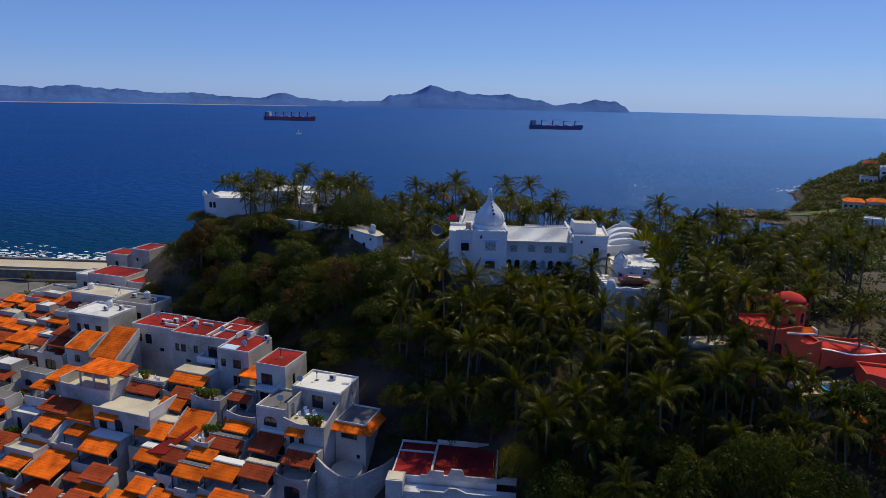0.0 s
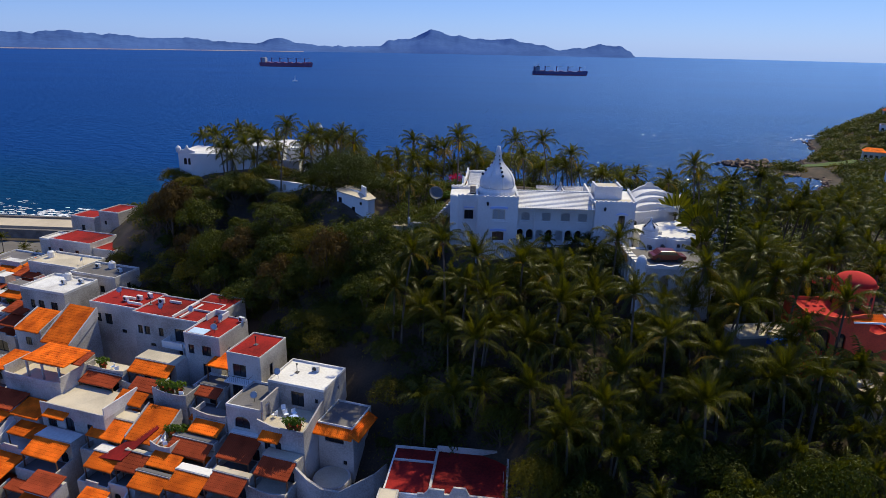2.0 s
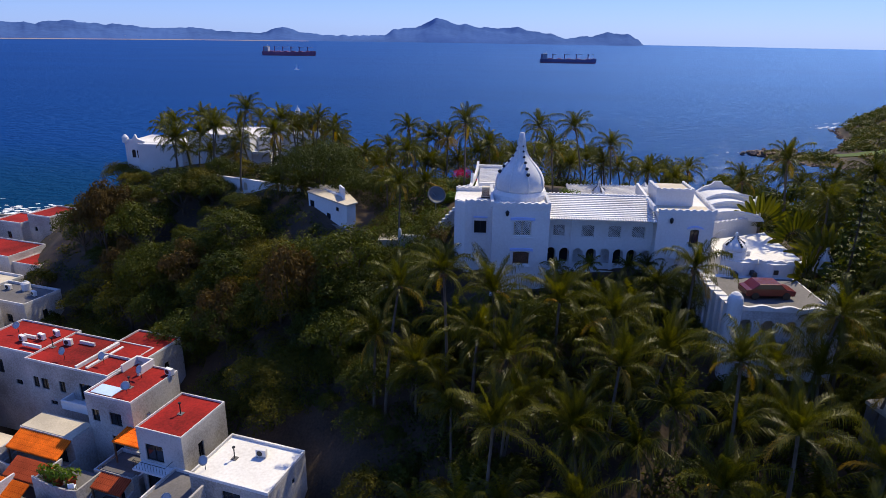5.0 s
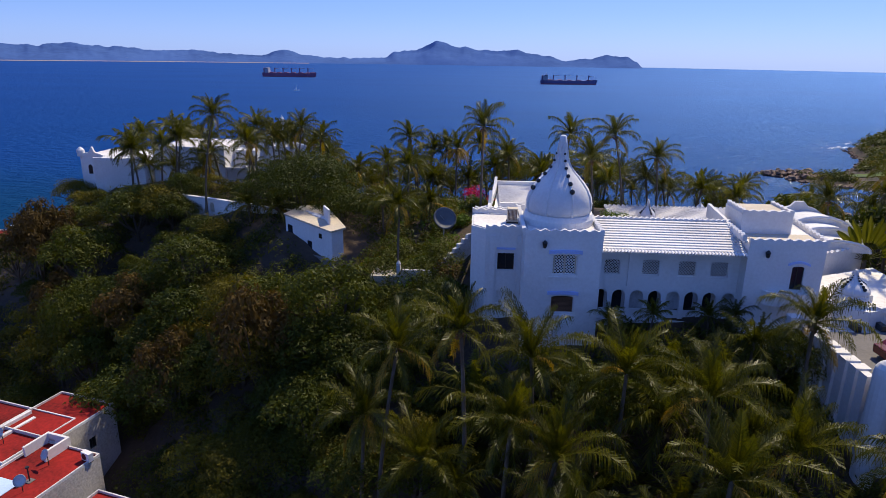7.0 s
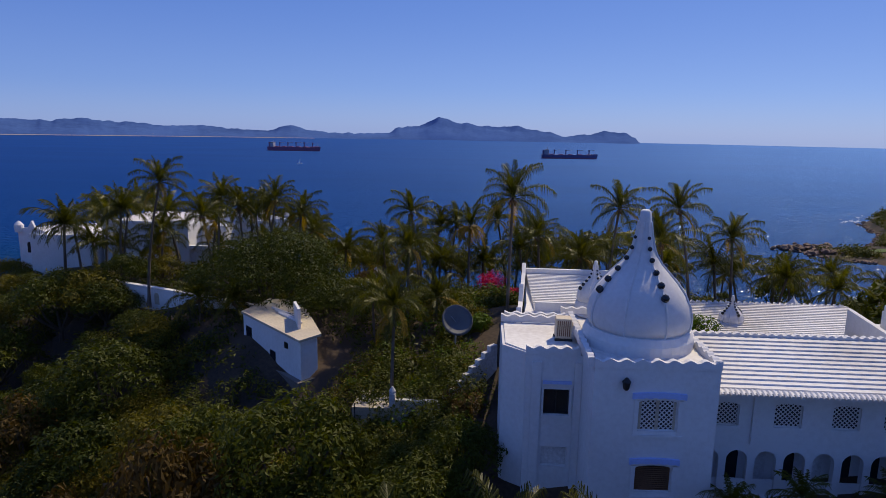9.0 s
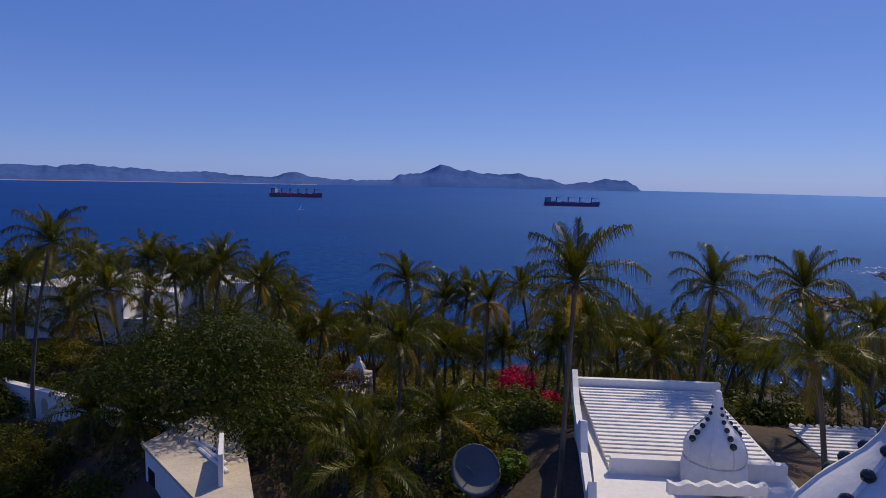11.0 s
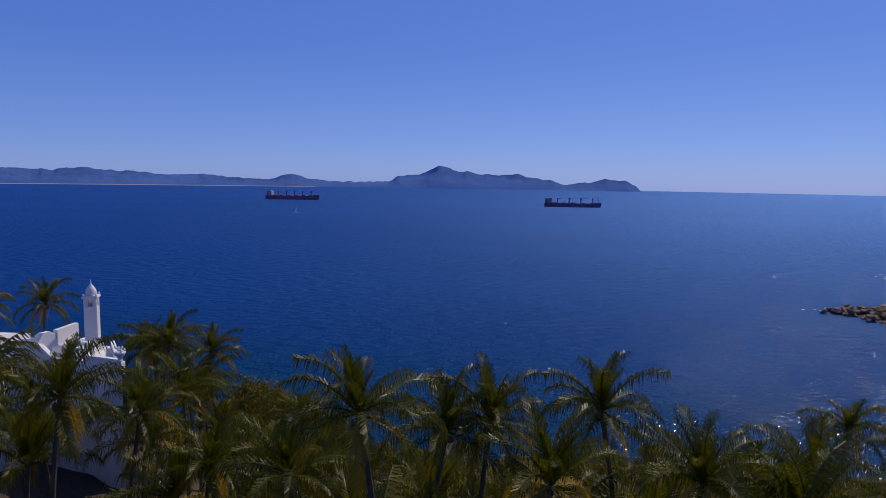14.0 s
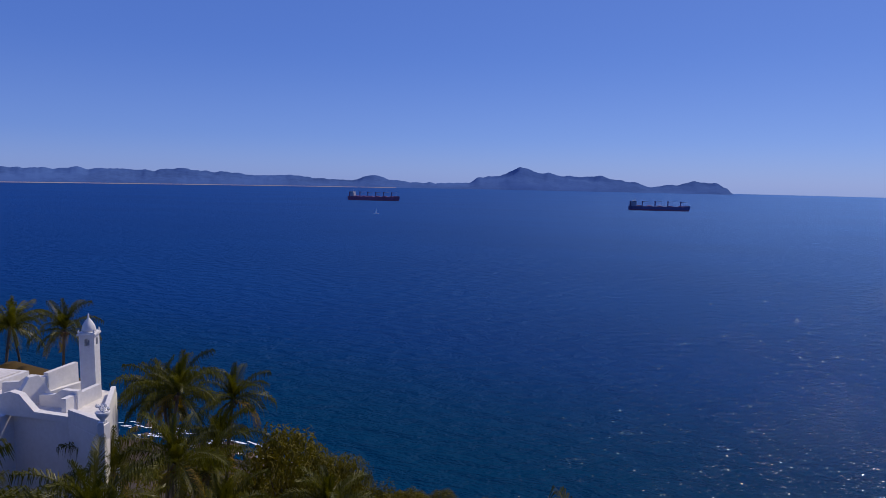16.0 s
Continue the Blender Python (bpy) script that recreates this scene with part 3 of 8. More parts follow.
def frond_mesh(name, length, rise, droop, leaflets, segs, wide, seed, material):
    """A feather palm frond that starts at the origin, rises along +x and bows over towards its tip; its leaflets hang in a V."""
    r = random.Random(seed)
    b = Build()
    n = 9 if segs == 2 else 6
    spine = []
    ang = rise
    x = z = y = 0.0
    side = r.uniform(-0.16, 0.16)
    for i in range(n + 1):
        spine.append(Vector((x, y, z)))
        st = length / n
        x += math.cos(ang) * st
        z += math.sin(ang) * st
        y += side * st * i / n
        ang -= droop / n * (0.25 + 1.5 * i / n)
    b.tube(spine, [0.045 * (1 - 0.85 * i / n) + 0.006 for i in range(n + 1)], 3)
    for k in range(leaflets):
        t = 0.12 + 0.87 * k / (leaflets - 1)
        f = t * n
        i = min(int(f), n - 1)
        p = spine[i].lerp(spine[i + 1], f - i)
        d = (spine[i + 1] - spine[i]).normalized()
        up = Vector((-d.z, 0, d.x))
        ll = length * 0.28 * (math.sin(math.pi * (0.14 + 0.76 * t)) ** 0.6) * r.uniform(0.8, 1.12)
        for s in (-1, 1):
            ang2 = 0.5 + 0.4 * t + r.uniform(-0.12, 0.12)
            v = (d * math.sin(ang2) + Vector((0, s, 0)) * math.cos(ang2) * 0.75 + up * r.uniform(0.12, 0.42)).normalized()
            w = d * (wide / 2)
            sag = Vector((0, 0, -1))
            p1 = p + v * ll * 0.55 + sag * ll * 0.06
            p2 = p + v * ll * 0.8 + sag * ll * r.uniform(0.45, 1.15)
            if segs == 2:
                b.add([p - w, p + w, p1 + w * 0.9, p1 - w * 0.9, p2], [(0, 1, 2, 3), (3, 2, 4)])
            else:
                b.add([p - w, p + w, p2 + w * 0.5, p2 - w * 0.5], [(0, 1, 2, 3)])
    return b.mesh(name, material)


FRONDS = {}
for lod, lf, sg, wd in (("near", 46, 2, 0.046), ("far", 30, 1, 0.085)):
    FRONDS[lod] = [frond_mesh("frond", 2.5, 1.42, 0.55, lf, sg, wd, 1, FROND), frond_mesh("frond", 3.2, 1.1, 1.35, lf, sg, wd, 2, FROND),
                   frond_mesh("frond", 3.4, 0.75, 1.7, lf, sg, wd, 3, FROND), frond_mesh("frond", 3.4, 0.35, 1.75, lf, sg, wd, 4, FROND),
                   frond_mesh("frond", 3.0, -0.25, 1.2, lf, sg, wd, 5, FROND)]
    # long steep fronds of the younger palms
    FRONDS[lod + "young"] = [frond_mesh("frond", 3.4, 1.48, 0.35, lf, sg, wd, 11, FROND), frond_mesh("frond", 4.0, 1.25, 0.95, lf, sg, wd, 12, FROND),
                             frond_mesh("frond", 4.3, 1.0, 1.3, lf, sg, wd, 13, FROND), frond_mesh("frond", 4.2, 0.7, 1.55, lf, sg, wd, 14, FROND),
                             frond_mesh("frond", 3.7, 0.2, 1.5, lf, sg, wd, 15, FROND)]
    FRONDS[lod + "dry"] = [frond_mesh("frond", 2.6, -0.8, 0.7, lf, sg, wd, 6, FROND_YELLOW), frond_mesh("frond", 2.8, -0.25, 1.4, lf, sg, wd, 7, FROND_YELLOW)]
NUTS = Build()
for i in range(7):
    a = i * 0.9
    NUTS.lathe([(0.03, -0.14), (0.11, -0.06), (0.12, 0.03), (0.05, 0.13)], 6, pose(0.24 * math.cos(a), 0.24 * math.sin(a), -0.3 - 0.1 * (i % 3)))
NUTS_MESH = NUTS.mesh("fruit_stalk", WOOD, True)


PALM_TIP = {}


def palm(lod, height, seed, fronds=22, dry=2, lean=0.1, age=""):
    """A coconut palm standing at the origin: curved trunk, and fronds as parts of their own."""
    r = random.Random(seed)
    tree = thing("coconut_palm", pose(0, 0, 0), "tall coconut palm with a curved grey trunk" if height > 11 else "coconut palm with arching green fronds", "palm tree", "coconut palms on the hill")
    a0 = r.uniform(0, 6.28)
    pts, rad = [], []
    for i in range(9):
        t = i / 8
        bend = lean * height * (t ** 1.8)
        pts.append((bend * math.cos(a0), bend * math.sin(a0), -1.2 + (height + 1.2) * t))
        rad.append(0.16 - 0.06 * t + (0.07 if i == 0 else 0) + (0.03 if i == 8 else 0))
    part("trunk", Build().tube(pts, rad, 8), TRUNK, tree)
    top = Vector(pts[-1])
    PALM_TIP[tree.name] = top
    if lod == "near" and not age:
        ob = part("fruit_stalk", NUTS_MESH, None, tree)
        ob.location = top
    order = FRONDS[lod + age]
    whole = Build()
    for i in range(fronds):
        t = (i + 0.5) / fronds
        yaw = i * 2.39996 + r.uniform(-0.25, 0.25)
        kind = min(4, int(t * 5))
        me = order[kind]
        if i >= fronds - dry:
            me = FRONDS[lod + "dry"][i % 2]
        sc = r.uniform(0.82, 1.12) * (0.85 if t < 0.12 else 1)
        m = Matrix.Translation(top) @ Euler((r.uniform(-0.25, 0.25), r.uniform(-0.15, 0.15), yaw)).to_matrix().to_4x4() @ Matrix.Scale(sc, 4)
        if lod == "far":
            whole.add([v.co for v in me.vertices], [tuple(p.vertices) for p in me.polygons], m)
            continue
        f = new("frond", me)
        f.parent = tree
        f.matrix_basis = m
    if lod == "far":
        part("crown", whole, FROND, tree)
    return tree


def crown_mesh(name, lumps, leaves, size, material, seed, flat=1.0):
    """A crown of many folded leaf sprays, spread over overlapping lumps (x, y, z, radius)."""
    g = np.random.default_rng(seed)
    L = np.array(lumps, float)
    wt = L[:, 3] ** 2
    S = L[g.choice(len(L), leaves, p=wt / wt.sum())]
    d = g.normal(0, 1, (leaves, 3))
    d /= np.linalg.norm(d, axis=1)[:, None]
    low = d[:, 2] < -0.35
    d[low, 2] *= -0.6
    d /= np.linalg.norm(d, axis=1)[:, None]
    bumpy = 1 + 0.14 * np.sin(d[:, 0] * 6 + S[:, 1] * 5) * np.cos(d[:, 1] * 6 + S[:, 0] * 4) + 0.08 * np.sin(d[:, 2] * 11 + S[:, 2] * 7)
    p = S[:, :3] + d * np.array([1, 1, flat]) * (S[:, 3] * (1 - 0.4 * g.random(leaves) ** 2.2) * bumpy)[:, None]
    nr = d + g.normal(0, 0.34, (leaves, 3)) + np.array([0, 0, 0.15])
    nr /= np.linalg.norm(nr, axis=1)[:, None]
    a = np.cross(nr, g.normal(0, 1, (leaves, 3)))
    a /= np.linalg.norm(a, axis=1)[:, None]
    c = np.cross(nr, a)
    q = (size * g.uniform(0.6, 1.35, leaves))[:, None]
    V = np.stack([p - a * q * 1.1, p + c * q * 0.6 + nr * q * 0.14, p + a * q * 1.1 - c * q * 0.1], 1).reshape(-1, 3)
    me = bpy.data.meshes.new(name)
    me.from_pydata(V.tolist(), [], np.arange(3 * leaves).reshape(-1, 3).tolist())
    me.materials.append(material)
    me.update()
    return me


CROWN_TOP = {}


def broadleaf(name, seed, spread, height, leaves, size, material, label, category="tree", clumps=26):
    """A spreading tree: forked trunk, and a crown of many rounded leaf clumps with gaps between them."""
    r = random.Random(seed)
    tree = thing(name, pose(0, 0, 0), label, category, "trees on the hillside")
    lumps = []
    for i in range(clumps):
        t = (i + 0.5) / clumps
        a = i * 2.39996 + r.uniform(-0.3, 0.3)
        q = spread * 0.86 * math.sqrt(t)
        lift = math.sqrt(max(0.0, 1 - t * 0.94))
        lumps.append((q * math.cos(a), q * math.sin(a), height * (0.34 + 0.46 * lift) + r.uniform(-0.08, 0.08) * height, spread * r.uniform(0.2, 0.33) * (1.2 - 0.3 * t)))
    b = Build().tube([(0, 0, -1), (0.1, 0.05, height * 0.2), (0.05, -0.1, height * 0.45)], [0.035 * height, 0.026 * height, 0.016 * height], 6)
    for x, y, z, rad in lumps[3::4]:
        b.tube([(0.08, 0, height * 0.18), (x * 0.5, y * 0.5, height * 0.36), (x * 0.9, y * 0.9, z)], [0.022 * height, 0.015 * height, 0.006 * height], 5)
    part("trunk", b, BARK, tree)
    part("crown", crown_mesh("crown", lumps, leaves, size, material, seed, 0.9), None, tree)
    CROWN_TOP[tree.name] = max(l[2] + 0.85 * l[3] for l in lumps)
    return tree


# ---- hilltop hotel ----
def wavy(b, x0, x1, y0, y1, z, amp=0.14, wave=0.62):
    """A coping with a scalloped top between two plan points; 0.22 thick."""
    L = math.hypot(x1 - x0, y1 - y0)
    n = max(4, int(L / wave)) * 6
    ux, uy = (x1 - x0) / L, (y1 - y0) / L
    m = Matrix(((ux, -uy, 0, x0), (uy, ux, 0, y0), (0, 0, 1, z), (0, 0, 0, 1)))
    waves = max(4, int(L / wave))
    pts = [(L * i / n, amp * (0.5 + 0.5 * math.cos(2 * math.pi * waves * i / n))) for i in range(n + 1)]
    for i in range(n):
        (xa, za), (xb, zb) = pts[i], pts[i + 1]
        b.add([(xa, -0.03, -0.3), (xb, -0.03, -0.3), (xb, 0.24, -0.3), (xa, 0.24, -0.3), (xa, -0.03, za), (xb, -0.03, zb), (xb, 0.24, zb), (xa, 0.24, za)],
              [(0, 1, 5, 4), (4, 5, 6, 7), (2, 3, 7, 6)] + ([(3, 0, 4, 7)] if i == 0 else []) + ([(1, 2, 6, 5)] if i == n - 1 else []), m)


def parapets(parent, runs):
    for x0, x1, y0, y1, z, *rest in runs:
        b = Build()
        wavy(b, x0, x1, y0, y1, z, *rest)
        part("parapet", b, STUCCO, parent)


def at_wall(x0, y0, x1, y1, z):
    """Pose of a wall whose outer face runs from the first to the second plan point, seen from its right-hand side."""
    a = math.degrees(math.atan2(y1 - y0, x1 - x0))
    return pose(x0, y0, z, 0, 0, a)


def window(parent, m, w, h, rise=0.0, kind="glass", hood=False, depth=0.16):
    """A window in the frame of its wall (m at the middle of the sill): pane, frame bars, sill, and a hood where there is one."""
    win = part("window", Build().slab([(x, z) for x, z in arch_outline(w, h, rise, 8)] if rise else [(-w / 2, 0), (w / 2, 0), (w / 2, h), (-w / 2, h)], depth, depth + 0.03, m),
               GLASS if kind != "board" else STUCCO_OLD, parent)
    b = Build()
    for s in (-1, 1):
        b.box(s * w / 2 - 0.04 * (s > 0), depth - 0.05, 0, s * w / 2 + 0.04 * (s < 0), depth + 0.01, h - rise, m)
    b.box(-w / 2, depth - 0.05, 0, w / 2, depth + 0.01, 0.05, m)
    if kind == "glass":
        b.box(-0.025, depth - 0.05, 0.05, 0.025, depth + 0.005, h - rise * 0.1, m)
    part("window_frame", b, FRAME if kind == "glass" else STUCCO, win)
    if kind == "lattice":
        lat = Build()
        step = 0.21
        k = int((w + h) / step)
        for i in range(1, k):
            c = i * step
            for s in (1, -1):
                xa, za = (c if c < w else w), (0 if c < w else c - w)
                xb, zb = (0 if c < h else c - h), (c if c < h else h)
                pa, pb = Vector((s * (xa - w / 2), depth - 0.03, za)), Vector((s * (xb - w / 2), depth - 0.03, zb))
                d = (pb - pa)
                if d.length < 0.1:
                    continue
                nrm = Vector((-d.z, 0, d.x)).normalized() * 0.027
                lat.add([pa - nrm, pb - nrm, pb + nrm, pa + nrm], [(0, 1, 2, 3)], m)
        part("lattice", lat, STUCCO, win)
        if w > 1.5:
            sh = Build().box(-0.07, depth - 0.055, 0.05, 0.07, depth - 0.01, h - rise * 0.2, m)
            for s in (-1, 1):
                sh.box(s * w * 0.44 - 0.05, depth - 0.055, 0.05, s * w * 0.44 + 0.05, depth - 0.01, h - rise, m)
            part("shutter_stile", sh, CREAM, win, "pale green-grey shutter stiles")
    if hood:
        b = Build()
        pts = [(-w * 0.68 + w * 1.36 * i / 12, h + 0.32 + 0.06 * math.sin(math.pi * i / 12)) for i in range(13)]
        lower = [(x, z - 0.26 + 0.035 * (i % 2)) for i, (x, z) in enumerate(pts)]
        b.slab(lower + pts[::-1], -0.12, -0.005, m)
        part("hood", b, STUCCO_BLUE, win, "blue-tinted scalloped hood")
    return win


def lamp_box(parent, x, y, z):
    b = Build().lathe([(0.06, -0.28), (0.13, -0.2), (0.17, 0.05), (0.2, 0.1), (0.05, 0.28)], 8, pose(x, y - 0.22, z)).box(x - 0.03, y - 0.2, z - 0.02, x + 0.03, y + 0.05, z + 0.03)
    part("wall_lantern", b, FRAME, parent)


def onion(name, x, y, z, r, h, label, balls=8, lean=0.0, drum=0.3):
    """An onion dome on a drum, with a spire and rows of dark glazed balls on its ribs."""
    dome = thing(name, pose(x, y, z), label, "dome", "domes of the hotel")
    prof = [(1.0, 0.0), (1.045, 0.06), (1.05, 0.13), (1.0, 0.22), (0.9, 0.31), (0.74, 0.40), (0.56, 0.48), (0.40, 0.55), (0.285, 0.62), (0.21, 0.70), (0.16, 0.80), (0.125, 0.90), (0.105, 0.985), (0.07, 1.0)]
    part("drum", Build().lathe([(r * 1.12, -drum), (r * 1.12, -drum * 0.4), (r * 1.06, 0.0), (r, 0.02)], 32), STUCCO, dome, smooth=False)
    shell = part("shell", Build().lathe([(r * a, h * c) for a, c in prof], 36), STUCCO, dome, smooth=True)
    n = 36
    for k in range(8):
        a = k * math.pi / 4 + 0.3
        b = Build()
        pts = [(r * q * 1.004 * math.cos(a), r * q * 1.004 * math.sin(a), h * c) for q, c in prof[:-2]]
        b.tube(pts, [0.06 * r / 2.4 + 0.01] * len(pts), 5)
        part("rib", b, STUCCO, shell)
        if k % 2 == 0:
            for j in range(6):
                c = 0.33 + 0.088 * j
                q = np.interp(c, [p[1] for p in prof], [p[0] for p in prof])
                br = (0.2 - 0.022 * j) * (r / 2.4) ** 0.5
                part("ball", Build().lathe([(0.3 * br, -br), (0.9 * br, -0.45 * br), (br, 0.1 * br), (0.7 * br, 0.7 * br), (0.1 * br, br)], 8, pose((r * q + br * 0.6) * math.cos(a), (r * q + br * 0.6) * math.sin(a), h * c)), BLACK, shell, smooth=True)
    return dome


HB = 34.0   # foot of the hotel walls, in the slope
hotel = thing("hotel_tower", pose(0, 0, 0), "white stucco hotel tower with a scalloped parapet", "building", "wings of the hilltop hotel")
b = Build()
win_main = [(2.85, 46.3 - HB, 1.7, 1.45, 0.12), (2.85, 43.4 - HB, 1.6, 1.3, 0.15)]
wall_plate(b, at_wall(2.4, 98.8, 7.8, 99.0, HB), 5.4, 49.15 - HB, win_main, 0.25)
b.prism([(2.42, 99.06), (7.79, 99.26), (7.7, 106.0), (2.4, 106.0)], HB, 49.15)
part("wall", b, STUCCO, hotel)
b = Build()
part("wall", Build().prism([(-0.3, 102.2), (2.4, 102.2), (2.4, 107), (-1.4, 107), (-1.4, 103.2)], HB, 48.55), STUCCO, hotel)
win_bay = [(1.55, 45.5 - HB, 1.24, 1.3, 0), (1.55, 42.75 - HB, 1.3, 1.05, 0)]
wall_plate(b, at_wall(-0.3, 101.9, 2.42, 101.95, HB), 2.72, 48.55 - HB, win_bay, 0.25)
for u0, u1 in ((0.3, 0.75), (2.35, 2.7)):
    part("pilaster", Build().box(u0, -0.12, 0, u1, -0.01, 14.2, at_wall(-0.3, 101.9, 2.42, 101.95, HB)), STUCCO, hotel)
part("bay_wall", b, STUCCO, hotel)
parapets(hotel, [(2.4, 7.8, 98.8, 99.0, 49.45), (7.8, 7.72, 99.0, 106.0, 49.45), (2.2, 2.2, 106.0, 98.9, 49.45), (-0.3, 2.3, 101.9, 101.95, 48.85), (2.3, -1.4, 107, 107, 48.95)])
part("roof_deck", Build().box(2.65, 99.4, 49.16, 7.5, 105.7, 49.22).prism([(-0.3, 102.3), (2.15, 102.3), (2.15, 106.8), (-1.25, 106.8), (-1.25, 103.3)], 48.56, 48.62), ROOF_WHITE, hotel)
mw = at_wall(2.4, 98.8, 7.8, 99.0, HB)
window(hotel, mw @ pose(2.85, 0, 46.3 - HB), 1.7, 1.45, 0.12, "lattice", True)
low_win = window(hotel, mw @ pose(2.85, 0, 43.4 - HB), 1.6, 1.3, 0.15, "shutter", True)
b = Build()
for i in range(12):
    b.box(-0.76, 0.1, 0.06 + i * 0.096, 0.76, 0.155, 0.12 + i * 0.096, mw @ pose(2.85, 0, 43.4 - HB))
part("louvre", b, WOOD, low_win, "brown louvred shutter")
for x, z, w, h in ((2.85, 46.3 - HB, 1.7, 1.45), (2.85, 43.4 - HB, 1.6, 1.3)):
    part("window_surround", Build().box(x - w / 2 - 0.2, -0.05, z - 0.16, x - w / 2 - 0.02, -0.005, z + h, mw).box(x + w / 2 + 0.02, -0.05, z - 0.16, x + w / 2 + 0.2, -0.005, z + h, mw).box(x - w / 2 - 0.24, -0.08, z - 0.26, x + w / 2 + 0.24, -0.005, z - 0.16, mw), STUCCO, hotel)
mb = at_wall(-0.3, 101.9, 2.42, 101.95, HB)
window(hotel, mb @ pose(1.55, 0, 45.5 - HB), 1.24, 1.3, 0, "glass")
window(hotel, mb @ pose(1.55, 0, 42.75 - HB), 1.3, 1.05, 0, "board")
part("sill_band", Build().box(0.82, -0.08, 45.36 - HB, 2.28, -0.005, 45.48 - HB, mb).box(0.82, -0.07, 45.48 - HB, 0.91, -0.005, 46.9 - HB, mb).box(2.19, -0.07, 45.48 - HB, 2.28, -0.005, 46.9 - HB, mb), STUCCO, hotel)
part("window_surround", Build().box(0.86, -0.1, 47.1 - HB, 2.24, -0.01, 47.24 - HB, mb), STUCCO_BLUE, hotel, "pale blue moulding over the window")
lamp_box(hotel, 3.75, 98.85, 48.55)

onion("onion_dome", 5.0, 102.5, 50.05, 2.3, 5.55, "large white onion dome studded with dark balls", 9, drum=0.85)

ac = thing("air_conditioner", pose(1.7, 104.2, 48.62), "beige air conditioning unit on the tower roof", "air conditioner")
part("casing", Build().box(-0.4, -0.35, 0.12, 0.4, 0.35, 1.15), CREAM, ac, bevel=0.03)
for y in (-0.4, 0.32):
    part("rail", Build().box(-0.45, y, 0.0, 0.45, y + 0.08, 0.12), FRAME, ac)
for i in range(7):
    part("vent_slot", Build().box(-0.33 + i * 0.1, -0.362, 0.25, -0.28 + i * 0.1, -0.352, 1.05), WOOD, ac)


def ribbed_roof(b, x0, x1, y0, z0, y1, z1, step=0.36):
    """Corrugated cement roof: a slab with rounded ribs that run along x, stepping up the slope."""
    n = max(2, int(math.hypot(y1 - y0, z1 - z0) / step))
    for i in range(n):
        ya, yb = y0 + (y1 - y0) * i / n, y0 + (y1 - y0) * (i + 1) / n
        za, zb = z0 + (z1 - z0) * i / n, z0 + (z1 - z0) * (i + 1) / n
        b.add([(x0, ya, za - 0.12), (x1, ya, za - 0.12), (x1, ya, za + 0.07), (x0, ya, za + 0.07), (x0, yb, zb - 0.12), (x1, yb, zb - 0.12), (x1, yb, zb), (x0, yb, zb)],
              [(0, 1, 2, 3), (3, 2, 6, 7), (7, 6, 5, 4), (4, 5, 1, 0), (0, 3, 7, 4), (1, 5, 6, 2)])


gal = thing("hotel_gallery", pose(0, 0, 0), "white two-storey gallery with arcade and lattice windows", "building", "wings of the hilltop hotel")
b = Build()
GY = 101.0
ops = [(1.2, 45.75 - HB, 1.15, 1.15, 0.15), (4.0, 45.75 - HB, 1.25, 1.2, 0.15), (6.6, 45.75 - HB, 1.25, 1.2, 0.15), (8.9, 45.75 - HB, 1.25, 1.2, 0.15)]
arches = [(0.55 + 1.32 * i, 42.3 - HB, 0.98, 2.25, 0.5) for i in range(8)]
mg = at_wall(7.8, GY, 18.2, GY, HB)
wall_plate(b, mg, 10.4, 47.6 - HB, ops + [(x + 0.001, z, w, h, r) for x, z, w, h, r in arches], 0.3)
part("wall", b, STUCCO, gal)
part("back_wall", Build().box(7.75, GY + 0.9, HB, 18.2, 105.5, 47.6), STUCCO, gal)
part("gallery_ceiling", Build().box(7.75, GY + 0.29, 44.75, 18.2, GY + 0.95, 45.1), STUCCO, gal)
part("gallery_floor", Build().box(7.75, GY + 0.29, HB, 18.2, GY + 0.95, 42.3), STUCCO, gal)
rb = Build()
ribbed_roof(rb, 7.8, 18.0, 99.75, 47.85, 103.6, 49.25, 0.3)
part("roof", rb, ROOF_WHITE, gal, "white ribbed cement roof")
b = Build()
for i in range(44):
    b.tube([(7.92 + i * 0.232, 99.58, 47.84), (7.92 + i * 0.232, 99.95, 47.95)], [0.085, 0.085], 6)
part("eaves", b, STUCCO, gal, "scalloped row of eaves tiles")
b = Build()
wavy(b, 7.8, 18.0, 103.7, 103.7, 49.35, 0.1, 0.4)
b.box(7.8, 103.7, 47.0, 18.0, 103.95, 49.3)
part("ridge_wall", b, STUCCO, gal)
for x, z, w, h, r in ops:
    window(gal, mg @ pose(x, 0, z), w, h, r, "lattice")
for i, (x, z, w, h, r) in enumerate(arches):
    # Dark sheets stand in for shade in the open arches; pale ones are doors.
    part("arch_shade", Build().slab(arch_outline(w - 0.16, h - 0.1, r, 8), 0.86, 0.89, mg @ pose(x, 0, z)), STUCCO_OLD if i in (2, 4, 7) else GLASS, gal, "pale shuttered doorway behind the arch" if i in (2, 4, 7) else "dark sheet as shade behind the arch")
    part("balustrade", Build().box(-w / 2, 0.1, 0, w / 2, 0.16, 0.75, mg @ pose(x, 0, z)), STUCCO, gal)
part("balcony_front", Build().box(7.75, 100.72, 41.5, 18.2, 100.99, 42.3), STUCCO, gal)
part("pier", Build().box(10.15, 100.86, 44.9, 10.45, 100.99, 47.4), STUCCO, gal)

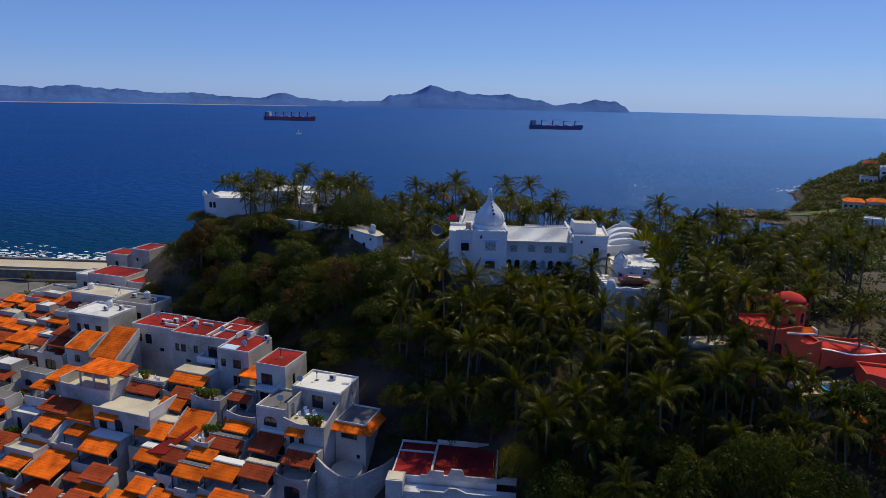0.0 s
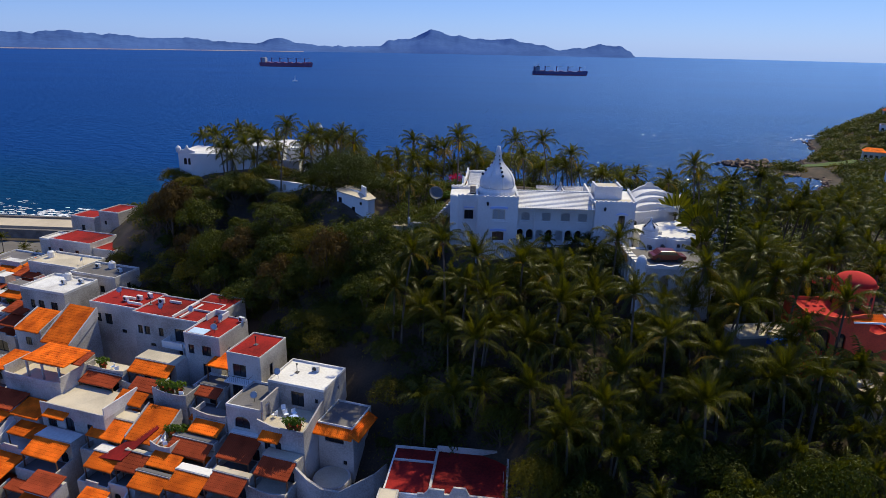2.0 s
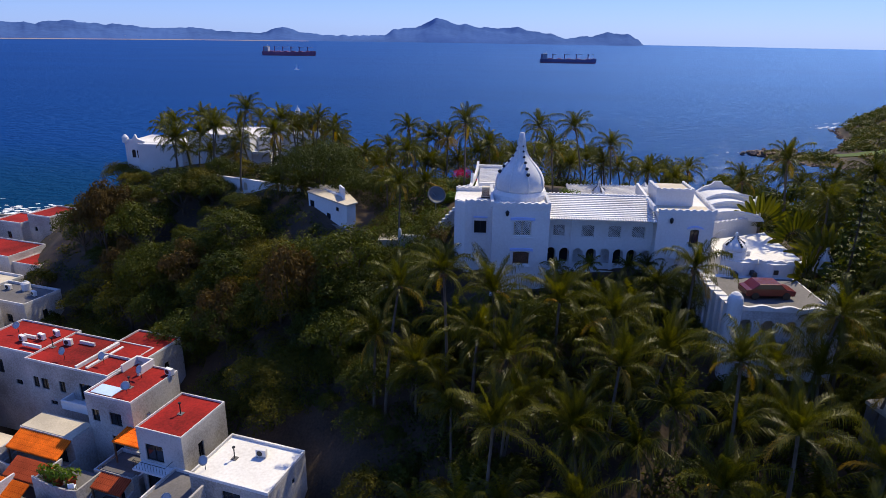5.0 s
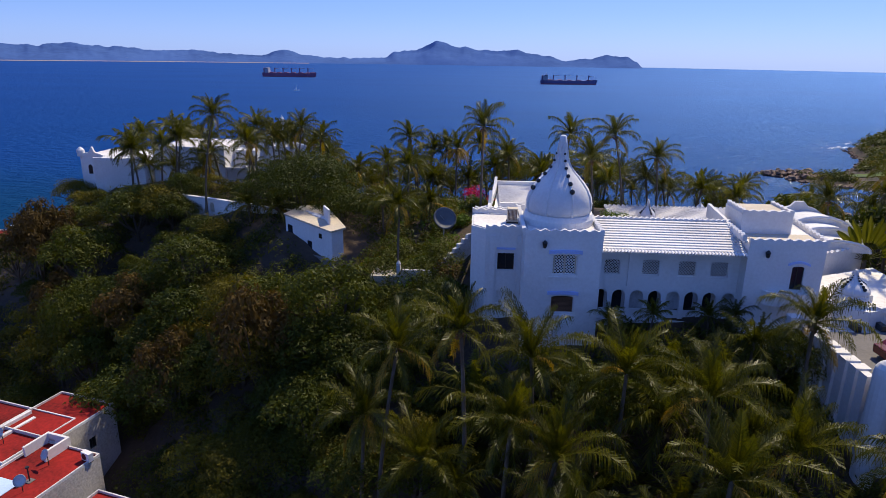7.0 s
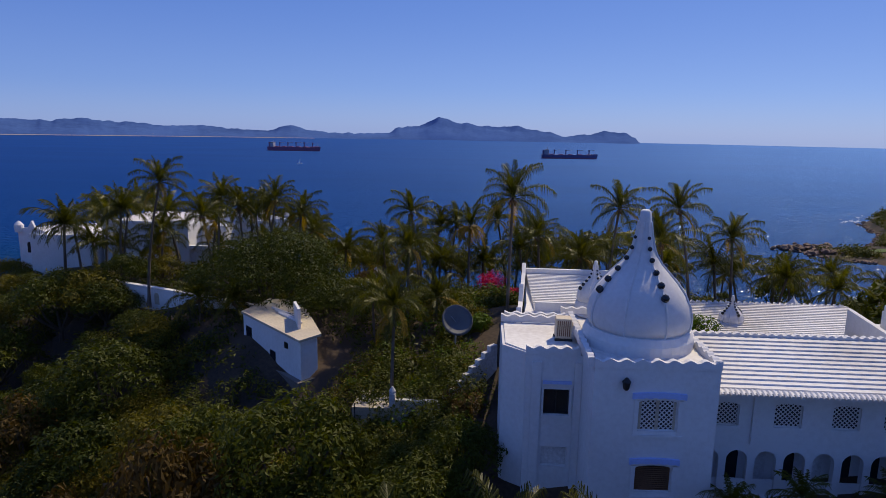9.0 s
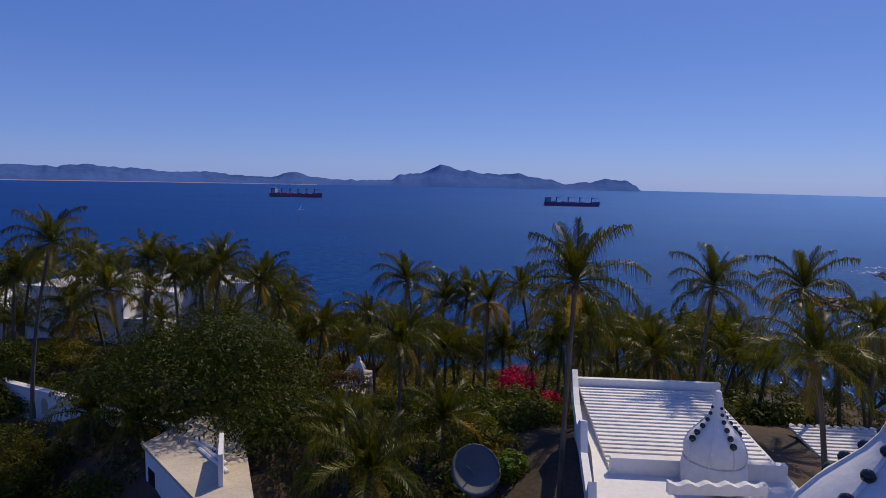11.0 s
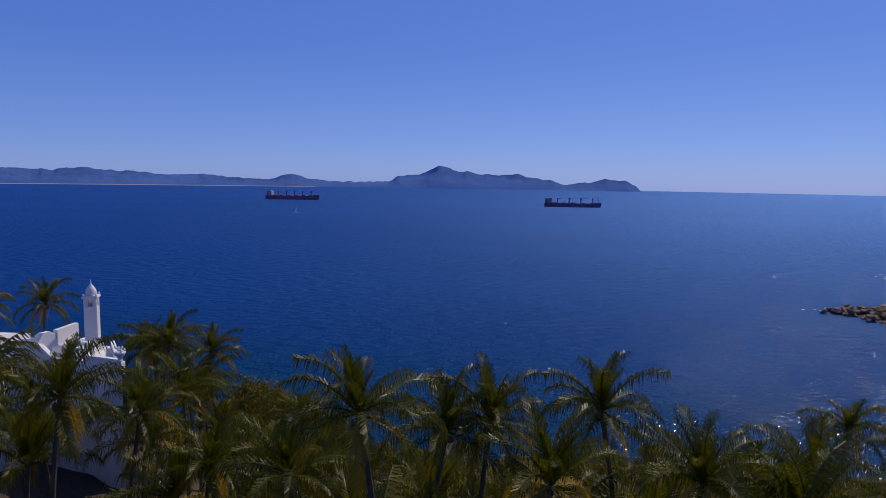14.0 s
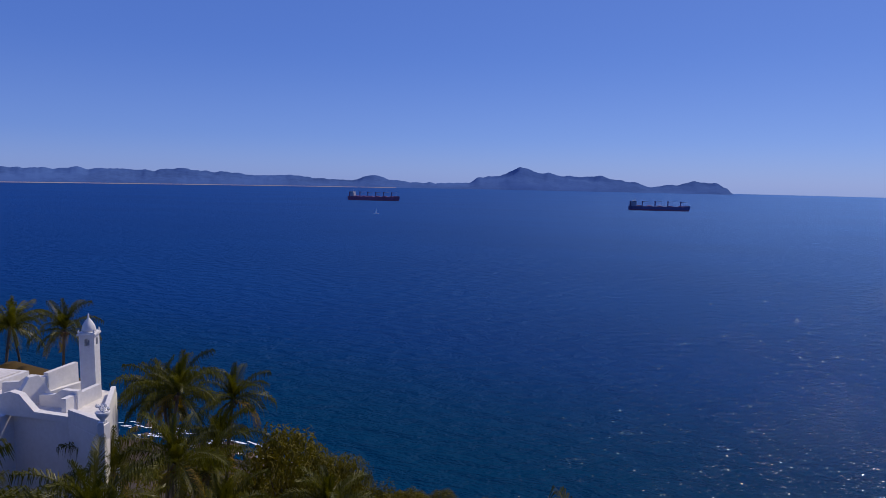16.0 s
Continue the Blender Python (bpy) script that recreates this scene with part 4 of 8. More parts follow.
# hipped court and pool behind the gallery
court = thing("hotel_rear_wing", pose(0, 0, 0), "low white wing with ribbed roof behind the court", "building", "wings of the hilltop hotel")
part("wall", Build().box(12.5, 116.5, 36, 26, 122.5, 45.4).box(26.01, 113, 36, 31, 121, 44.6), STUCCO, court)
rb = Build()
ribbed_roof(rb, 12.3, 26.2, 116.3, 45.5, 122.8, 46.0)
ribbed_roof(rb, 26.3, 31.2, 112.8, 44.7, 121.2, 45.0)
part("roof", rb, ROOF_WHITE, court)
for i in range(30):
    part("crest_tile", Build().tube([(12.5 + i * 0.46, 122.7, 46.0), (12.5 + i * 0.46, 123.05, 45.98)], [0.15, 0.12], 6), STUCCO, court)
pool = thing("hotel_pool", pose(0, 0, 0), "small turquoise pool in the hotel court", "pool")
part("rim", Build().box(8.5, 107.4, 40, 25, 115, 43.4).box(8.5, 106.8, 40, 25, 107.4, 44.2), STUCCO, pool)
part("water", Build().box(9.5, 109, 43.41, 23, 113.5, 43.47), POOL_CYAN, pool)
onion("small_dome", 15.8, 118.6, 45.7, 0.8, 1.95, "small white onion dome with dark balls on the rear roof", 9)
onion("small_dome", 4.7, 112.6, 48.5, 1.05, 2.6, "white onion dome on a round drum behind the tower", 9, drum=0.9)
fin = thing("roof_finial", pose(22.8, 124.2, 45.0), "white chimney finial with a pointed cap", "finial")
part("shaft", Build().box(-0.28, -0.28, -1.2, 0.28, 0.28, 0.7), STUCCO, fin)
part("cap", Build().lathe([(0.5, 0.7), (0.45, 0.8), (0.12, 1.15), (0.02, 1.4)], 4), STUCCO, fin)

wing = thing("hotel_north_wing", pose(0, 0, 0), "white wing with ribbed roof and stepped gable", "building", "wings of the hilltop hotel")
part("wall", Build().prism([(-0.4, 106.9), (7.6, 106.2), (8.2, 121.5), (1.0, 122.5), (0.6, 115)], 36, 47.5).box(2.0, 107.2, 47.5, 7.0, 109.6, 48.05), STUCCO, wing)
rb = Build()
ribbed_roof(rb, 1.0, 7.6, 113.4, 47.62, 121.6, 48.1)
part("roof", rb, ROOF_WHITE, wing)
b = Build()
b.slab([(0, 0), (14.8, 0), (14.8, 1.5), (13.6, 0.95), (12, 0.6), (9.6, 0.55), (8.2, 1.3), (7.6, 1.5), (6.8, 0.5), (3.6, 0.45), (3.0, 1.15), (2.4, 0.4), (0, 0.5)], 0, 0.28, Matrix.Translation((-0.35, 107, 47.45)) @ pose(0, 0, 0, 0, 0, 85))
b.box(0.9, 121.7, 47.4, 8.2, 122.0, 48.5).box(1.0, 113.0, 47.5, 7.6, 113.3, 48.15)
part("gable_wall", b, STUCCO, wing)
parapets(wing, [(-1.2, 2.2, 107.2, 107.2, 49.0, 0.12), (2.3, 5.6, 110.0, 110.2, 48.6, 0.12)])

# second tower
t2 = thing("hotel_south_tower", pose(0, 0, 0), "white stucco tower with scalloped parapet and roof box", "building", "wings of the hilltop hotel")
b = Build()
o2 = [(3.6, 45.35 - HB, 0.85, 1.75, 0.12)]
wall_plate(b, at_wall(18.1, 100.0, 23.4, 100.0, HB), 5.3, 48.7 - HB, o2, 0.25)
b.prism([(18.1, 100.25), (23.38, 100.25), (24.2, 108), (17.8, 108)], HB, 48.7)
b.prism([(18.0, 99.0), (20.4, 98.6), (24.0, 98.8), (24.4, 100.1), (18.0, 100.1)], HB, 42.3)
b.box(18.4, 102.6, 48.7, 22.0, 106.0, 50.2)
for i in range(7):
    a0, a1 = math.pi * i / 7, math.pi * (i + 1) / 7
    b.add([(21.3 + 1.9 * -math.cos(a), 100.0 - 0.9 * math.sin(a), z) for a in (a0, a1) for z in (44.3, 45.3)] + [(21.3, 100.0, 44.0), (21.3, 100.0, 45.0)], [(0, 2, 3, 1), (1, 3, 5), (0, 4, 2)])
part("wall", b, STUCCO, t2)
parapets(t2, [(18.1, 23.4, 100.0, 100.0, 48.95), (23.5, 24.2, 100.0, 108.0, 48.95), (18.0, 17.6, 107.0, 100.0, 49.15, 0.16), (18.4, 22.0, 102.6, 102.6, 50.4, 0.1), (22.0, 22.0, 102.6, 106.0, 50.4, 0.1), (18.5, 18.5, 106.0, 102.6, 50.4, 0.1)])
b = Build()
b.slab([(0, 0), (7.5, 0), (7.5, 1.1), (4, 0.75), (2.2, 0.25), (0, 0.15)], 0, 0.25, at_wall(18.0, 100.1, 17.8, 108, 48.7))
part("gable_wall", b, STUCCO, t2)
part("roof_deck", Build().box(18.7, 102.9, 50.21, 21.75, 105.8, 50.26).box(18.4, 100.4, 48.71, 23.2, 102.5, 48.76), CREAM, t2)
window(t2, at_wall(18.1, 100.0, 23.4, 100.0, HB) @ pose(3.6, 0, 45.35 - HB), 0.85, 1.75, 0.12, "glass")
b = Build()
pts = [(-0.75 + 1.5 * i / 10, 1.95 + 0.2 * math.sin(math.pi * i / 10)) for i in range(11)]
b.slab([(x, z - 0.16) for x, z in pts] + pts[::-1], -0.1, -0.005, at_wall(18.1, 100.0, 23.4, 100.0, HB) @ pose(3.6, 0, 45.35 - HB))
part("window_surround", b, STUCCO_BLUE, t2, "pale blue arched moulding")
lamp_box(t2, 19.35, 100.0, 48.0)
lowm = at_wall(18.0, 99.0, 24.0, 98.7, HB)
for x, z, w, h in ((2.1, 39.2 - HB, 0.75, 1.2), (3.5, 39.2 - HB, 0.75, 1.2)):
    part("niche", Build().slab(arch_outline(w, h, 0.35), -0.28, -0.25, lowm @ pose(x, 0, z)), GLASS, t2, "dark arched opening")

# vaulted hall
hall = thing("hotel_vaulted_hall", pose(0, 0, 0), "white hall with ribbed barrel vaults and a rounded gable", "building", "wings of the hilltop hotel")
part("wall", Build().prism([(24.3, 105.6), (31.6, 109.4), (35.2, 118.6), (25.0, 119.0)], HB, 45.75), STUCCO, hall)
for k, (y0, y1, hh) in enumerate(((108.6, 110.8, 0.95), (110.8, 113.0, 1.5), (113.0, 115.2, 1.9), (115.2, 117.2, 1.6))):
    b = Build()
    mid, half = 28.6 + 0.2 * (y0 - 108.6), 3.0 + 0.06 * (y0 - 108)
    for i in range(14):
        a0, a1 = math.pi * i / 14, math.pi * (i + 1) / 14
        b.add([(mid - half * math.cos(a), y, 45.7 + hh * math.sin(a)) for a in (a0, a1) for y in (y0, y1)], [(0, 2, 3, 1)])
        b.add([(mid - half * math.cos(a), y0, 45.7 + q * hh * math.sin(a)) for a in (a0, a1) for q in (0, 1)], [(0, 2, 3, 1)])
        b.tube([(mid - (half + 0.05) * math.cos(a), y0, 45.7 + (hh + 0.06) * math.sin(a)) for a in (a0, a1)], [0.14, 0.14], 5)
    part("vault", b, STUCCO, hall)
b = Build()
b.slab([(-4.0, 0), (4.4, 0), (4.3, 0.7), (2.6, 1.0), (1.5, 1.75), (0.8, 1.95), (0.4, 2.4), (-0.4, 2.4), (-0.8, 1.95), (-1.5, 1.75), (-2.6, 1.0), (-3.9, 0.7)], 0, 0.3, pose(29.6, 117.2, 45.75))
part("gable_wall", b, STUCCO, hall)
parapets(hall, [(24.3, 31.6, 105.6, 109.4, 46.0), (31.6, 35.1, 109.5, 118.5, 46.0)])
hm = at_wall(24.3, 105.6, 31.6, 109.4, 42.0)
part("doorway", Build().slab(arch_outline(0.9, 2.3, 0.3), -0.04, 0.02, hm @ pose(0.7, 0, 0.6)), GLASS, hall, "tall dark arched doorway")
part("niche", Build().slab(arch_outline(2.4, 2.2, 1.15, 12), -0.05, -0.01, hm @ pose(3.1, 0, 1.0)), STUCCO_OLD, hall, "shallow rounded niche behind the cupola")

# lower terrace wing
low = thing("hotel_terrace_wing", pose(0, 0, 0), "white lower wing with curved walls and an arcade under its terrace", "building", "wings of the hilltop hotel")
b = Build()
b.prism([(24.2, 99.2), (26.0, 98.2), (27.4, 98.8), (28.6, 97.9), (30.6, 98.2), (31.9, 99.9), (32.0, 108.5), (24.6, 104.8)], HB, 44.55)
part("wall", b, STUCCO, low)
parapets(low, [(24.2, 27.4, 99.1, 98.6, 44.7, 0.14, 0.9), (27.5, 31.3, 98.5, 98.2, 44.7, 0.14, 0.9)])
part("roof_deck", Build().prism([(24.6, 99.5), (30.4, 98.9), (31.7, 107.8), (24.8, 104.4)], 44.56, 44.62), ROOF_WHITE, low)
for x, z in ((25.3, 43.2), (27.0, 43.3), (28.9, 43.6), (28.1, 42.5), (29.7, 42.2)):
    part("window", Build().box(x - 0.2, 97.8, z, x + 0.2, 99.2, z + 0.42), GLASS, low)
part("planter_box", Build().box(26.4, 100.2, 44.62, 27.3, 100.9, 45.05), STUCCO_OLD, low)
b = Build()
arc = [(1.0 + 1.8 * i, 3.9, 1.05, 1.5, 0.5) for i in range(4)]
mt = at_wall(22.3, 89.8, 30.8, 89.5, 37.2)
wall_plate(b, mt, 8.5, 6.3, arc, 0.4)
b.box(22.5, 91.2, 33, 30.8, 98.6, 43.0).box(22.5, 90.22, 42.9, 30.8, 98.7, 43.2).box(22.3, 90.3, 33, 30.8, 91.1, 41.0)
part("arcade", b, STUCCO_OLD, low)
# Cream colour paints the warm light on this back wall; no lamp stands here.
part("arcade_back", Build().box(0.2, 1.25, 3.9, 8.3, 1.3, 5.7, mt), CREAM, low, "wall behind the arches, warm light painted as cream")
b = Build()
wavy(b, 22.3, 30.8, 89.78, 89.48, 43.7, 0.22, 2.6)
part("terrace_wall", b, STUCCO, low)
# Dark grey floor colour stands in for the wing's shade on the terrace.
part("terrace_floor", Build().box(22.7, 90.3, 43.21, 30.6, 97.7, 43.25), ROOF_GREY, low)
for x, y, z in ((22.1, 89.6, 43.8), (32.6, 94.4, 43.0)):
    part("rounded_post", Build().lathe([(0.62, -7), (0.62, 0.5), (0.55, 0.85), (0.4, 1.1), (0.2, 1.26), (0.02, 1.32)], 16, pose(x, y, z)), STUCCO, low)
part("side_wall", Build().slab([(0, 0), (4.2, 0), (4.2, 1.0), (2.2, 0.5), (0, 0.9)], 0, 0.3, pose(30.8, 89.6, 42.9, 0, 0, 68)), STUCCO, low)
onion("cupola", 25.6, 99.9, 45.3, 1.0, 1.75, "small white cupola with dark balls on the terrace wing", 9, drum=0.75)
onion("cupola", 34.6, 100.6, 43.7, 0.8, 2.1, "small white pointed cupola beside the palms", 9, drum=0.6)
stair = thing("hotel_stair", pose(0, 0, 0), "white stepped stair wall down the slope", "stair")
for i in range(9):
    part("step", Build().box(20.6 + i * 0.2, 97.6 - i * 0.8, 38, 21.5 + i * 0.2, 98.4 - i * 0.8, 44.2 - i * 0.12), STUCCO, stair)


# ---- garden behind ----
hut = thing("service_hut", pose(0, 0, 0), "white flat-roofed service hut on a stone retaining wall", "hut")
P = [(-20.8, 118.7), (-14.6, 112.8), (-13.8, 114.1), (-16.2, 119.5), (-17.6, 122.4), (-20.0, 122.4)]
part("wall", Build().prism(P, 42.0, 44.9), STUCCO, hut)
part("roof", Build().prism([(-21.0, 118.8), (-14.6, 112.5), (-13.5, 114.1), (-16.0, 119.6), (-17.5, 122.7), (-20.1, 122.7)], 44.91, 45.08), CREAM, hut)
b = Build()
for i in range(3):
    b.tube([(-18.9 + 0.5 * i, 119.9 - i * 0.7, 45.14), (-16.3 + 0.4 * i, 117.8 - i * 0.8, 45.14)], [0.09, 0.09], 6)
part("roof_pipe", b, STUCCO, hut)
part("side_wall", Build().slab([(0, 0), (3.2, 0), (3.2, 1.2), (0, 1.5)], 0, 0.2, pose(-15.2, 115.0, 45.05, 0, 0, 112)), STUCCO, hut)
mh = at_wall(-20.8, 118.7, -14.6, 112.8, 42.0)
mh2 = mh
for m, x, z, w, h in ((mh, 0.9, 1.2, 0.9, 0.9), (mh2, 6.6, 1.9, 0.5, 0.45), (mh2, 4.6, 0.5, 0.8, 0.7), (mh, 2.6, 0.3, 1.4, 0.5)):
    part("window", Build().box(x - w / 2, -0.03, z, x + w / 2, 0.02, z + h, m), GLASS, hut)
part("retaining_wall", Build().prism([(-21.2, 118.8), (-14.7, 112.3), (-13.4, 113.9), (-16, 121.5), (-20.4, 122.6)], 33, 42.1), STONE, hut, "rough grey stone retaining wall")

gw = thing("garden_wall", pose(0, 0, 0), "long white garden wall along the ridge", "wall", kind="structure")
path_pts = [(-19.6, 121.8), (-23.2, 123.1), (-29.8, 126.0), (-35.4, 128.2), (-41, 131)]
for (xa, ya), (xb, yb) in zip(path_pts, path_pts[1:]):
    L = math.hypot(xb - xa, yb - ya)
    m = at_wall(xb, yb, xa, ya, 0)
    part("stone_footing", Build().box(0, -0.12, 36, L, 0.45, 42.4, m), STONE, gw)
    part("panel", Build().box(0, 0, 42.4, L, 0.35, 44.4, m), STUCCO, gw)
    part("coping", Build().box(-0.02, -0.06, 44.4, L + 0.02, 0.42, 44.55, m), STUCCO_OLD, gw)
    part("niche", Build().slab(arch_outline(0.6, 1.1, 0.3), -0.03, 0.0, m @ pose(L * 0.6, 0, 43.0)), CREAM, gw)

dish = thing("satellite_dish", pose(-4.3, 117.0, 43.0), "grey mesh satellite dish on a post", "satellite dish")
part("post", Build().tube([(0, 0, -0.5), (0, 0, 1.9)], [0.07, 0.06], 8), GREYMETAL, dish)
part("bowl", Build().lathe([(0.05, 0.0), (0.45, 0.06), (0.8, 0.2), (1.0, 0.36), (1.02, 0.38), (0.8, 0.24), (0.45, 0.1), (0.05, 0.04)], 22, pose(0, -0.05, 2.4, 55, 0, 20) @ Matrix.Scale(1.15, 4)), DISH_MESH, dish, smooth=True)
part("feed_arm", Build().tube([(0, -0.1, 2.4), (-0.3, -0.75, 3.0)], [0.025, 0.025], 5), GREYMETAL, dish)

fence = thing("garden_fence", pose(0, 0, 0), "thin wire mesh fence on dark posts", "fence", kind="structure")
for i in range(9):
    x, y = -12.5 + i * 1.15, 109.0 + i * 0.12
    part("post", Build().tube([(x, y, gh(x, y) - 0.3), (x, y, gh(x, y) + 1.6)], [0.03, 0.03], 5), FRAME, fence)
for k in range(6):
    part("wire", Build().tube([(-12.5 + i * 1.15, 109.0 + i * 0.12, gh(-12.5 + i * 1.15, 109.0 + i * 0.12) + 0.2 + k * 0.26) for i in range(9)], [0.008] * 9, 3), FRAME, fence)
steps_w = thing("garden_stair_wall", pose(0, 0, 0), "white stepped wall climbing beside the garden path", "wall")
for i in range(9):
    t = i / 9
    part("step", Build().box(0, 0, 36, 0.66, 0.34, 42.5 + 3.0 * t, pose(-4.9 + 3.5 * t, 109.0 + 3.9 * t, 0, 0, 0, 48)), STUCCO_OLD, steps_w)
part("low_wall", Build().box(-7.6, 108.8, 37, -4.92, 109.12, 42.8), STUCCO_OLD, steps_w)
part("pillar", Build().box(-7.95, 108.7, 37, -7.61, 109.2, 43.2).lathe([(0.2, 43.2), (0.22, 43.35), (0.05, 43.6)], 8, pose(-7.78, 108.95, 0)), STUCCO_OLD, steps_w)
part("landing", Build().box(-10.4, 109.3, 37, -5.2, 112.0, 42.0), CREAM, steps_w, "pale earth landing behind the wall")
terr = thing("garden_terrace", pose(0, 0, 0), "pale paved terrace with a low white wall", "terrace", kind="structure")
part("paving", Build().prism([(-14.5, 133.2), (-12.4, 132.6), (-12.6, 138), (-14.4, 138.6)], 38, 43.3), CREAM, terr)
part("low_wall", Build().slab([(0, 0), (5.0, 0), (5.0, 0.4), (0, 0.4)], 0, 0.2, pose(-14.5, 133.4, 43.3, 0, 0, 88)), STUCCO, terr)
cup = thing("garden_lantern", pose(-13.2, 134.8, 43.3), "white garden lantern with a pitched cap", "lantern")
part("shaft", Build().box(-0.32, -0.32, 0, 0.32, 0.32, 1.1), STUCCO, cup)
part("cap", Build().lathe([(0.68, 1.1), (0.64, 1.2), (0.3, 1.65), (0.2, 1.72), (0.18, 1.95), (0.02, 2.1)], 4, pose(0, 0, 0, 0, 0, 45)), STUCCO, cup)

# far hotel on the point
far = thing("clifftop_hotel", pose(0, 0, 0), "white hotel with curved parapets at the cliff edge", "building", "buildings on the point")
b = Build()
b.prism([(-61.2, 148.2), (-57.4, 147.6), (-57.0, 144.6), (-49.2, 144.2), (-48.8, 156), (-60.8, 157)], 33, 45.6)
b.box(-48.7, 146.0, 33, -38, 157.5, 47.4)
b.prism([(-37.9, 149.5), (-34.6, 149.2), (-34.3, 152.6), (-30.4, 152.0), (-27.1, 150.5), (-31.2, 156.6), (-37.9, 157.6)], 33, 46.9)
part("wall", b, STUCCO, far)
part("parapet", Build().slab([(0, 0), (4, 0), (4, 0.3), (2.6, 0.7), (2.2, 1.5), (1.6, 0.6), (0, 0.45)], 0, 0.3, pose(-61.2, 148.1, 45.6, 0, 0, -8)), STUCCO, far)
part("parapet", Build().slab([(0, 0), (8, 0), (8, 0.9), (5, 0.45), (0, 0.4)], 0, 0.3, pose(-57.0, 144.5, 45.6, 0, 0, -3)), STUCCO, far)
part("parapet", Build().slab([(0, 0), (10.7, 0), (10.7, 0.6), (6, 0.3), (0.8, 0.4), (0, 1.0)], 0, 0.3, pose(-48.7, 145.9, 47.4)), STUCCO, far)
part("parapet", Build().slab([(0, 0), (8, 0), (8, 0.3), (5.5, 0.35), (4.6, 1.2), (4.0, 1.3), (3.4, 1.1), (2.0, 0.5), (0, 0.5)], 0, 0.35, pose(-38.0, 152.3, 46.9, 0, 0, -2)), STUCCO, far)
part("parapet", Build().slab([(0, 0), (5, 0), (5, 0.5), (2.2, 0.5), (1.6, 1.6), (1.1, 1.6), (0.2, 0.3), (0, 0.3)], 0, 0.3, pose(-34.4, 152.5, 46.9, 0, 0, 75)), STUCCO, far)
part("parapet", Build().slab([(0, 0), (3.4, 0), (3.4, 0.9), (0, 0.7)], 0, 0.25, pose(-30.4, 152.0, 46.9, 0, 0, -24)), STUCCO, far)
part("parapet", Build().slab([(0, 0), (7.0, 0), (7.0, 0.5), (0, 0.9)], 0, 0.25, pose(-27.1, 150.5, 46.9, 0, 0, 124)), STUCCO, far)
part("parapet", Build().lathe([(0.5, 0), (0.55, 0.9), (0.3, 1.2), (0.05, 1.4)], 12, pose(-61.0, 148.2, 45.6)), STUCCO, far)
part("roof_deck", Build().box(-60.4, 148.5, 45.61, -49, 155.6, 45.66).box(-48.4, 146.3, 47.41, -38.3, 157.2, 47.46).prism([(-37.6, 153.0), (-30.6, 152.6), (-28.2, 151.4), (-31.5, 156.3), (-37.6, 157.3)], 46.91, 46.96), ROOF_WHITE, far)
for x, z in ((-59.6, 43.0), (-58.6, 43.0)):
    part("window", Build().slab(arch_outline(0.7, 1.4, 0.35), -0.04, 0.02, at_wall(-61.2, 148.2, -57.4, 147.6, z) @ pose(x + 61.2, 0, 0)), GLASS, far)
part("window", Build().box(-29.6, 152.0, 43.2, -28.8, 152.2, 44.4), GLASS, far)
urn = thing("roof_urn", pose(-27.3, 150.7, 46.9), "ornate white urn on the roof corner", "urn")
part("pedestal", Build().box(-0.2, -0.2, 0, 0.2, 0.2, 0.75), STUCCO, urn)
part("bowl", Build().lathe([(0.1, 0.75), (0.14, 0.85), (0.1, 0.95), (0.26, 1.15), (0.34, 1.35), (0.3, 1.38)], 12), STUCCO, urn, smooth=True)
rr = random.Random(3)
for i in range(9):
    a, q = i * 2.4, 0.08 + 0.024 * i
    part("carved_fruit", Build().lathe([(0.02, -0.09), (0.09, 0), (0.02, 0.1)], 5, pose(q * math.cos(a), q * math.sin(a), 1.4 + rr.uniform(0, 0.35))), STUCCO, urn)
for x, y, w, d, h in ((-33.6, 153.6, 2.4, 0.3, 1.0), (-36.8, 154.4, 2.8, 0.3, 1.3), (-34.2, 154.6, 0.3, 2.2, 1.5), (-31.6, 152.9, 0.3, 2.6, 0.8)):
    t = thing("roof_upstand", pose(x, y, 46.96), "low white wall standing on the hotel roof", "roof wall")
    part("wall", Build().slab([(0, 0), (w, 0), (w, h), (w * 0.6, h), (w * 0.4, h * 0.7), (0, h * 0.6)], 0, d) if w > d else Build().box(0, 0, 0, w, d, h), STUCCO, t)
low2 = thing("clifftop_annex", pose(0, 0, 0), "low white annex with a stepped top beside the palms", "building", "buildings on the point")
part("wall", Build().prism([(-39.5, 146.5), (-34.6, 146.0), (-34.4, 149.0), (-39.4, 149.4)], 33, 44.4), STUCCO, low2)
part("coping", Build().slab([(0, 0), (5, 0), (5, 0.2), (4.6, 0.9), (4.0, 0.5), (0, 0.4)], 0, 0.4, pose(-39.5, 146.2, 44.4, 0, 0, -5)), STUCCO, low2)

mina = thing("minaret", pose(-32.3, 155.9, 47.5, 0, 0, 20) @ Matrix.Scale(0.8, 4), "slim white square minaret with a small bell window and domed cap", "tower", "buildings on the point")
part("shaft", Build().box(-0.5, -0.5, -8, 0.5, 0.5, 2.55), STUCCO, mina)
for k in range(4):
    b = Build()
    wall_plate(b, pose(0, 0, 0, 0, 0, 90 * k) @ pose(-0.5 if k % 2 == 0 else -0.36, -0.5, 2.551), 1.0 if k % 2 == 0 else 0.72, 1.15, [(0.5 if k % 2 == 0 else 0.36, 0.4, 0.38, 0.52, 0.12)], 0.14)
    part("belfry", b, STUCCO, mina)
part("bell", Build().lathe([(0.15, 2.98), (0.13, 3.08), (0.09, 3.25), (0.03, 3.32)], 10), GREYMETAL, mina)
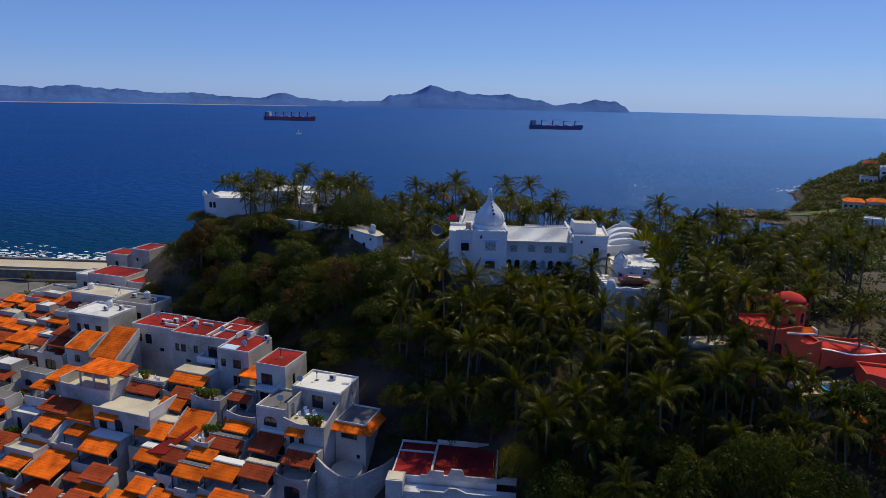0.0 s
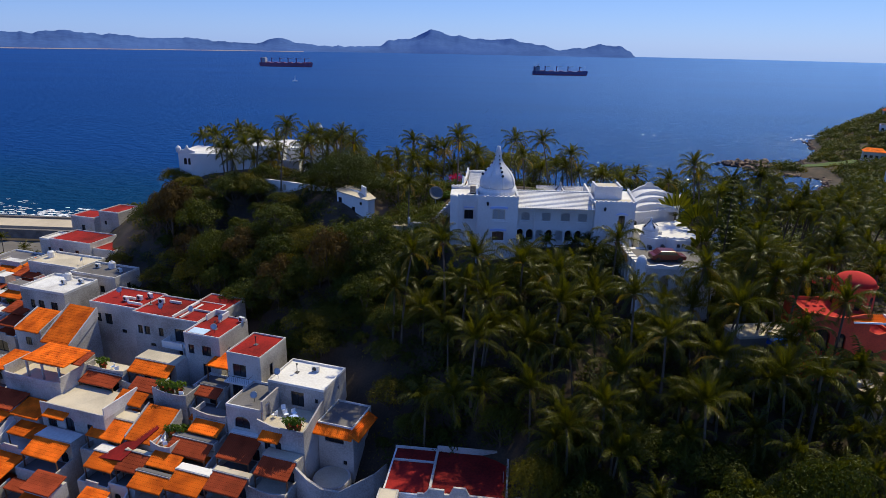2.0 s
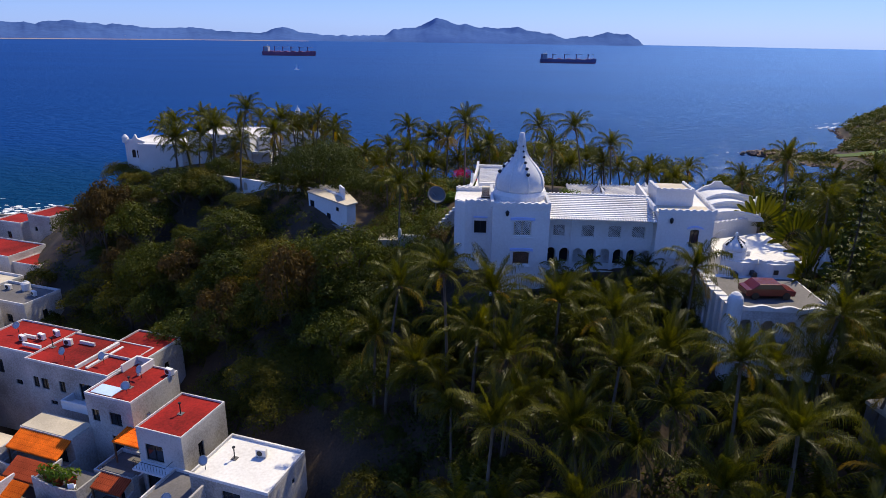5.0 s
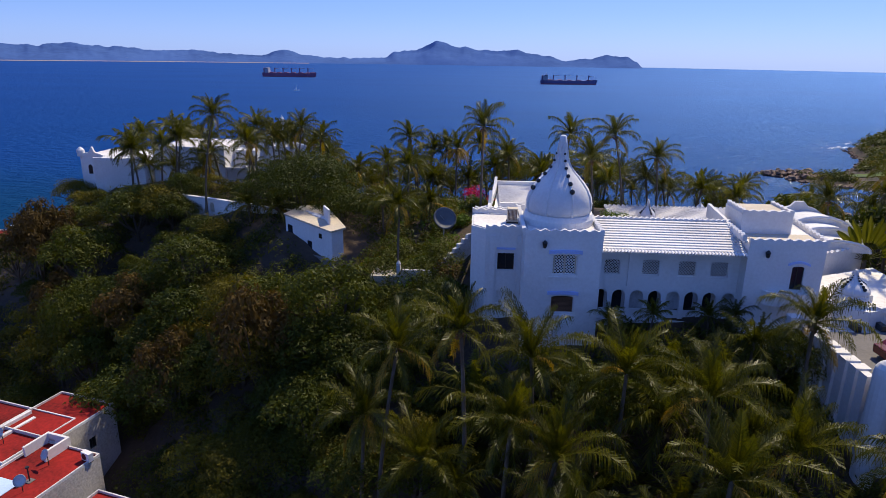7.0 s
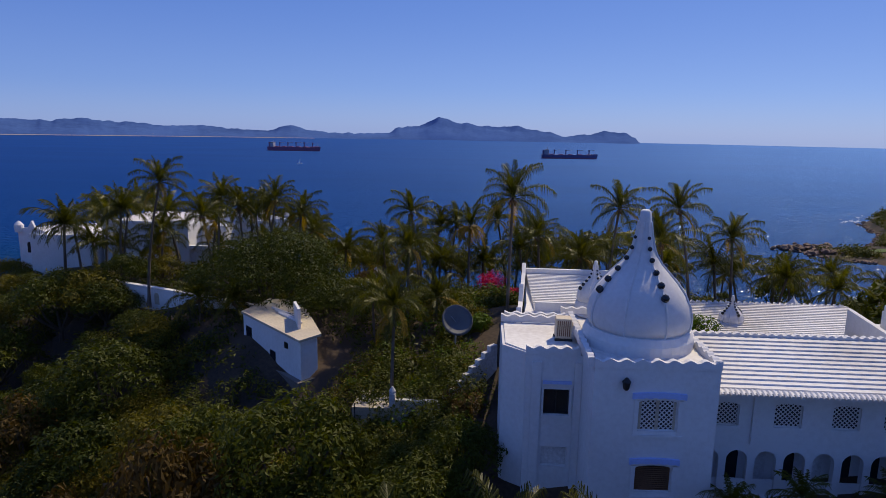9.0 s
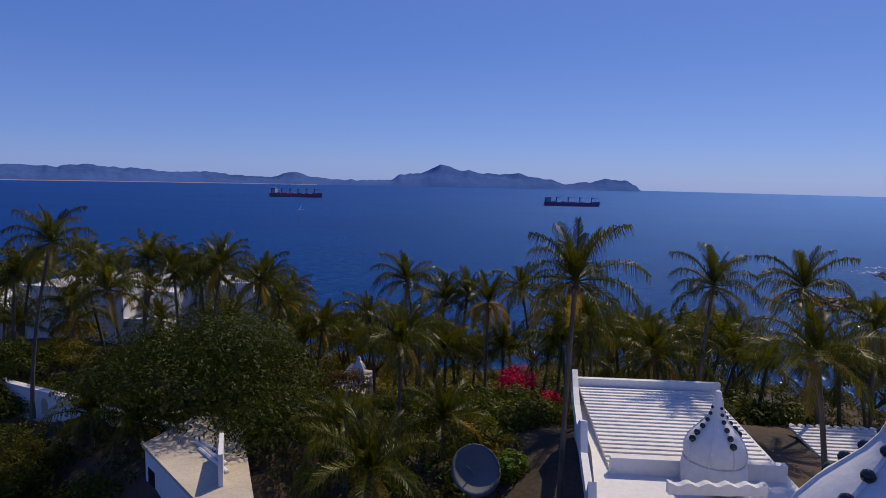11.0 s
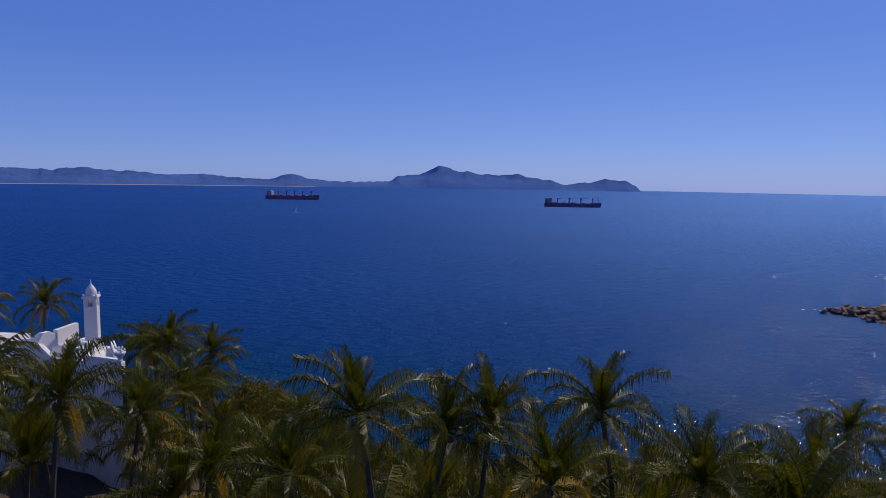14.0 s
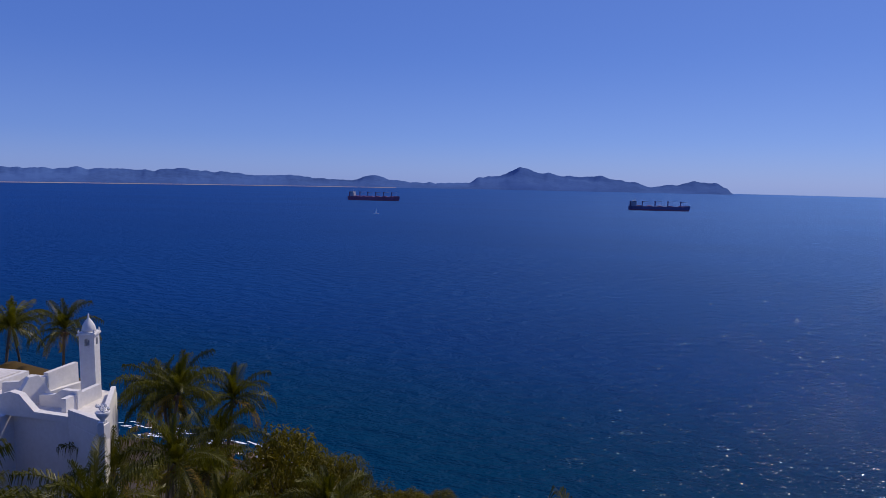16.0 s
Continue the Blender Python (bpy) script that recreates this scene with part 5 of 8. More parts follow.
part("cornice", Build().box(-0.6, -0.6, 3.702, 0.6, 0.6, 3.84).box(-0.54, -0.54, 3.841, 0.54, 0.54, 3.92), STUCCO, mina)
part("dome", Build().lathe([(0.44, 3.921), (0.46, 4.1), (0.4, 4.35), (0.27, 4.6), (0.12, 4.8), (0.06, 4.9), (0.05, 5.1), (0.01, 5.25)], 18), STUCCO, mina, smooth=True)
for x, y in ((-0.5, -0.5), (0.5, -0.5), (0.5, 0.5), (-0.5, 0.5)):
    part("corner_finial", Build().lathe([(0.07, 3.921), (0.08, 4.0), (0.02, 4.14)], 6, pose(x, y, 0)), STUCCO, mina)
thatch = thing("palapa_roof", pose(-47, 165, 42.2), "brown thatched palapa roof by the cliff", "roof")
part("thatch", Build().lathe([(5.5, 0), (5.2, 0.3), (2.8, 1.6), (0.4, 2.9)], 20), LEAF_BROWN, thatch)
part("post", Build().tube([(0, 0, -6), (0, 0, 1)], [0.25, 0.2]), WOOD, thatch)


# ---- hillside village ----
VIL = pose(-22, 90.5, 0, 0, 0, -15)      # u runs along the terraces, v up the hill
vr = random.Random(77)


def roof_top(u, v):
    """Height of the awnings and roofs of the terraces at that place."""
    return 31.0 + 0.037 * u + 0.472 * v


def tiles(b, w, d, z0, z1, pitch=0.22, thick=0.1):
    """A clay tile roof w wide, sloping from z0 at y=0 up to z1 at y=d: a plate with half-round rows running down."""
    n = max(3, int(w / pitch))
    b.add([(0, 0, z0 - thick), (w, 0, z0 - thick), (w, d, z1 - thick), (0, d, z1 - thick), (0, 0, z0), (w, 0, z0), (w, d, z1), (0, d, z1)],
          [(3, 2, 1, 0), (4, 5, 6, 7), (0, 1, 5, 4), (1, 2, 6, 5), (2, 3, 7, 6), (3, 0, 4, 7)])
    p = w / n
    courses = max(2, int(math.hypot(d, z1 - z0) / 0.42))
    for i in range(n):
        xa = i * p
        for c in range(courses):
            ya, yb = d * c / courses, d * (c + 1.12) / courses if c < courses - 1 else d
            za, zb = z0 + (z1 - z0) * ya / d, z0 + (z1 - z0) * yb / d
            lift = 0.022
            b.add([(xa + 0.02, ya, za + lift * 0.4), (xa + p * 0.3, ya, za + 0.075 + lift), (xa + p * 0.7, ya, za + 0.075 + lift), (xa + p - 0.02, ya, za + lift * 0.4),
                   (xa + 0.02, yb, zb), (xa + p * 0.3, yb, zb + 0.06), (xa + p * 0.7, yb, zb + 0.06), (xa + p - 0.02, yb, zb)],
                  [(0, 1, 5, 4), (1, 2, 6, 5), (2, 3, 7, 6), (0, 3, 2, 1)])


def awning(parent, u, v, z, w, d, drop=0.45, material=None, posts=2.3, label="orange clay tile awning"):
    """Tile canopy with its front left corner at (u, v, z) of the parent, on two posts."""
    b = Build()
    tiles(b, w, d, 0, drop)
    a = part("awning", b, material or ORANGE, parent, label)
    a.matrix_basis = pose(u, v, z)
    for x in (0.12, w - 0.12):
        part("post", Build().box(x - 0.06, 0.08, -posts, x + 0.06, 0.2, -0.1), WOOD, a)
    part("beam", Build().box(0.02, 0.06, -0.22, w - 0.02, 0.2, -0.1), WOOD, a)
    return a


def opening_parts(parent, m, ops):
    for x, z, w, h, r, kind in ops:
        window(parent, m @ pose(x, 0, z), w, h, r, kind)


def flat_house(u, v, w, d, top, base, roof, label, ops=(), side_ops=(), parapet=0.45, group="houses of the village", name="white_house"):
    """A white cubic house: walls with openings in front and on the right, parapet, coated flat roof."""
    h = thing(name, VIL @ pose(u, v, 0), label, "house", group)
    H = top - base
    b = Build()
    wall_plate(b, pose(0, 0, base), w, H, [(x, z - base, ow, oh, r) for x, z, ow, oh, r, k in ops], 0.25)
    wall_plate(b, pose(w, 0.25, base, 0, 0, 90), d - 0.25, H, [(x, z - base, ow, oh, r) for x, z, ow, oh, r, k in side_ops], 0.25)
    b.box(0, 0.25, base, w - 0.25, d, top - 0.02)
    part("wall", b, VILLAGE_WHITE, h)
    p = Build()
    t = 0.1 if roof is ROOF_RED else 0.15
    parapet *= 0.5 if roof is ROOF_RED else 0.8
    p.box(0, 0, top, w, t, top + parapet).box(0, d - t, top, w, d, top + parapet).box(0, t, top, t, d - t, top + parapet).box(w - t, t, top, w, d - t, top + parapet)
    part("parapet", p, STUCCO_OLD, h)
    part("roof", Build().box(t, t, top - 0.015, w - t, d - t, top + 0.04), roof, h)
    for x, z, ow, oh, r, kind in ops:
        window(h, pose(x, 0, z), ow, oh, r, kind)
    for x, z, ow, oh, r, kind in side_ops:
        window(h, pose(w, 0.25, 0, 0, 0, 90) @ pose(x, 0, z), ow, oh, r, kind)
    return h


def terrace_house(u, v, w, d, floor, base, label, style):
    """One stepped dwelling: body with windows in front, a terrace on top with side walls, and a room at its back."""
    h = thing("terrace_house", VIL @ pose(u, v, 0), label, "house", "houses of the village")
    H = floor - base
    ops = []
    lvl = floor - 2.45
    if style["front"] == 0:
        ops = [(w * 0.3, lvl, 0.95, 1.9, 0.45, "glass"), (w * 0.72, lvl + 0.5, 1.1, 1.3, 0.3, "glass")]
    elif style["front"] == 1:
        ops = [(w * 0.5, lvl + 0.1, min(2.4, w * 0.5), 1.9, 0.35, "glass")]
    elif style["front"] == 2:
        ops = [(w * 0.25, lvl + 0.55, 0.8, 1.1, 0.3, "glass"), (w * 0.5, lvl + 0.55, 0.8, 1.1, 0.3, "glass"), (w * 0.8, lvl, 0.9, 2.0, 0, "glass")]
    else:
        ops = [(w * 0.35, lvl + 0.3, 1.6, 1.5, 0.5, "glass"), (w * 0.8, lvl + 0.7, 0.6, 0.8, 0, "glass")]
    b = Build()
    wall_plate(b, pose(0, 0, base), w, H, [(x, z - base, ow, oh, r) for x, z, ow, oh, r, k in ops], 0.25)
    b.box(0, 0.25, base, w, d, floor)
    part("wall", b, VILLAGE_WHITE, h)
    opening_parts(h, Matrix(), ops)
    part("terrace_floor", Build().box(0.18, 0.2, floor, w - 0.18, d, floor + 0.04), style["paving"], h)
    p = Build()
    hh = style["rail"]
    k = style["rail_kind"]
    if k == 0:
        p.box(0, 0, floor, w, 0.18, floor + hh)
    elif k == 1:
        n = 10
        top = [(w * i / n, hh + 0.35 * abs(2 * i / n - 1) ** 2) for i in range(n + 1)]
        p.slab([(0, 0), (w, 0)] + top[::-1], 0, 0.18, pose(0, 0, floor))
    else:
        p.slab([(0, 0), (w, 0), (w, hh), (w * 0.7, hh), (w * 0.7, hh + 0.35), (w * 0.3, hh + 0.35), (w * 0.3, hh), (0, hh)], 0, 0.18, pose(0, 0, floor))
    part("front_rail", p, VILLAGE_WHITE, h)
    for x0 in (0.0, w - 0.18):
        rise = style["side"]
        part("side_wall", Build().add([(x, y, z) for x in (x0, x0 + 0.18) for y, z in ((0.18, floor), (d, floor), (d, floor + rise), (d * 0.45, floor + rise * 0.8), (0.18, floor + hh))],
                                      [(0, 1, 2, 3, 4), (9, 8, 7, 6, 5), (0, 5, 6, 1), (1, 6, 7, 2), (2, 7, 8, 3), (3, 8, 9, 4), (4, 9, 5, 0)]), VILLAGE_WHITE if rise < 2 else STUCCO_OLD, h)
    return h


# the large flat-roofed houses along the top
flat_house(-4.8, -5.7, 4.8, 5.9, 31.6, 21, ROOF_RED, "white house with a red flat roof and balcony",
           [(1.7, 28.6, 1.9, 1.7, 0, "glass"), (1.2, 25.4, 1.5, 1.9, 0, "glass"), (3.2, 25.4, 1.2, 1.9, 0, "glass")], [(2.0, 28.2, 0.7, 1.7, 0, "glass")])
flat_house(2.2, -7.6, 7.4, 5.7, 30.0, 21, ROOF_WHITE, "white house with a broad white flat roof",
           [(3.9, 27.45, 1.7, 1.9, 0, "glass"), (6.4, 28.3, 0.4, 0.6, 0, "glass")], [(3.4, 28.4, 0.4, 0.5, 0, "glass")], 0.35)
flat_house(-1.1, -11.4, 4.7, 5.7, 28.25, 19, ROOF_GREY, "white house with a worn grey flat roof and arched window",
           [(2.1, 25.7, 2.0, 1.5, 0.7, "glass")], [], 0.4)
flat_house(9.7, -9.4, 4.4, 5.0, 27.1, 19, ROOF_GREY, "white end house with broken tile edging",
           [(2.0, 24.9, 2.4, 1.4, 0, "glass"), (3.3, 22.2, 0.5, 0.6, 0, "glass")], [(2.4, 25.0, 0.9, 1.0, 0, "glass"), (3.2, 22.6, 0.8, 1.3, 0.4, "glass")], 0.3)
flat_house(-13.5, -2.9, 5.5, 6.3, 31.6, 21, ROOF_RED, "white house with a red flat roof beside the hill",
           [(1.0, 28.8, 0.9, 1.3, 0, "glass"), (3.4, 28.8, 1.4, 1.4, 0, "glass"), (3.2, 25.6, 1.2, 2.0, 0, "glass")], [(1.6, 29.0, 0.5, 0.6, 0, "board")])
flat_house(-18.2, 3.4, 5.8, 5.8, 31.8, 22, ROOF_RED, "white house with a red flat roof against the trees", [], [(3.0, 29.2, 0.7, 1.0, 0, "glass")])
flat_house(-24.5, 0.0, 10.9, 6.4, 31.7, 21, ROOF_RED, "long white house with a red flat roof and projecting balcony",
           [(1.0, 28.6, 0.8, 1.3, 0, "glass"), (2.2, 28.6, 1.0, 1.3, 0, "glass"), (4.6, 28.7, 0.8, 1.3, 0, "glass"), (7.8, 28.4, 1.7, 1.9, 0, "glass"), (8.2, 25.6, 1.8, 1.6, 0, "glass"), (3.0, 26.9, 0.9, 0.5, 0, "glass")], [])
flat_house(-33.5, 1.2, 8.9, 6.0, 31.5, 21, ROOF_RED, "white house with a red flat roof and rooftop vents",
           [(1.4, 28.6, 0.9, 1.4, 0, "glass"), (3.2, 28.4, 1.3, 1.7, 0, "glass"), (5.8, 27.4, 0.9, 0.6, 0, "glass")], [])
flat_house(-50, 3.5, 9.0, 6.5, 30.5, 20, STUCCO_OLD, "white house with a pale patched flat roof",
           [(2.2, 27.4, 0.9, 1.5, 0, "glass"), (4.0, 27.2, 1.2, 1.8, 0, "glass"), (6.6, 27.2, 1.4, 1.8, 0, "glass")], [])
flat_house(-49, 12, 9.5, 5.5, 30.3, 20, ROOF_GREY, "white house with stained flat roof and pipes", [(2, 27.6, 1.0, 1.2, 0, "glass"), (6.5, 27.6, 1.0, 1.2, 0, "glass")], [(2.5, 27.6, 0.8, 1.2, 0, "glass")])
flat_house(-61.5, 14.5, 11.5, 6.0, 29.8, 18, CREAM, "white house with a weathered grey flat roof", [(2, 26.8, 1.0, 1.4, 0, "glass"), (5.0, 26.6, 1.2, 1.6, 0, "glass"), (8.5, 26.8, 1.0, 1.4, 0, "glass")], [])
flat_house(-66.5, 23.5, 10.0, 6.5, 31.0, 19, ROOF_RED, "white house with a broad red roof", [(2.5, 28.2, 1.0, 1.2, 0, "glass"), (6.5, 28.2, 1.0, 1.2, 0, "glass")], [(3, 28.0, 0.6, 0.6, 0, "glass")])
flat_house(-56.5, 24.0, 5.0, 6.0, 30.0, 20, ROOF_RED, "small white house with a dull red roof against the trees", [(2.5, 27.0, 0.9, 1.2, 0, "glass")], [])
flat_house(-70.5, 32.5, 6.0, 5.0, 33.0, 20, ROOF_RED, "white house with stepped red roofs", [(3, 30.2, 0.9, 1.2, 0, "glass")], [])
flat_house(-64.5, 34.0, 5.0, 6.0, 34.2, 20, ROOF_RED, "tall white house at the top of the row", [(1.5, 31.5, 0.6, 0.8, 0, "glass")], [])
flat_house(-84.5, 24.0, 8.0, 6.0, 24.5, 10, ROOF_GREY, "white house with grey roof above the beach", [(2.5, 21.8, 1.0, 1.2, 0, "glass"), (5.5, 21.8, 1.0, 1.2, 0, "glass")], [])
flat_house(-78.5, 31.0, 7.0, 5.0, 27.5, 12, ROOF_WHITE, "white house with a pale flat roof above the beach", [(2.5, 24.8, 1.0, 1.2, 0, "glass")], [])

# rooftop steps, balconies and low walls of the large houses
bal = thing("balcony", VIL @ pose(-18.6, -1.5, 0), "white projecting balcony with a solid front", "balcony")
part("slab", Build().box(0, 0, 24.9, 3.4, 1.48, 25.2), STUCCO, bal)
part("slab", Build().box(0, 0, 28.0, 3.4, 1.48, 28.25), STUCCO, bal)
part("front", Build().box(0, 0, 25.2, 3.4, 0.15, 25.9).box(0, 0, 28.25, 3.4, 0.15, 29.0).box(3.25, 0.15, 25.2, 3.4, 1.48, 28.0).box(0, 0.15, 28.25, 0.15, 1.48, 29.0), STUCCO, bal)
bal = thing("balcony", VIL @ pose(-4.6, -6.9, 0), "narrow white balcony with a dark rail", "balcony")
part("slab", Build().box(0, 0, 28.2, 3.6, 1.18, 28.4), STUCCO, bal)
part("rail", Build().tube([(0.1, 1.1, 29.2), (0.1, 0.1, 29.2), (3.5, 0.1, 29.2), (3.5, 1.1, 29.2)], [0.03] * 4, 5), FRAME, bal)
for i in range(12):
    part("baluster", Build().tube([(0.1 + i * 0.309, 0.1, 28.4), (0.1 + i * 0.309, 0.1, 29.2)], [0.015, 0.015], 4), FRAME, bal)
for u, v, w, z, lab in ((-27.5, 2.2, 2.6, 31.75, "white"), (-22.0, 4.6, 2.0, 31.75, "white"), (-29.5, 4.0, 1.8, 31.55, "white")):
    t = thing("roof_upstand", VIL @ pose(u, v, z), "low white upstand across the red roof", "roof wall")
    part("wall", Build().box(0, 0, 0, w, 0.2, 0.35), STUCCO_OLD, t)
t = thing("roof_divider", VIL @ pose(-17.9, 0.2, 31.72), "long white divider between two red roofs", "roof wall")
part("wall", Build().box(0, 0, 0, 0.25, 5.6, 0.4).box(0.9, 0.4, 0, 1.2, 5.2, 0.22), STUCCO_OLD, t)
t = thing("roof_stair_head", VIL @ pose(-13.2, 1.4, 31.66), "low white stair head on a red roof", "stair head")
part("wall", Build().box(0, 0, 0, 0.2, 2.2, 0.8).box(0.2, 2.0, 0, 2.2, 2.2, 0.8).box(2.0, 0, 0, 2.2, 2.0, 0.8), STUCCO, t)
part("blue_slab", Build().box(0.0, -3.9, 0, 2.6, -2.4, 0.05), mat("pale_blue_coat", (0.45, 0.58, 0.75), 0.7, 0.2), t, "pale blue painted strip")

# sloping orange roofs
for u, v, z, w, d, dr, lab in ((-35.6, -5.6, 28.0, 4.8, 5.4, 3.4, "steep orange tiled roof between white walls"), (-43.5, -3.2, 27.6, 4.6, 4.2, 1.6, "orange tiled roof with white edging"), (-12.9, -14.9, 23.5, 4.5, 4.3, 2.1, "broad orange tiled roof"),
                              (-60.5, 8.5, 24.5, 4.5, 4.0, 1.2, "orange tiled roof among white houses"), (-66.5, 13.5, 25.2, 5.0, 4.4, 1.3, "orange tiled roof among white houses"), (-72.5, 16.0, 23.6, 4.6, 4.4, 1.2, "orange tiled roof among white houses"), (-60.0, 13.0, 26.6, 4.0, 3.6, 1.2, "orange tiled roof among white houses")):
    h = thing("tiled_house", VIL @ pose(u, v, 0), lab, "house", "houses of the village")
    b = Build()
    b.add([(x, y, zz) for x in (0, w) for y, zz in ((0, z - 9), (d, z - 9), (d, z + dr - 0.14), (0, z - 0.14))], [(0, 1, 2, 3), (7, 6, 5, 4), (0, 4, 5, 1), (1, 5, 6, 2), (2, 6, 7, 3), (3, 7, 4, 0)])
    part("wall", b, VILLAGE_WHITE, h)
    for x in (-0.22, w + 0.02):
        b = Build()
        b.add([(xx, y, zz) for xx in (x, x + 0.2) for y, zz in ((0, z - 1.2), (d, z + dr - 1.2), (d, z + dr + 0.22), (0, z + 0.22))], [(0, 1, 2, 3), (7, 6, 5, 4), (0, 4, 5, 1), (1, 5, 6, 2), (2, 6, 7, 3), (3, 7, 4, 0)])
        part("verge", b, VILLAGE_WHITE, h)
    b = Build()
    tiles(b, w, d + 0.3, 0, dr)
    r = part("roof", b, ORANGE, h, "orange clay tiles")
    r.matrix_basis = pose(0, -0.3, z)
    window(h, pose(w * 0.5, -0.01 - 0.16, z - 2.3), 1.0, 1.2, 0, "glass")

# stepped terraces below
COLS = [-64, -58.5, -53, -47.5, -42, -36.6, -31.2, -25.6, -20.4, -15.2, -10.3, -5.6, -1.1, 3.6, 9.2]
ROWS_V = [-6.0, -12.0, -18.0, -24.2, -30.6, -37.5]
PAV = [CREAM, ROOF_GREY, STUCCO_OLD, TERRACOTTA, CREAM]
labels = ["white stepped terrace house with tiled awnings", "white terrace house with arched windows", "white hillside house with a walled roof terrace", "white village house with dark window openings"]
cells = {}
plots = [(r, c, u0, u1, v0, min(v1, -20.5) if u0 > -26 else v1) for r, (v1, v0) in enumerate(zip(ROWS_V, ROWS_V[1:])) for c, (u0, u1) in enumerate(zip(COLS, COLS[1:]))
         if not (r < 2 and u0 > -26 or r == 0 and (u0 > -6 or -37 < u0 < -26) or r == 1 and (-1.2 < u0 < 3 or -26 < u0 < -20) or r >= 4 and u0 > 0)]
SIDE_U = [-92, -86, -80.5, -75, -69.5, -64, -58.5, -53, -47.2]
plots += [(10 + r, c, u0, u1, v0, v0 + 5.4) for r, v0 in enumerate((-5.9, -0.4, 5.1, 10.6, 16.1)) for c, (u0, u1) in enumerate(zip(SIDE_U, SIDE_U[1:]))
          if not (r == 0 and u0 > -65 or u1 > -57 and v0 > 9 or v0 > 15 and u1 > -63)]
for r, c, u0, u1, v0, v1 in plots:
    mid = (v0 + v1) / 2
    um = (u0 + u1) / 2
    floor = (roof_top(um, mid) - 2.75 if r < 10 else 22.0 + 0.27 * (mid - 4) + 0.24 * (um + 62)) + vr.uniform(-0.7, 0.7)
    floor += 0.8 if r == 3 and -26 < u0 < -12 else 0
    jit = vr.uniform(-0.7, 0.9)
    style = dict(front=vr.randrange(4), paving=vr.choice(PAV), rail=vr.uniform(0.5, 0.95), rail_kind=vr.randrange(3), side=vr.choice((0.9, 1.2, 1.9, 2.5)))
    h = terrace_house(u0 + 0.02, v0 + jit, u1 - u0 - 0.04, v1 - v0 - jit - 0.02, floor, floor - 8.5, labels[style["front"]], style)
    cells[r, c] = (h, u0, u1, v0 + jit, v1, floor)
    w, d = u1 - u0 - 0.04, v1 - v0 - jit
    kind = vr.random() * (0.7 if r >= 10 else 1)
    front = d                      # where the awning leans against something
    if kind < 0.72 and d > 4.0:
        # a room at the back of the terrace, with its own windows
        rw = w - 0.04 if vr.random() < 0.5 else w * vr.uniform(0.6, 0.8)
        ru = vr.choice((0.02, w - rw - 0.02))
        rd = d * vr.uniform(0.42, 0.56)
        rh = vr.uniform(2.6, 3.3)
        front = d - rd
        n = 1 if rw < 3.2 else 2
        pick = vr.randrange(3)
        ops = [(rw * (i + 0.5) / n, 0.05 if pick else 0.7, min(1.9, rw / n * 0.58) if pick < 2 else 0.9, 2.0 if pick else 1.2, (0.5, 0, 0.45)[pick]) for i in range(n)]
        b = Build()
        wall_plate(b, pose(ru, front, floor + 0.04), rw, rh - 0.04, ops, 0.2)
        b.box(ru, front + 0.2, floor + 0.04, ru + rw, d - 0.02, floor + rh - 0.02)
        part("upper_room", b, VILLAGE_WHITE, h)
        for x, zz, ow, oh, rr_ in ops:
            window(h, pose(ru + x, front, floor + 0.04 + zz), ow, oh, rr_, "glass")
        if vr.random() < 0.55:
            b = Build()
            tiles(b, rw + 0.3, rd + 0.4, 0, 0.75)
            q = part("roof", b, vr.choice((ORANGE, TERRACOTTA, ORANGE)), h, "clay tile roof")
            q.matrix_basis = pose(ru - 0.15, front - 0.4, floor + rh - 0.02)
        else:
            part("roof", Build().box(ru + 0.12, front + 0.12, floor + rh, ru + rw - 0.12, d - 0.15, floor + rh + 0.05), vr.choice((ROOF_WHITE, ROOF_RED, ROOF_GREY, CREAM, STUCCO_OLD)), h)
            part("parapet", Build().box(ru, front, floor + rh, ru + rw, front + 0.12, floor + rh + 0.4).box(ru, front + 0.12, floor + rh, ru + 0.12, d - 0.15, floor + rh + 0.4).box(ru + rw - 0.12, front + 0.12, floor + rh, ru + rw, d - 0.15, floor + rh + 0.4), VILLAGE_WHITE, h)
    if vr.random() < 0.9:
        aw = w * vr.uniform(0.55, 0.95)
        au = vr.choice((0.05, w - aw - 0.05))
        ad = min(front - 0.3, vr.uniform(1.9, 2.9) if front < d else d * vr.uniform(0.5, 0.8))
        if ad > 1.0:
            awning(h, au, front - ad - 0.02, floor + vr.uniform(1.75, 2.0), aw, ad, 0.22 * ad, vr.choice((ORANGE, ORANGE, ORANGE, TERRACOTTA)), 1.75)
    if vr.random() < 0.5:
        b = Build()
        tiles(b, w * 0.8, 0.85, 0, 0.4)
        q = part("window_canopy", b, vr.choice((ORANGE, TERRACOTTA)), h, "tiled canopy over the windows")
        q.matrix_basis = pose(w * 0.1, -0.86, floor - 0.55)

# the broad canopy over a colonnaded terrace, and the cream terrace below it
h = thing("canopy_house", VIL @ pose(-35.4, -11.8, 0), "white house with a broad orange tile canopy over its terrace", "house", "houses of the village")
part("wall", Build().box(0, 0, 16, 9.6, 5.75, 25.6), VILLAGE_WHITE, h)
part("terrace_floor", Build().box(0.2, 0.2, 25.6, 9.4, 5.6, 25.64), CREAM, h)
part("front_rail", Build().slab([(0, 0), (9.6, 0), (9.6, 0.9), (7, 0.7), (2.5, 0.7), (0, 0.9)], -0.01, 0.18, pose(0, 0, 25.64)), VILLAGE_WHITE, h)
for x in (0.0, 9.42):
    part("side_wall", Build().box(x, 0.19, 25.6, x + 0.18, 5.7, 27.2), VILLAGE_WHITE, h)
b = Build()
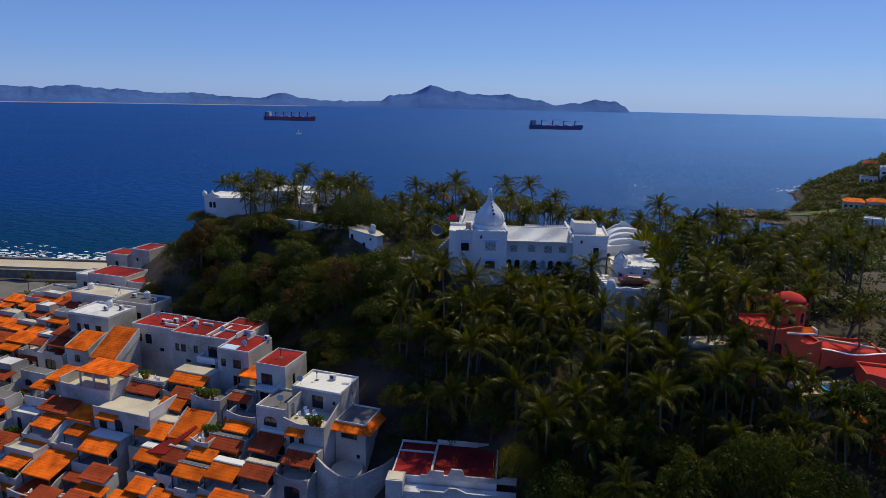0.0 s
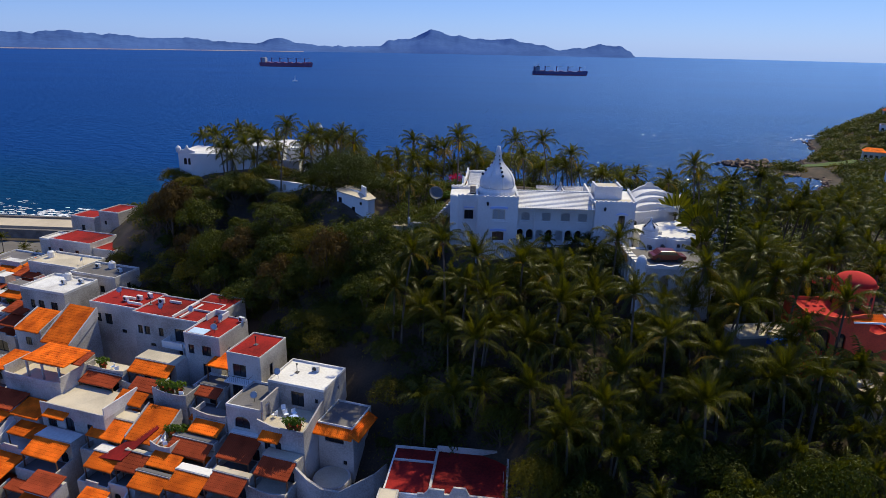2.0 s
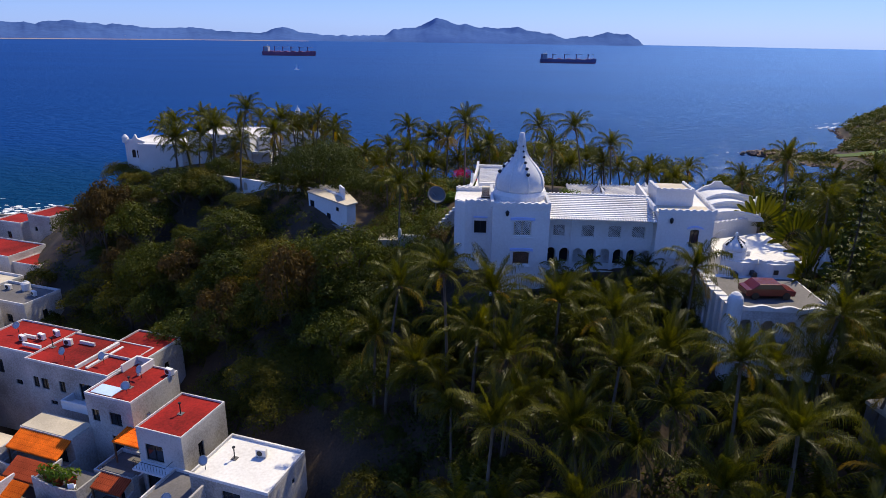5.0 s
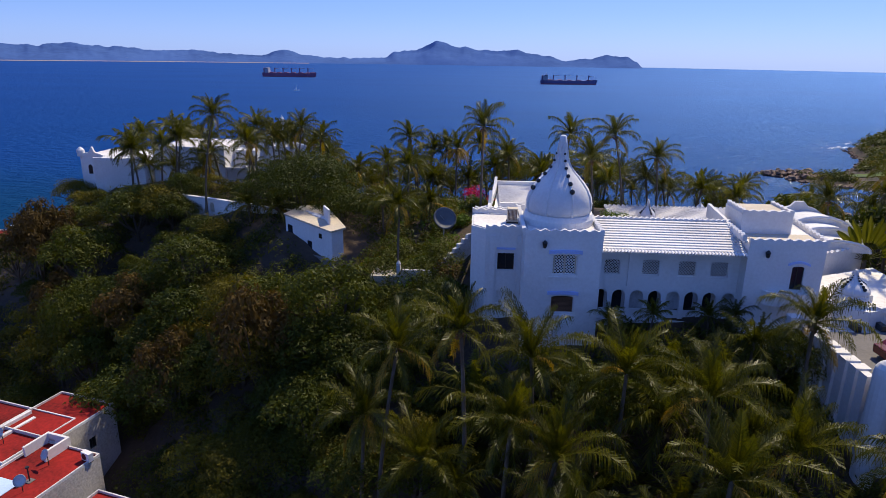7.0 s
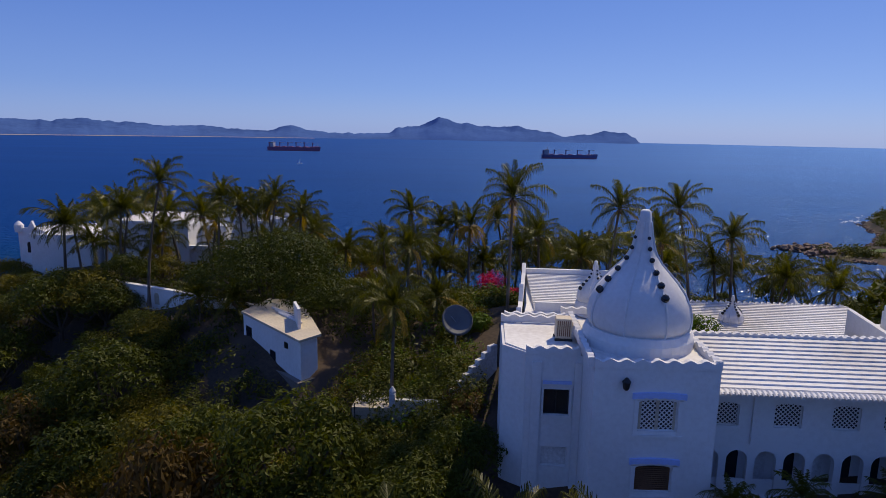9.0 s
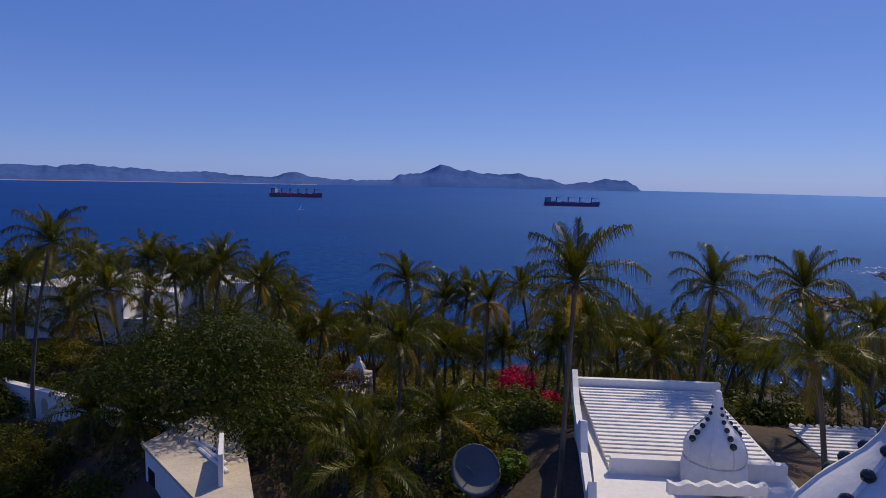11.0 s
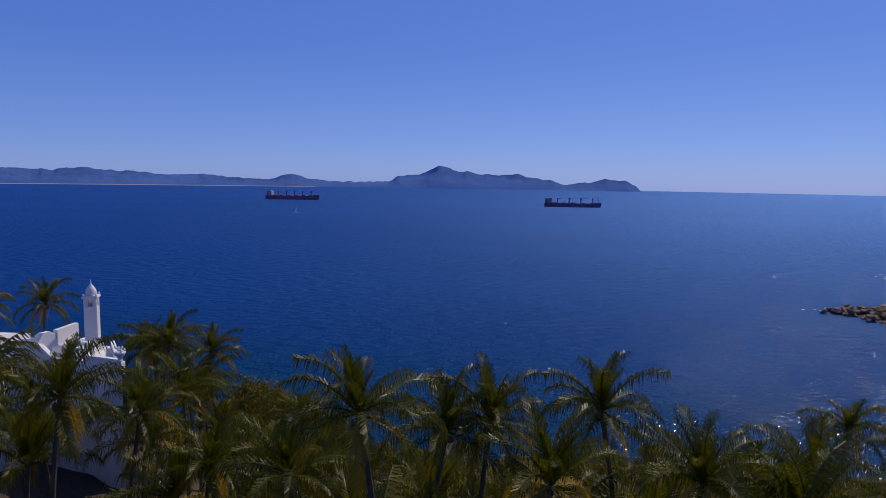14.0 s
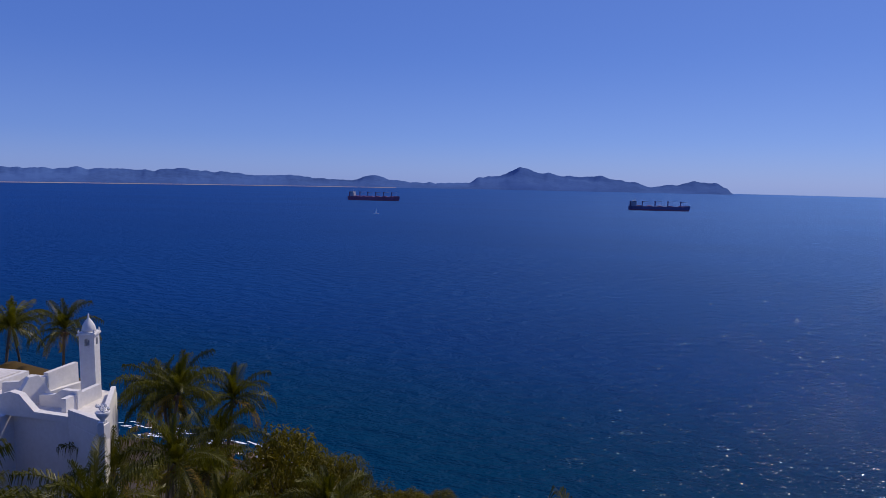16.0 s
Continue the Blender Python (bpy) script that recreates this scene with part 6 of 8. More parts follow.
tiles(b, 7.2, 4.4, 0, 0.3)
part("canopy", b, ORANGE, h, "broad orange tile canopy").matrix_basis = pose(2.4, 0.9, 28.3)
for x in (2.8, 5.4, 8.2):
    part("post", Build().box(x, 1.1, 25.64, x + 0.22, 1.32, 28.3), VILLAGE_WHITE, h)
b = Build()
tiles(b, 1.9, 2.6, 0, 0.6)
part("side_canopy", b, TERRACOTTA, h, "small dark tile canopy").matrix_basis = pose(8.7, 2.4, 28.0)
h = thing("cream_terrace_house", VIL @ pose(-26.2, -14.6, 0), "white house with an open cream roof terrace", "house", "houses of the village")
ops = [(1.6, 22.2, 1.4, 1.9, 0.5, "glass"), (4.4, 22.2, 1.4, 1.9, 0.5, "glass"), (7.6, 22.6, 0.9, 1.2, 0, "glass")]
b = Build()
wall_plate(b, pose(0, 0, 15), 10.0, 9.9, [(x, z - 15, ow, oh, r) for x, z, ow, oh, r, k in ops], 0.25)
b.box(0, 0.25, 15, 10.0, 5.7, 24.88)
part("wall", b, VILLAGE_WHITE, h)
opening_parts(h, Matrix(), ops)
part("terrace_floor", Build().box(0.15, 0.15, 24.9, 9.85, 5.6, 24.94), CREAM, h)
part("front_rail", Build().box(0, 0, 24.9, 10, 0.15, 25.5), VILLAGE_WHITE, h)
part("side_wall", Build().box(9.85, 0.15, 24.9, 10.0, 5.6, 26.4), STUCCO_OLD, h)
b = Build()
tiles(b, 3.4, 1.0, 0, 0.45)
part("window_canopy", b, ORANGE, h, "tiled canopy over the windows").matrix_basis = pose(1.2, -1.0, 24.3)

# the stepped dwellings between the cream terrace and the end house
TAN = mat("tan_tile_paving", (0.50, 0.26, 0.10), 0.85, 0.3, 1.2, 0.2)
# Awnings that lie in shade get the dark terracotta colour instead of orange.
for k, (u0, u1, vf, vb, zf, zb, cover, floor_mat, rail, room) in enumerate((
        (-19.7, -13.4, -7.0, -5.2, 27.0, 27.9, ORANGE, CREAM, 1, 2.6), (-17.6, -13.0, -9.2, -7.5, 26.0, 26.9, TERRACOTTA, ROOF_GREY, 0, 0.3), (-18.3, -14.2, -11.0, -9.3, 25.0, 25.9, ORANGE, ROOF_GREY, 2, 0.2),
        (-18.5, -13.2, -15.5, -13.1, 23.0, 24.2, ORANGE, CREAM, 0, 2.0), (-5.7, -1.6, -12.9, -11.2, 24.8, 25.5, ORANGE, TAN, 0, 0.8), (-15.7, -11.7, -18.8, -17.0, 21.6, 22.4, ORANGE, ROOF_GREY, 2, 1.4),
        (-8.1, -4.1, -17.3, -15.6, 22.6, 23.4, ORANGE, CREAM, 0, 0.2), (-7.0, -1.5, -15.5, -13.7, 23.5, 24.3, TERRACOTTA, ROOF_GREY, 0, 0.8), (-0.3, 4.0, -15.0, -12.1, 24.0, 25.2, TERRACOTTA, ROOF_GREY, 1, 0.7),
        (5.2, 9.4, -15.9, -13.9, 23.8, 24.7, TERRACOTTA, CREAM, 1, 1.4), (-8.0, -4.7, -8.5, -7.1, 26.7, 27.3, TERRACOTTA, ROOF_GREY, 2, 0.6), (-25.0, -19.6, -19.0, -16.8, 21.2, 22.2, ORANGE, ROOF_GREY, 0, 2.0),
        (-11.6, -8.2, -18.4, -16.4, 22.0, 23.0, TERRACOTTA, ROOF_GREY, 0, 0.6), (-8.6, -4.2, -19.8, -18.1, 21.4, 22.2, ORANGE, CREAM, 2, 0.6), (-3.9, 0.4, -19.4, -17.2, 22.0, 22.9, ORANGE, STUCCO_OLD, 1, 1.2),
        (0.6, 5.0, -18.6, -16.6, 22.6, 23.4, TERRACOTTA, CREAM, 2, 0.9), (-25.6, -20.0, -9.4, -7.6, 25.6, 26.3, TERRACOTTA, CREAM, 1, 0.8))):
    w, d, floor = u1 - u0 + 0.3, vb - vf + 0.9 + room, zf - 1.95
    h = terrace_house(u0 - 0.15, vf - 0.9, w, d, floor, floor - 8.5, "white terrace house with an orange tile awning" if cover is ORANGE else "white terrace house with a terracotta awning painted as shaded",
                      dict(front=k % 4, paving=floor_mat, rail=0.62, rail_kind=rail, side=(0.9, 1.6, 1.2)[k % 3]))
    if room > 0.5:
        n = 2 if w > 4.2 else 1
        ops = [(w * (i + 0.5) / n, 0.05, 1.2, 1.6, 0.3 * (k % 2)) for i in range(n)]
        b = Build()
        y0, top = vb - vf + 0.9, zb - floor + 0.12
        wall_plate(b, pose(0.02, y0, floor + 0.04), w - 0.04, top, ops, 0.2)
        b.box(0.02, y0 + 0.2, floor + 0.04, w - 0.02, d, floor + top)
        part("upper_room", b, VILLAGE_WHITE, h)
        part("roof", Build().box(0.12, y0 + 0.1, floor + top + 0.04, w - 0.12, d - 0.05, floor + top + 0.09), (CREAM, ROOF_GREY, ROOF_WHITE)[k % 3], h)
        for x, zz, ow, oh, rr_ in ops:
            window(h, pose(0.02 + x, y0, floor + 0.04 + zz), ow, oh, rr_, "glass")
    awning(h, 0.15, 0.9, zf, u1 - u0, vb - vf, zb - zf, cover, 1.9, "orange clay tile awning" if cover is ORANGE else "dark terracotta tile awning, shade painted in")
    if k % 3 == 1:
        b = Build()
        tiles(b, w * 0.8, 0.7, 0, 0.32)
        part("window_canopy", b, ORANGE, h, "tiled canopy over the windows").matrix_basis = pose(w * 0.1, -0.7, floor - 0.5)
for u0, u1, v0, v1, z, pave, lab in ((-8.7, -5.9, -15.6, -12.0, 23.5, TAN, "white walled roof terrace with tan paving"), (-6.2, -1.4, -11.1, -8.9, 25.7, ROOF_GREY, "white walled yard with grey paving"), (-27.2, -19.9, -7.4, -4.9, 26.3, CREAM, "sunlit white roof terrace with a curved balustrade"), (-13.3, -8.3, -9.6, -6.6, 26.3, ROOF_GREY, "white walled roof terrace with grey paving")):
    h = thing("roof_terrace", VIL @ pose(u0, v0, 0), lab, "terrace")
    w, d = u1 - u0, v1 - v0
    part("body", Build().box(0, 0, z - 8, w, d, z), VILLAGE_WHITE, h)
    part("floor", Build().box(0.16, 0.16, z, w - 0.16, d, z + 0.04), pave, h)
    part("front_rail", Build().slab([(0, 0), (w, 0), (w, 0.75), (w * 0.8, 0.55), (w * 0.45, 0.5), (w * 0.2, 0.7), (0, 1.0)], 0, 0.16, pose(0, 0, z)), VILLAGE_WHITE, h)
    for x in (0.0, w - 0.16):
        part("side_wall", Build().box(x, 0.16, z, x + 0.16, d, z + 0.7), VILLAGE_WHITE, h)

# awnings and tile edging by the large houses
h = flat_house(-9.8, -6.4, 4.6, 3.4, 26.2, 19, ROOF_GREY, "white house with a walled yard under an orange awning", [(2.2, 23.8, 1.8, 1.7, 0, "glass")], [])
awning(h, 0.9, 1.6, 28.7, 3.4, 2.9, 0.5, ORANGE, 2.4)
h = thing("tile_edging", VIL @ pose(9.5, -10.2, 27.2), "broken orange tile edging along a parapet", "roof edge")
b = Build()
tiles(b, 4.9, 1.3, 0, 0.75)
part("front_tiles", b, ORANGE, h).matrix_basis = pose(0, -0.3, -0.75)
b = Build()
tiles(b, 5.2, 1.2, 0, 0.7)
part("side_tiles", b, ORANGE, h).matrix_basis = pose(5.75, -0.2, -0.75, 0, 0, 90)
h = thing("canvas_awning", VIL @ pose(-14.6, -17.6, 0), "red sloping canopy between terraces", "awning")
part("sheet", Build().add([(0, 0, 22.2), (3.4, 0, 22.6), (5.2, 4.4, 24.6), (4.4, 4.8, 24.6), (0, 0, 22.1), (3.4, 0, 22.5), (5.2, 4.4, 24.5), (4.4, 4.8, 24.5)], [(0, 1, 2, 3), (7, 6, 5, 4), (0, 4, 5, 1), (1, 5, 6, 2), (2, 6, 7, 3), (3, 7, 4, 0)]), ROOF_RED, h)
part("post", Build().box(0.1, 0.1, 19.5, 0.2, 0.2, 22.1).box(3.2, 0.1, 19.5, 3.3, 0.2, 22.5), WOOD, h)
h = thing("curved_stair_wall", VIL @ pose(9.6, -14.5, 0), "white curving stair wall below the end house", "wall")
b = Build()
pts = [(0.0, 0.0, 24.6), (1.6, -0.5, 23.9), (3.2, -0.4, 23.0), (4.8, 0.6, 22.2), (6.2, 2.2, 22.6), (7.6, 3.6, 23.0), (8.4, 5.4, 23.4)]
for (xa, ya, za), (xb, yb, zb) in zip(pts, pts[1:]):
    b.add([(xa, ya, 14), (xb, yb, 14), (xb, yb, zb), (xa, ya, za), (xa, ya + 0.3, 14), (xb, yb + 0.3, 14), (xb, yb + 0.3, zb), (xa, ya + 0.3, za)], [(0, 1, 2, 3), (7, 6, 5, 4), (3, 2, 6, 7), (0, 3, 7, 4), (1, 5, 6, 2)])
part("wall", b, VILLAGE_WHITE, h)
h = thing("stair_hall", VIL @ pose(9.8, -12.6, 0), "white rounded stair block below the end house", "house", "houses of the village")
part("wall", Build().lathe([(2.2, 14), (2.2, 21.4), (2.1, 21.7)], 18, pose(2.4, 1.4, 0)), VILLAGE_WHITE, h)
part("landing", Build().lathe([(1.9, 21.2), (1.9, 21.72)], 18, pose(2.4, 1.4, 0)), CREAM, h)
part("window", Build().box(1.9, -0.85, 19.8, 2.4, -0.7, 20.4), GLASS, h)


# ---- things on the roofs ----
def ac_unit(u, v, z, turn=0):
    a = thing("roof_air_conditioner", VIL @ pose(u, v, z, 0, 0, turn), "white boxy air conditioner on a roof", "air conditioner", "air conditioners on the roofs")
    part("casing", Build().box(-0.45, -0.2, 0.08, 0.45, 0.2, 0.75), STUCCO, a, bevel=0.02)
    part("fan_grille", Build().lathe([(0.26, 0), (0.26, 0.02)], 14, pose(-0.1, -0.2, 0.42, 90, 0, 0)), FRAME, a)
    part("feet", Build().box(-0.4, -0.2, 0, -0.32, 0.2, 0.08).box(0.32, -0.2, 0, 0.4, 0.2, 0.08), FRAME, a)


def roof_dish(u, v, z, turn=0):
    a = thing("roof_satellite_dish", VIL @ pose(u, v, z, 0, 0, turn), "small grey satellite dish on a roof", "satellite dish", "satellite dishes on the roofs")
    part("mast", Build().tube([(0, 0, 0), (0, 0, 0.9)], [0.03, 0.03], 5), FRAME, a)
    part("bowl", Build().lathe([(0.03, 0), (0.25, 0.04), (0.42, 0.14), (0.43, 0.15), (0.25, 0.07), (0.03, 0.03)], 14, pose(0, -0.05, 0.95, 60, 0, 0)), GREYMETAL, a, smooth=True)


def tank(u, v, z):
    a = thing("water_tank", VIL @ pose(u, v, z), "white cylindrical water tank on a roof", "water tank")
    part("body", Build().lathe([(0.55, 0), (0.58, 0.05), (0.58, 1.0), (0.4, 1.2), (0.2, 1.25)], 16), STUCCO, a, smooth=False)
    part("lid", Build().lathe([(0.22, 1.25), (0.2, 1.34)], 12), GREYMETAL, a)


def vent(u, v, z):
    a = thing("vent_pipe", VIL @ pose(u, v, z), "thin dark vent pipe on a red roof", "vent pipe")
    part("pipe", Build().tube([(0, 0, 0), (0, 0, 1.1)], [0.05, 0.05], 6), FRAME, a)
    part("cap", Build().lathe([(0.14, 1.1), (0.12, 1.2)], 8), FRAME, a)
    part("base", Build().box(-0.25, -0.25, 0, 0.25, 0.25, 0.05), ROOF_GREY, a)


for u, v, z in ((-27.0, 4.2, 31.55), (-28.6, 3.2, 31.55), (-26.2, 5.4, 31.55), (-22.8, 3.9, 31.75), (6.4, -3.6, 30.05), (-45.0, 7.2, 30.55), (-46.5, 15.5, 30.35), (-42.7, 8.4, 30.55), (-41.3, 15.0, 30.35), (-8.3, 2.6, 31.65)):
    ac_unit(u, v, z, vr.uniform(-20, 20))
for u, v, z in ((-16.0, 2.0, 31.75), (-20.6, 1.4, 31.75), (-10.5, 1.2, 31.65), (-9.6, -1.6, 31.65), (3.0, -6.6, 30.05), (-31, 4.6, 31.55), (-51.5, 17, 29.85), (1.6, -9.6, 28.3)):
    roof_dish(u, v, z, vr.uniform(-40, 40))
for u, v, z in ((-45.9, 8.9, 30.55), (-44.1, 16.2, 30.35), (-60.0, 18.0, 29.85)):
    tank(u, v, z)
for u, v, z in ((-2.6, -2.6, 31.65), (-10.2, -0.6, 31.65), (4.4, -4.6, 30.05), (-24, 3.0, 31.75)):
    vent(u, v, z)


def chair(m):
    a = thing("patio_chair", m, "white plastic patio chair on a terrace", "chair", "patio chairs")
    part("seat", Build().box(-0.25, -0.25, 0.4, 0.25, 0.25, 0.45), FOAM, a)
    part("backrest", Build().box(-0.25, 0.2, 0.45, 0.25, 0.26, 0.9), FOAM, a)
    for x in (-0.22, 0.18):
        for y in (-0.23, 0.2):
            part("leg", Build().box(x, y, 0, x + 0.04, y + 0.04, 0.4), FOAM, a)
    return a


first = chair(VIL @ pose(5.0, -8.9, 27.2, 0, 0, 40))
spots = [(-7.9, -14.4, 23.54), (-7.2, -14.9, 23.54), (-22.6, -6.4, 26.34), (-21.6, -6.8, 26.34), (-9.4, -9.0, 26.34), (5.8, -9.7, 27.2), (6.6, -9.2, 27.2), (4.6, -10.2, 27.2)]
for (r, c), (h, u0, u1, v0, v1, floor) in cells.items():
    if (r * 7 + c * 3) % 4 == 0:
        spots += [(u0 + vr.uniform(1, u1 - u0 - 1), v0 + vr.uniform(0.8, 1.6), floor + 0.04) for _ in range(2)]
for u, v, z in spots:
    copy_thing(first, VIL @ pose(u, v, z, 0, 0, vr.uniform(0, 360)))
h = thing("roof_terrace", VIL @ pose(3.7, -12.4, 0), "sunlit white roof terrace with a curved side wall", "terrace")
part("body", Build().box(0, 0.0, 18, 5.9, 4.75, 27.15), VILLAGE_WHITE, h)
part("floor", Build().box(0.15, 0.15, 27.15, 5.75, 4.7, 27.19), CREAM, h)
part("front_rail", Build().slab([(0, 0), (5.9, 0), (5.9, 0.5), (4.6, 0.35), (2, 0.35), (0, 0.9)], -0.01, 0.18, pose(0, 0, 27.19)), VILLAGE_WHITE, h)
part("side_wall", Build().slab([(0, 0), (4.7, 0), (4.7, 1.9), (3.2, 1.3), (0.8, 0.6), (0, 0.5)], 0, 0.2, pose(5.9, 0, 27.19, 0, 0, 90)), VILLAGE_WHITE, h)
b = Build()
wall_plate(b, pose(0, 1.0, 27.19, 0, 0, 90) @ pose(0, -0.2, 0), 3.4, 2.6, [(1.0, 0, 1.0, 2.0, 0.5)], 0.2)
part("arch_wall", b, VILLAGE_WHITE, h)
b = Build()
tiles(b, 2.6, 1.1, 0, 0.55)
part("window_canopy", b, ORANGE, h, "orange tile canopy over two windows").matrix_basis = pose(0.6, -1.1, 26.3)
window(h, pose(1.2, -0.17, 24.5), 0.7, 1.2, 0.2, "glass")
window(h, pose(2.6, -0.17, 24.5), 0.7, 1.2, 0.2, "glass")
tbl = thing("patio_table", VIL @ pose(7.2, -10.4, 27.19), "blue and white patio table on the terrace", "table")
part("top", Build().lathe([(0.55, 0.7), (0.55, 0.74)], 14), STUCCO_BLUE, tbl)
part("leg", Build().tube([(0, 0, 0), (0, 0, 0.7)], [0.05, 0.05], 6), FRAME, tbl)

# planters
plant_mesh = crown_mesh("leaves", [(0, 0, 0.55, 0.5), (0.25, 0.1, 0.75, 0.35), (-0.2, -0.1, 0.8, 0.35)], 150, 0.16, LEAF_BRIGHT, 5)
pot_mesh = Build().lathe([(0.22, 0), (0.32, 0.4), (0.34, 0.45), (0.3, 0.45)], 12).mesh("pot", TERRACOTTA)


def planter(m):
    a = thing("potted_plant", m, "leafy green potted plant on a terrace", "plant", "potted plants on the terraces")
    part("pot", pot_mesh, None, a)
    part("leaves", plant_mesh, None, a)


for u, v, z in ((8.4, -11.6, 27.2), (7.6, -11.8, 27.2), (-12.4, -8.6, 26.34), (-11.2, -8.8, 26.34), (-10.2, -8.4, 26.34), (-6.6, -12.6, 23.54), (-7.8, -13.0, 23.54), (-24.0, -6.6, 26.34)):
    planter(VIL @ pose(u, v, z) @ Matrix.Scale(1.5, 4))
for (r, c), (h, u0, u1, v0, v1, floor) in cells.items():
    if (r * 5 + c) % 3 == 0:
        for _ in range(2):
            planter(VIL @ pose(u0 + vr.uniform(0.5, u1 - u0 - 0.5), v0 + vr.uniform(0.5, 1.2), floor + 0.04) @ Matrix.Scale(vr.uniform(0.8, 1.5), 4))

# ---- red-roofed house below the palms ----
h = thing("red_roof_house", pose(0, 71.5, 0, 0, 0, -4), "white house with a faded red roof and stepped parapet", "house", "houses of the village")
part("wall", Build().box(-6.2, -2.4, 12, 6.3, 5.0, 25.8), STUCCO_OLD, h)
part("roof", Build().box(-6.0, -2.2, 25.8, 6.1, 4.8, 25.86), ROOF_RED, h)
b = Build()
b.slab([(-2.6, 0), (8.6, 0), (8.6, 0.9), (7.2, 0.9), (6.6, 0.6), (2.6, 0.6), (2.2, 1.4), (1.0, 1.4), (0.6, 0.5), (0.1, 0.5), (0.1, 1.0), (-1.4, 1.0), (-1.9, 0.35), (-2.6, 0.35)], -2.62, -2.4, pose(0, 0, 25.8))
b.box(-6.2, 4.8, 25.8, -1.6, 5.0, 26.1).box(-1.55, 4.8, 25.8, 5.0, 5.0, 26.5).box(6.1, -2.2, 25.8, 6.3, 5.0, 26.3)
part("parapet", b, VILLAGE_WHITE, h)
part("roof_divider", Build().box(-1.6, -2.2, 25.86, -1.35, 4.8, 26.15).box(-6.0, 2.6, 25.86, -1.6, 2.85, 26.0), VILLAGE_WHITE, h)
part("stair_turret", Build().box(-6.4, -4.6, 12, -4.4, -2.62, 26.4), VILLAGE_WHITE, h)
part("turret_top", Build().box(-6.2, -4.4, 26.4, -4.6, -2.8, 26.45), CREAM, h)
part("front_ledge", Build().box(-4.39, -4.2, 12, 8.6, -2.63, 24.9), STUCCO_OLD, h)
part("ledge_parapet", Build().slab([(-2.4, 0), (8.6, 0), (8.6, 0.5), (3, 0.5), (1.8, 1.0), (1.0, 1.0), (0.4, 0.4), (-2.4, 0.4)], -4.4, -4.2, pose(0, 0, 24.9)), VILLAGE_WHITE, h)
b = Build()
for i in range(5):
    b.tube([(5.8, 0.5 + 0.25 * i, 25.86), (5.8, 0.5 + 0.25 * i, 26.6)], [0.02, 0.02], 4)
part("pipe_stub", b, GREYMETAL, h)


# ---- salmon-pink villa ----
def pink_block(name, x, y, w, d, top, base, label, ops=(), roof=None, turn=0, curve=True):
    h = thing(name, pose(x, y, 0, 0, 0, turn), label, "villa", "wings of the pink villa")
    b = Build()
    wall_plate(b, pose(0, 0, base), w, top - base, [(a, z - base, ow, oh, r) for a, z, ow, oh, r in ops], 0.3)
    b.box(0, 0.3, base, w, d, top - 0.01)
    part("wall", b, PINK, h)
    part("roof", Build().box(0.2, 0.3, top, w - 0.2, d - 0.2, top + 0.05), PINK_ROOF, h)
    p = Build()
    n = 14
    line = [(w * i / n, 0.35 + (0.25 * math.cos(6.28 * i / n) if curve else 0)) for i in range(n + 1)]
    p.slab([(0, 0), (w, 0)] + line[::-1], 0, 0.22, pose(0, 0, top))
    p.box(0, d - 0.22, top, w, d, top + 0.4).box(0, 0.22, top, 0.22, d - 0.22, top + 0.4).box(w - 0.22, 0.22, top, w, d - 0.22, top + 0.4)
    part("parapet", p, PINK, h)
    for a, z, ow, oh, r in ops:
        part("window", Build().slab(arch_outline(ow, oh, r), 0.24, 0.27, pose(a, 0, z)), GLASS, h)
    return h


pink_block("pink_villa", 38.3, 81.7, 6.7, 5.4, 41.2, 30, "salmon-pink villa wing with tall arches and a flat roof", [(1.7, 37.2, 2.0, 2.7, 1.0), (3.9, 37.2, 1.1, 2.2, 0.55), (5.6, 35.0, 1.1, 1.8, 0.5)], turn=1)
pink_block("pink_villa", 48.3, 82.5, 8.0, 6.0, 37.9, 30, "salmon-pink villa wing with an arcade and curved parapet", [(1.2, 34.3, 1.2, 2.0, 0.6), (2.9, 34.3, 1.2, 2.0, 0.6), (5.2, 34.2, 2.3, 2.6, 1.1)], turn=-6)
pink_block("pink_villa", 50.6, 76.4, 6.0, 4.6, 37.4, 28, "salmon-pink villa wing beside the pool", [(1.6, 34.4, 1.5, 1.5, 0.1)], turn=-14)
pink_block("pink_villa", 45.1, 82.6, 3.15, 3.6, 39.0, 30, "salmon-pink connecting wing with an orange tiled ledge", [(1.2, 35.2, 0.9, 1.9, 0.45)], turn=2)
ledge = thing("villa_tile_ledge", pose(42.9, 81.3, 41.05), "orange clay tile ledge with white edging on the pink villa", "roof edge")
b = Build()
tiles(b, 3.6, 1.3, 0, 0.4)
part("tiles", b, ORANGE, ledge)
part("edging", Build().box(-0.06, -0.12, -0.12, 3.7, -0.01, 0.06).box(3.61, 0, -0.1, 3.75, 1.3, 0.55), FOAM, ledge)
edge = thing("villa_white_coping", pose(48.3, 82.5, 38.2, 0, 0, -6), "white coping line along the curved pink parapet", "coping")
b = Build()
for i in range(14):
    xa, xb = 8.0 * i / 14, 8.0 * (i + 1) / 14
    za, zb = (0.05 + 0.25 * math.cos(6.28 * i / 14), 0.05 + 0.25 * math.cos(6.28 * (i + 1) / 14))
    b.add([(xa, -0.05, za), (xb, -0.05, zb), (xb, 0.28, zb), (xa, 0.28, za), (xa, -0.05, za + 0.09), (xb, -0.05, zb + 0.09), (xb, 0.28, zb + 0.09), (xa, 0.28, za + 0.09)], [(3, 2, 1, 0), (4, 5, 6, 7), (0, 1, 5, 4), (2, 3, 7, 6)])
part("strip", b, FOAM, edge)
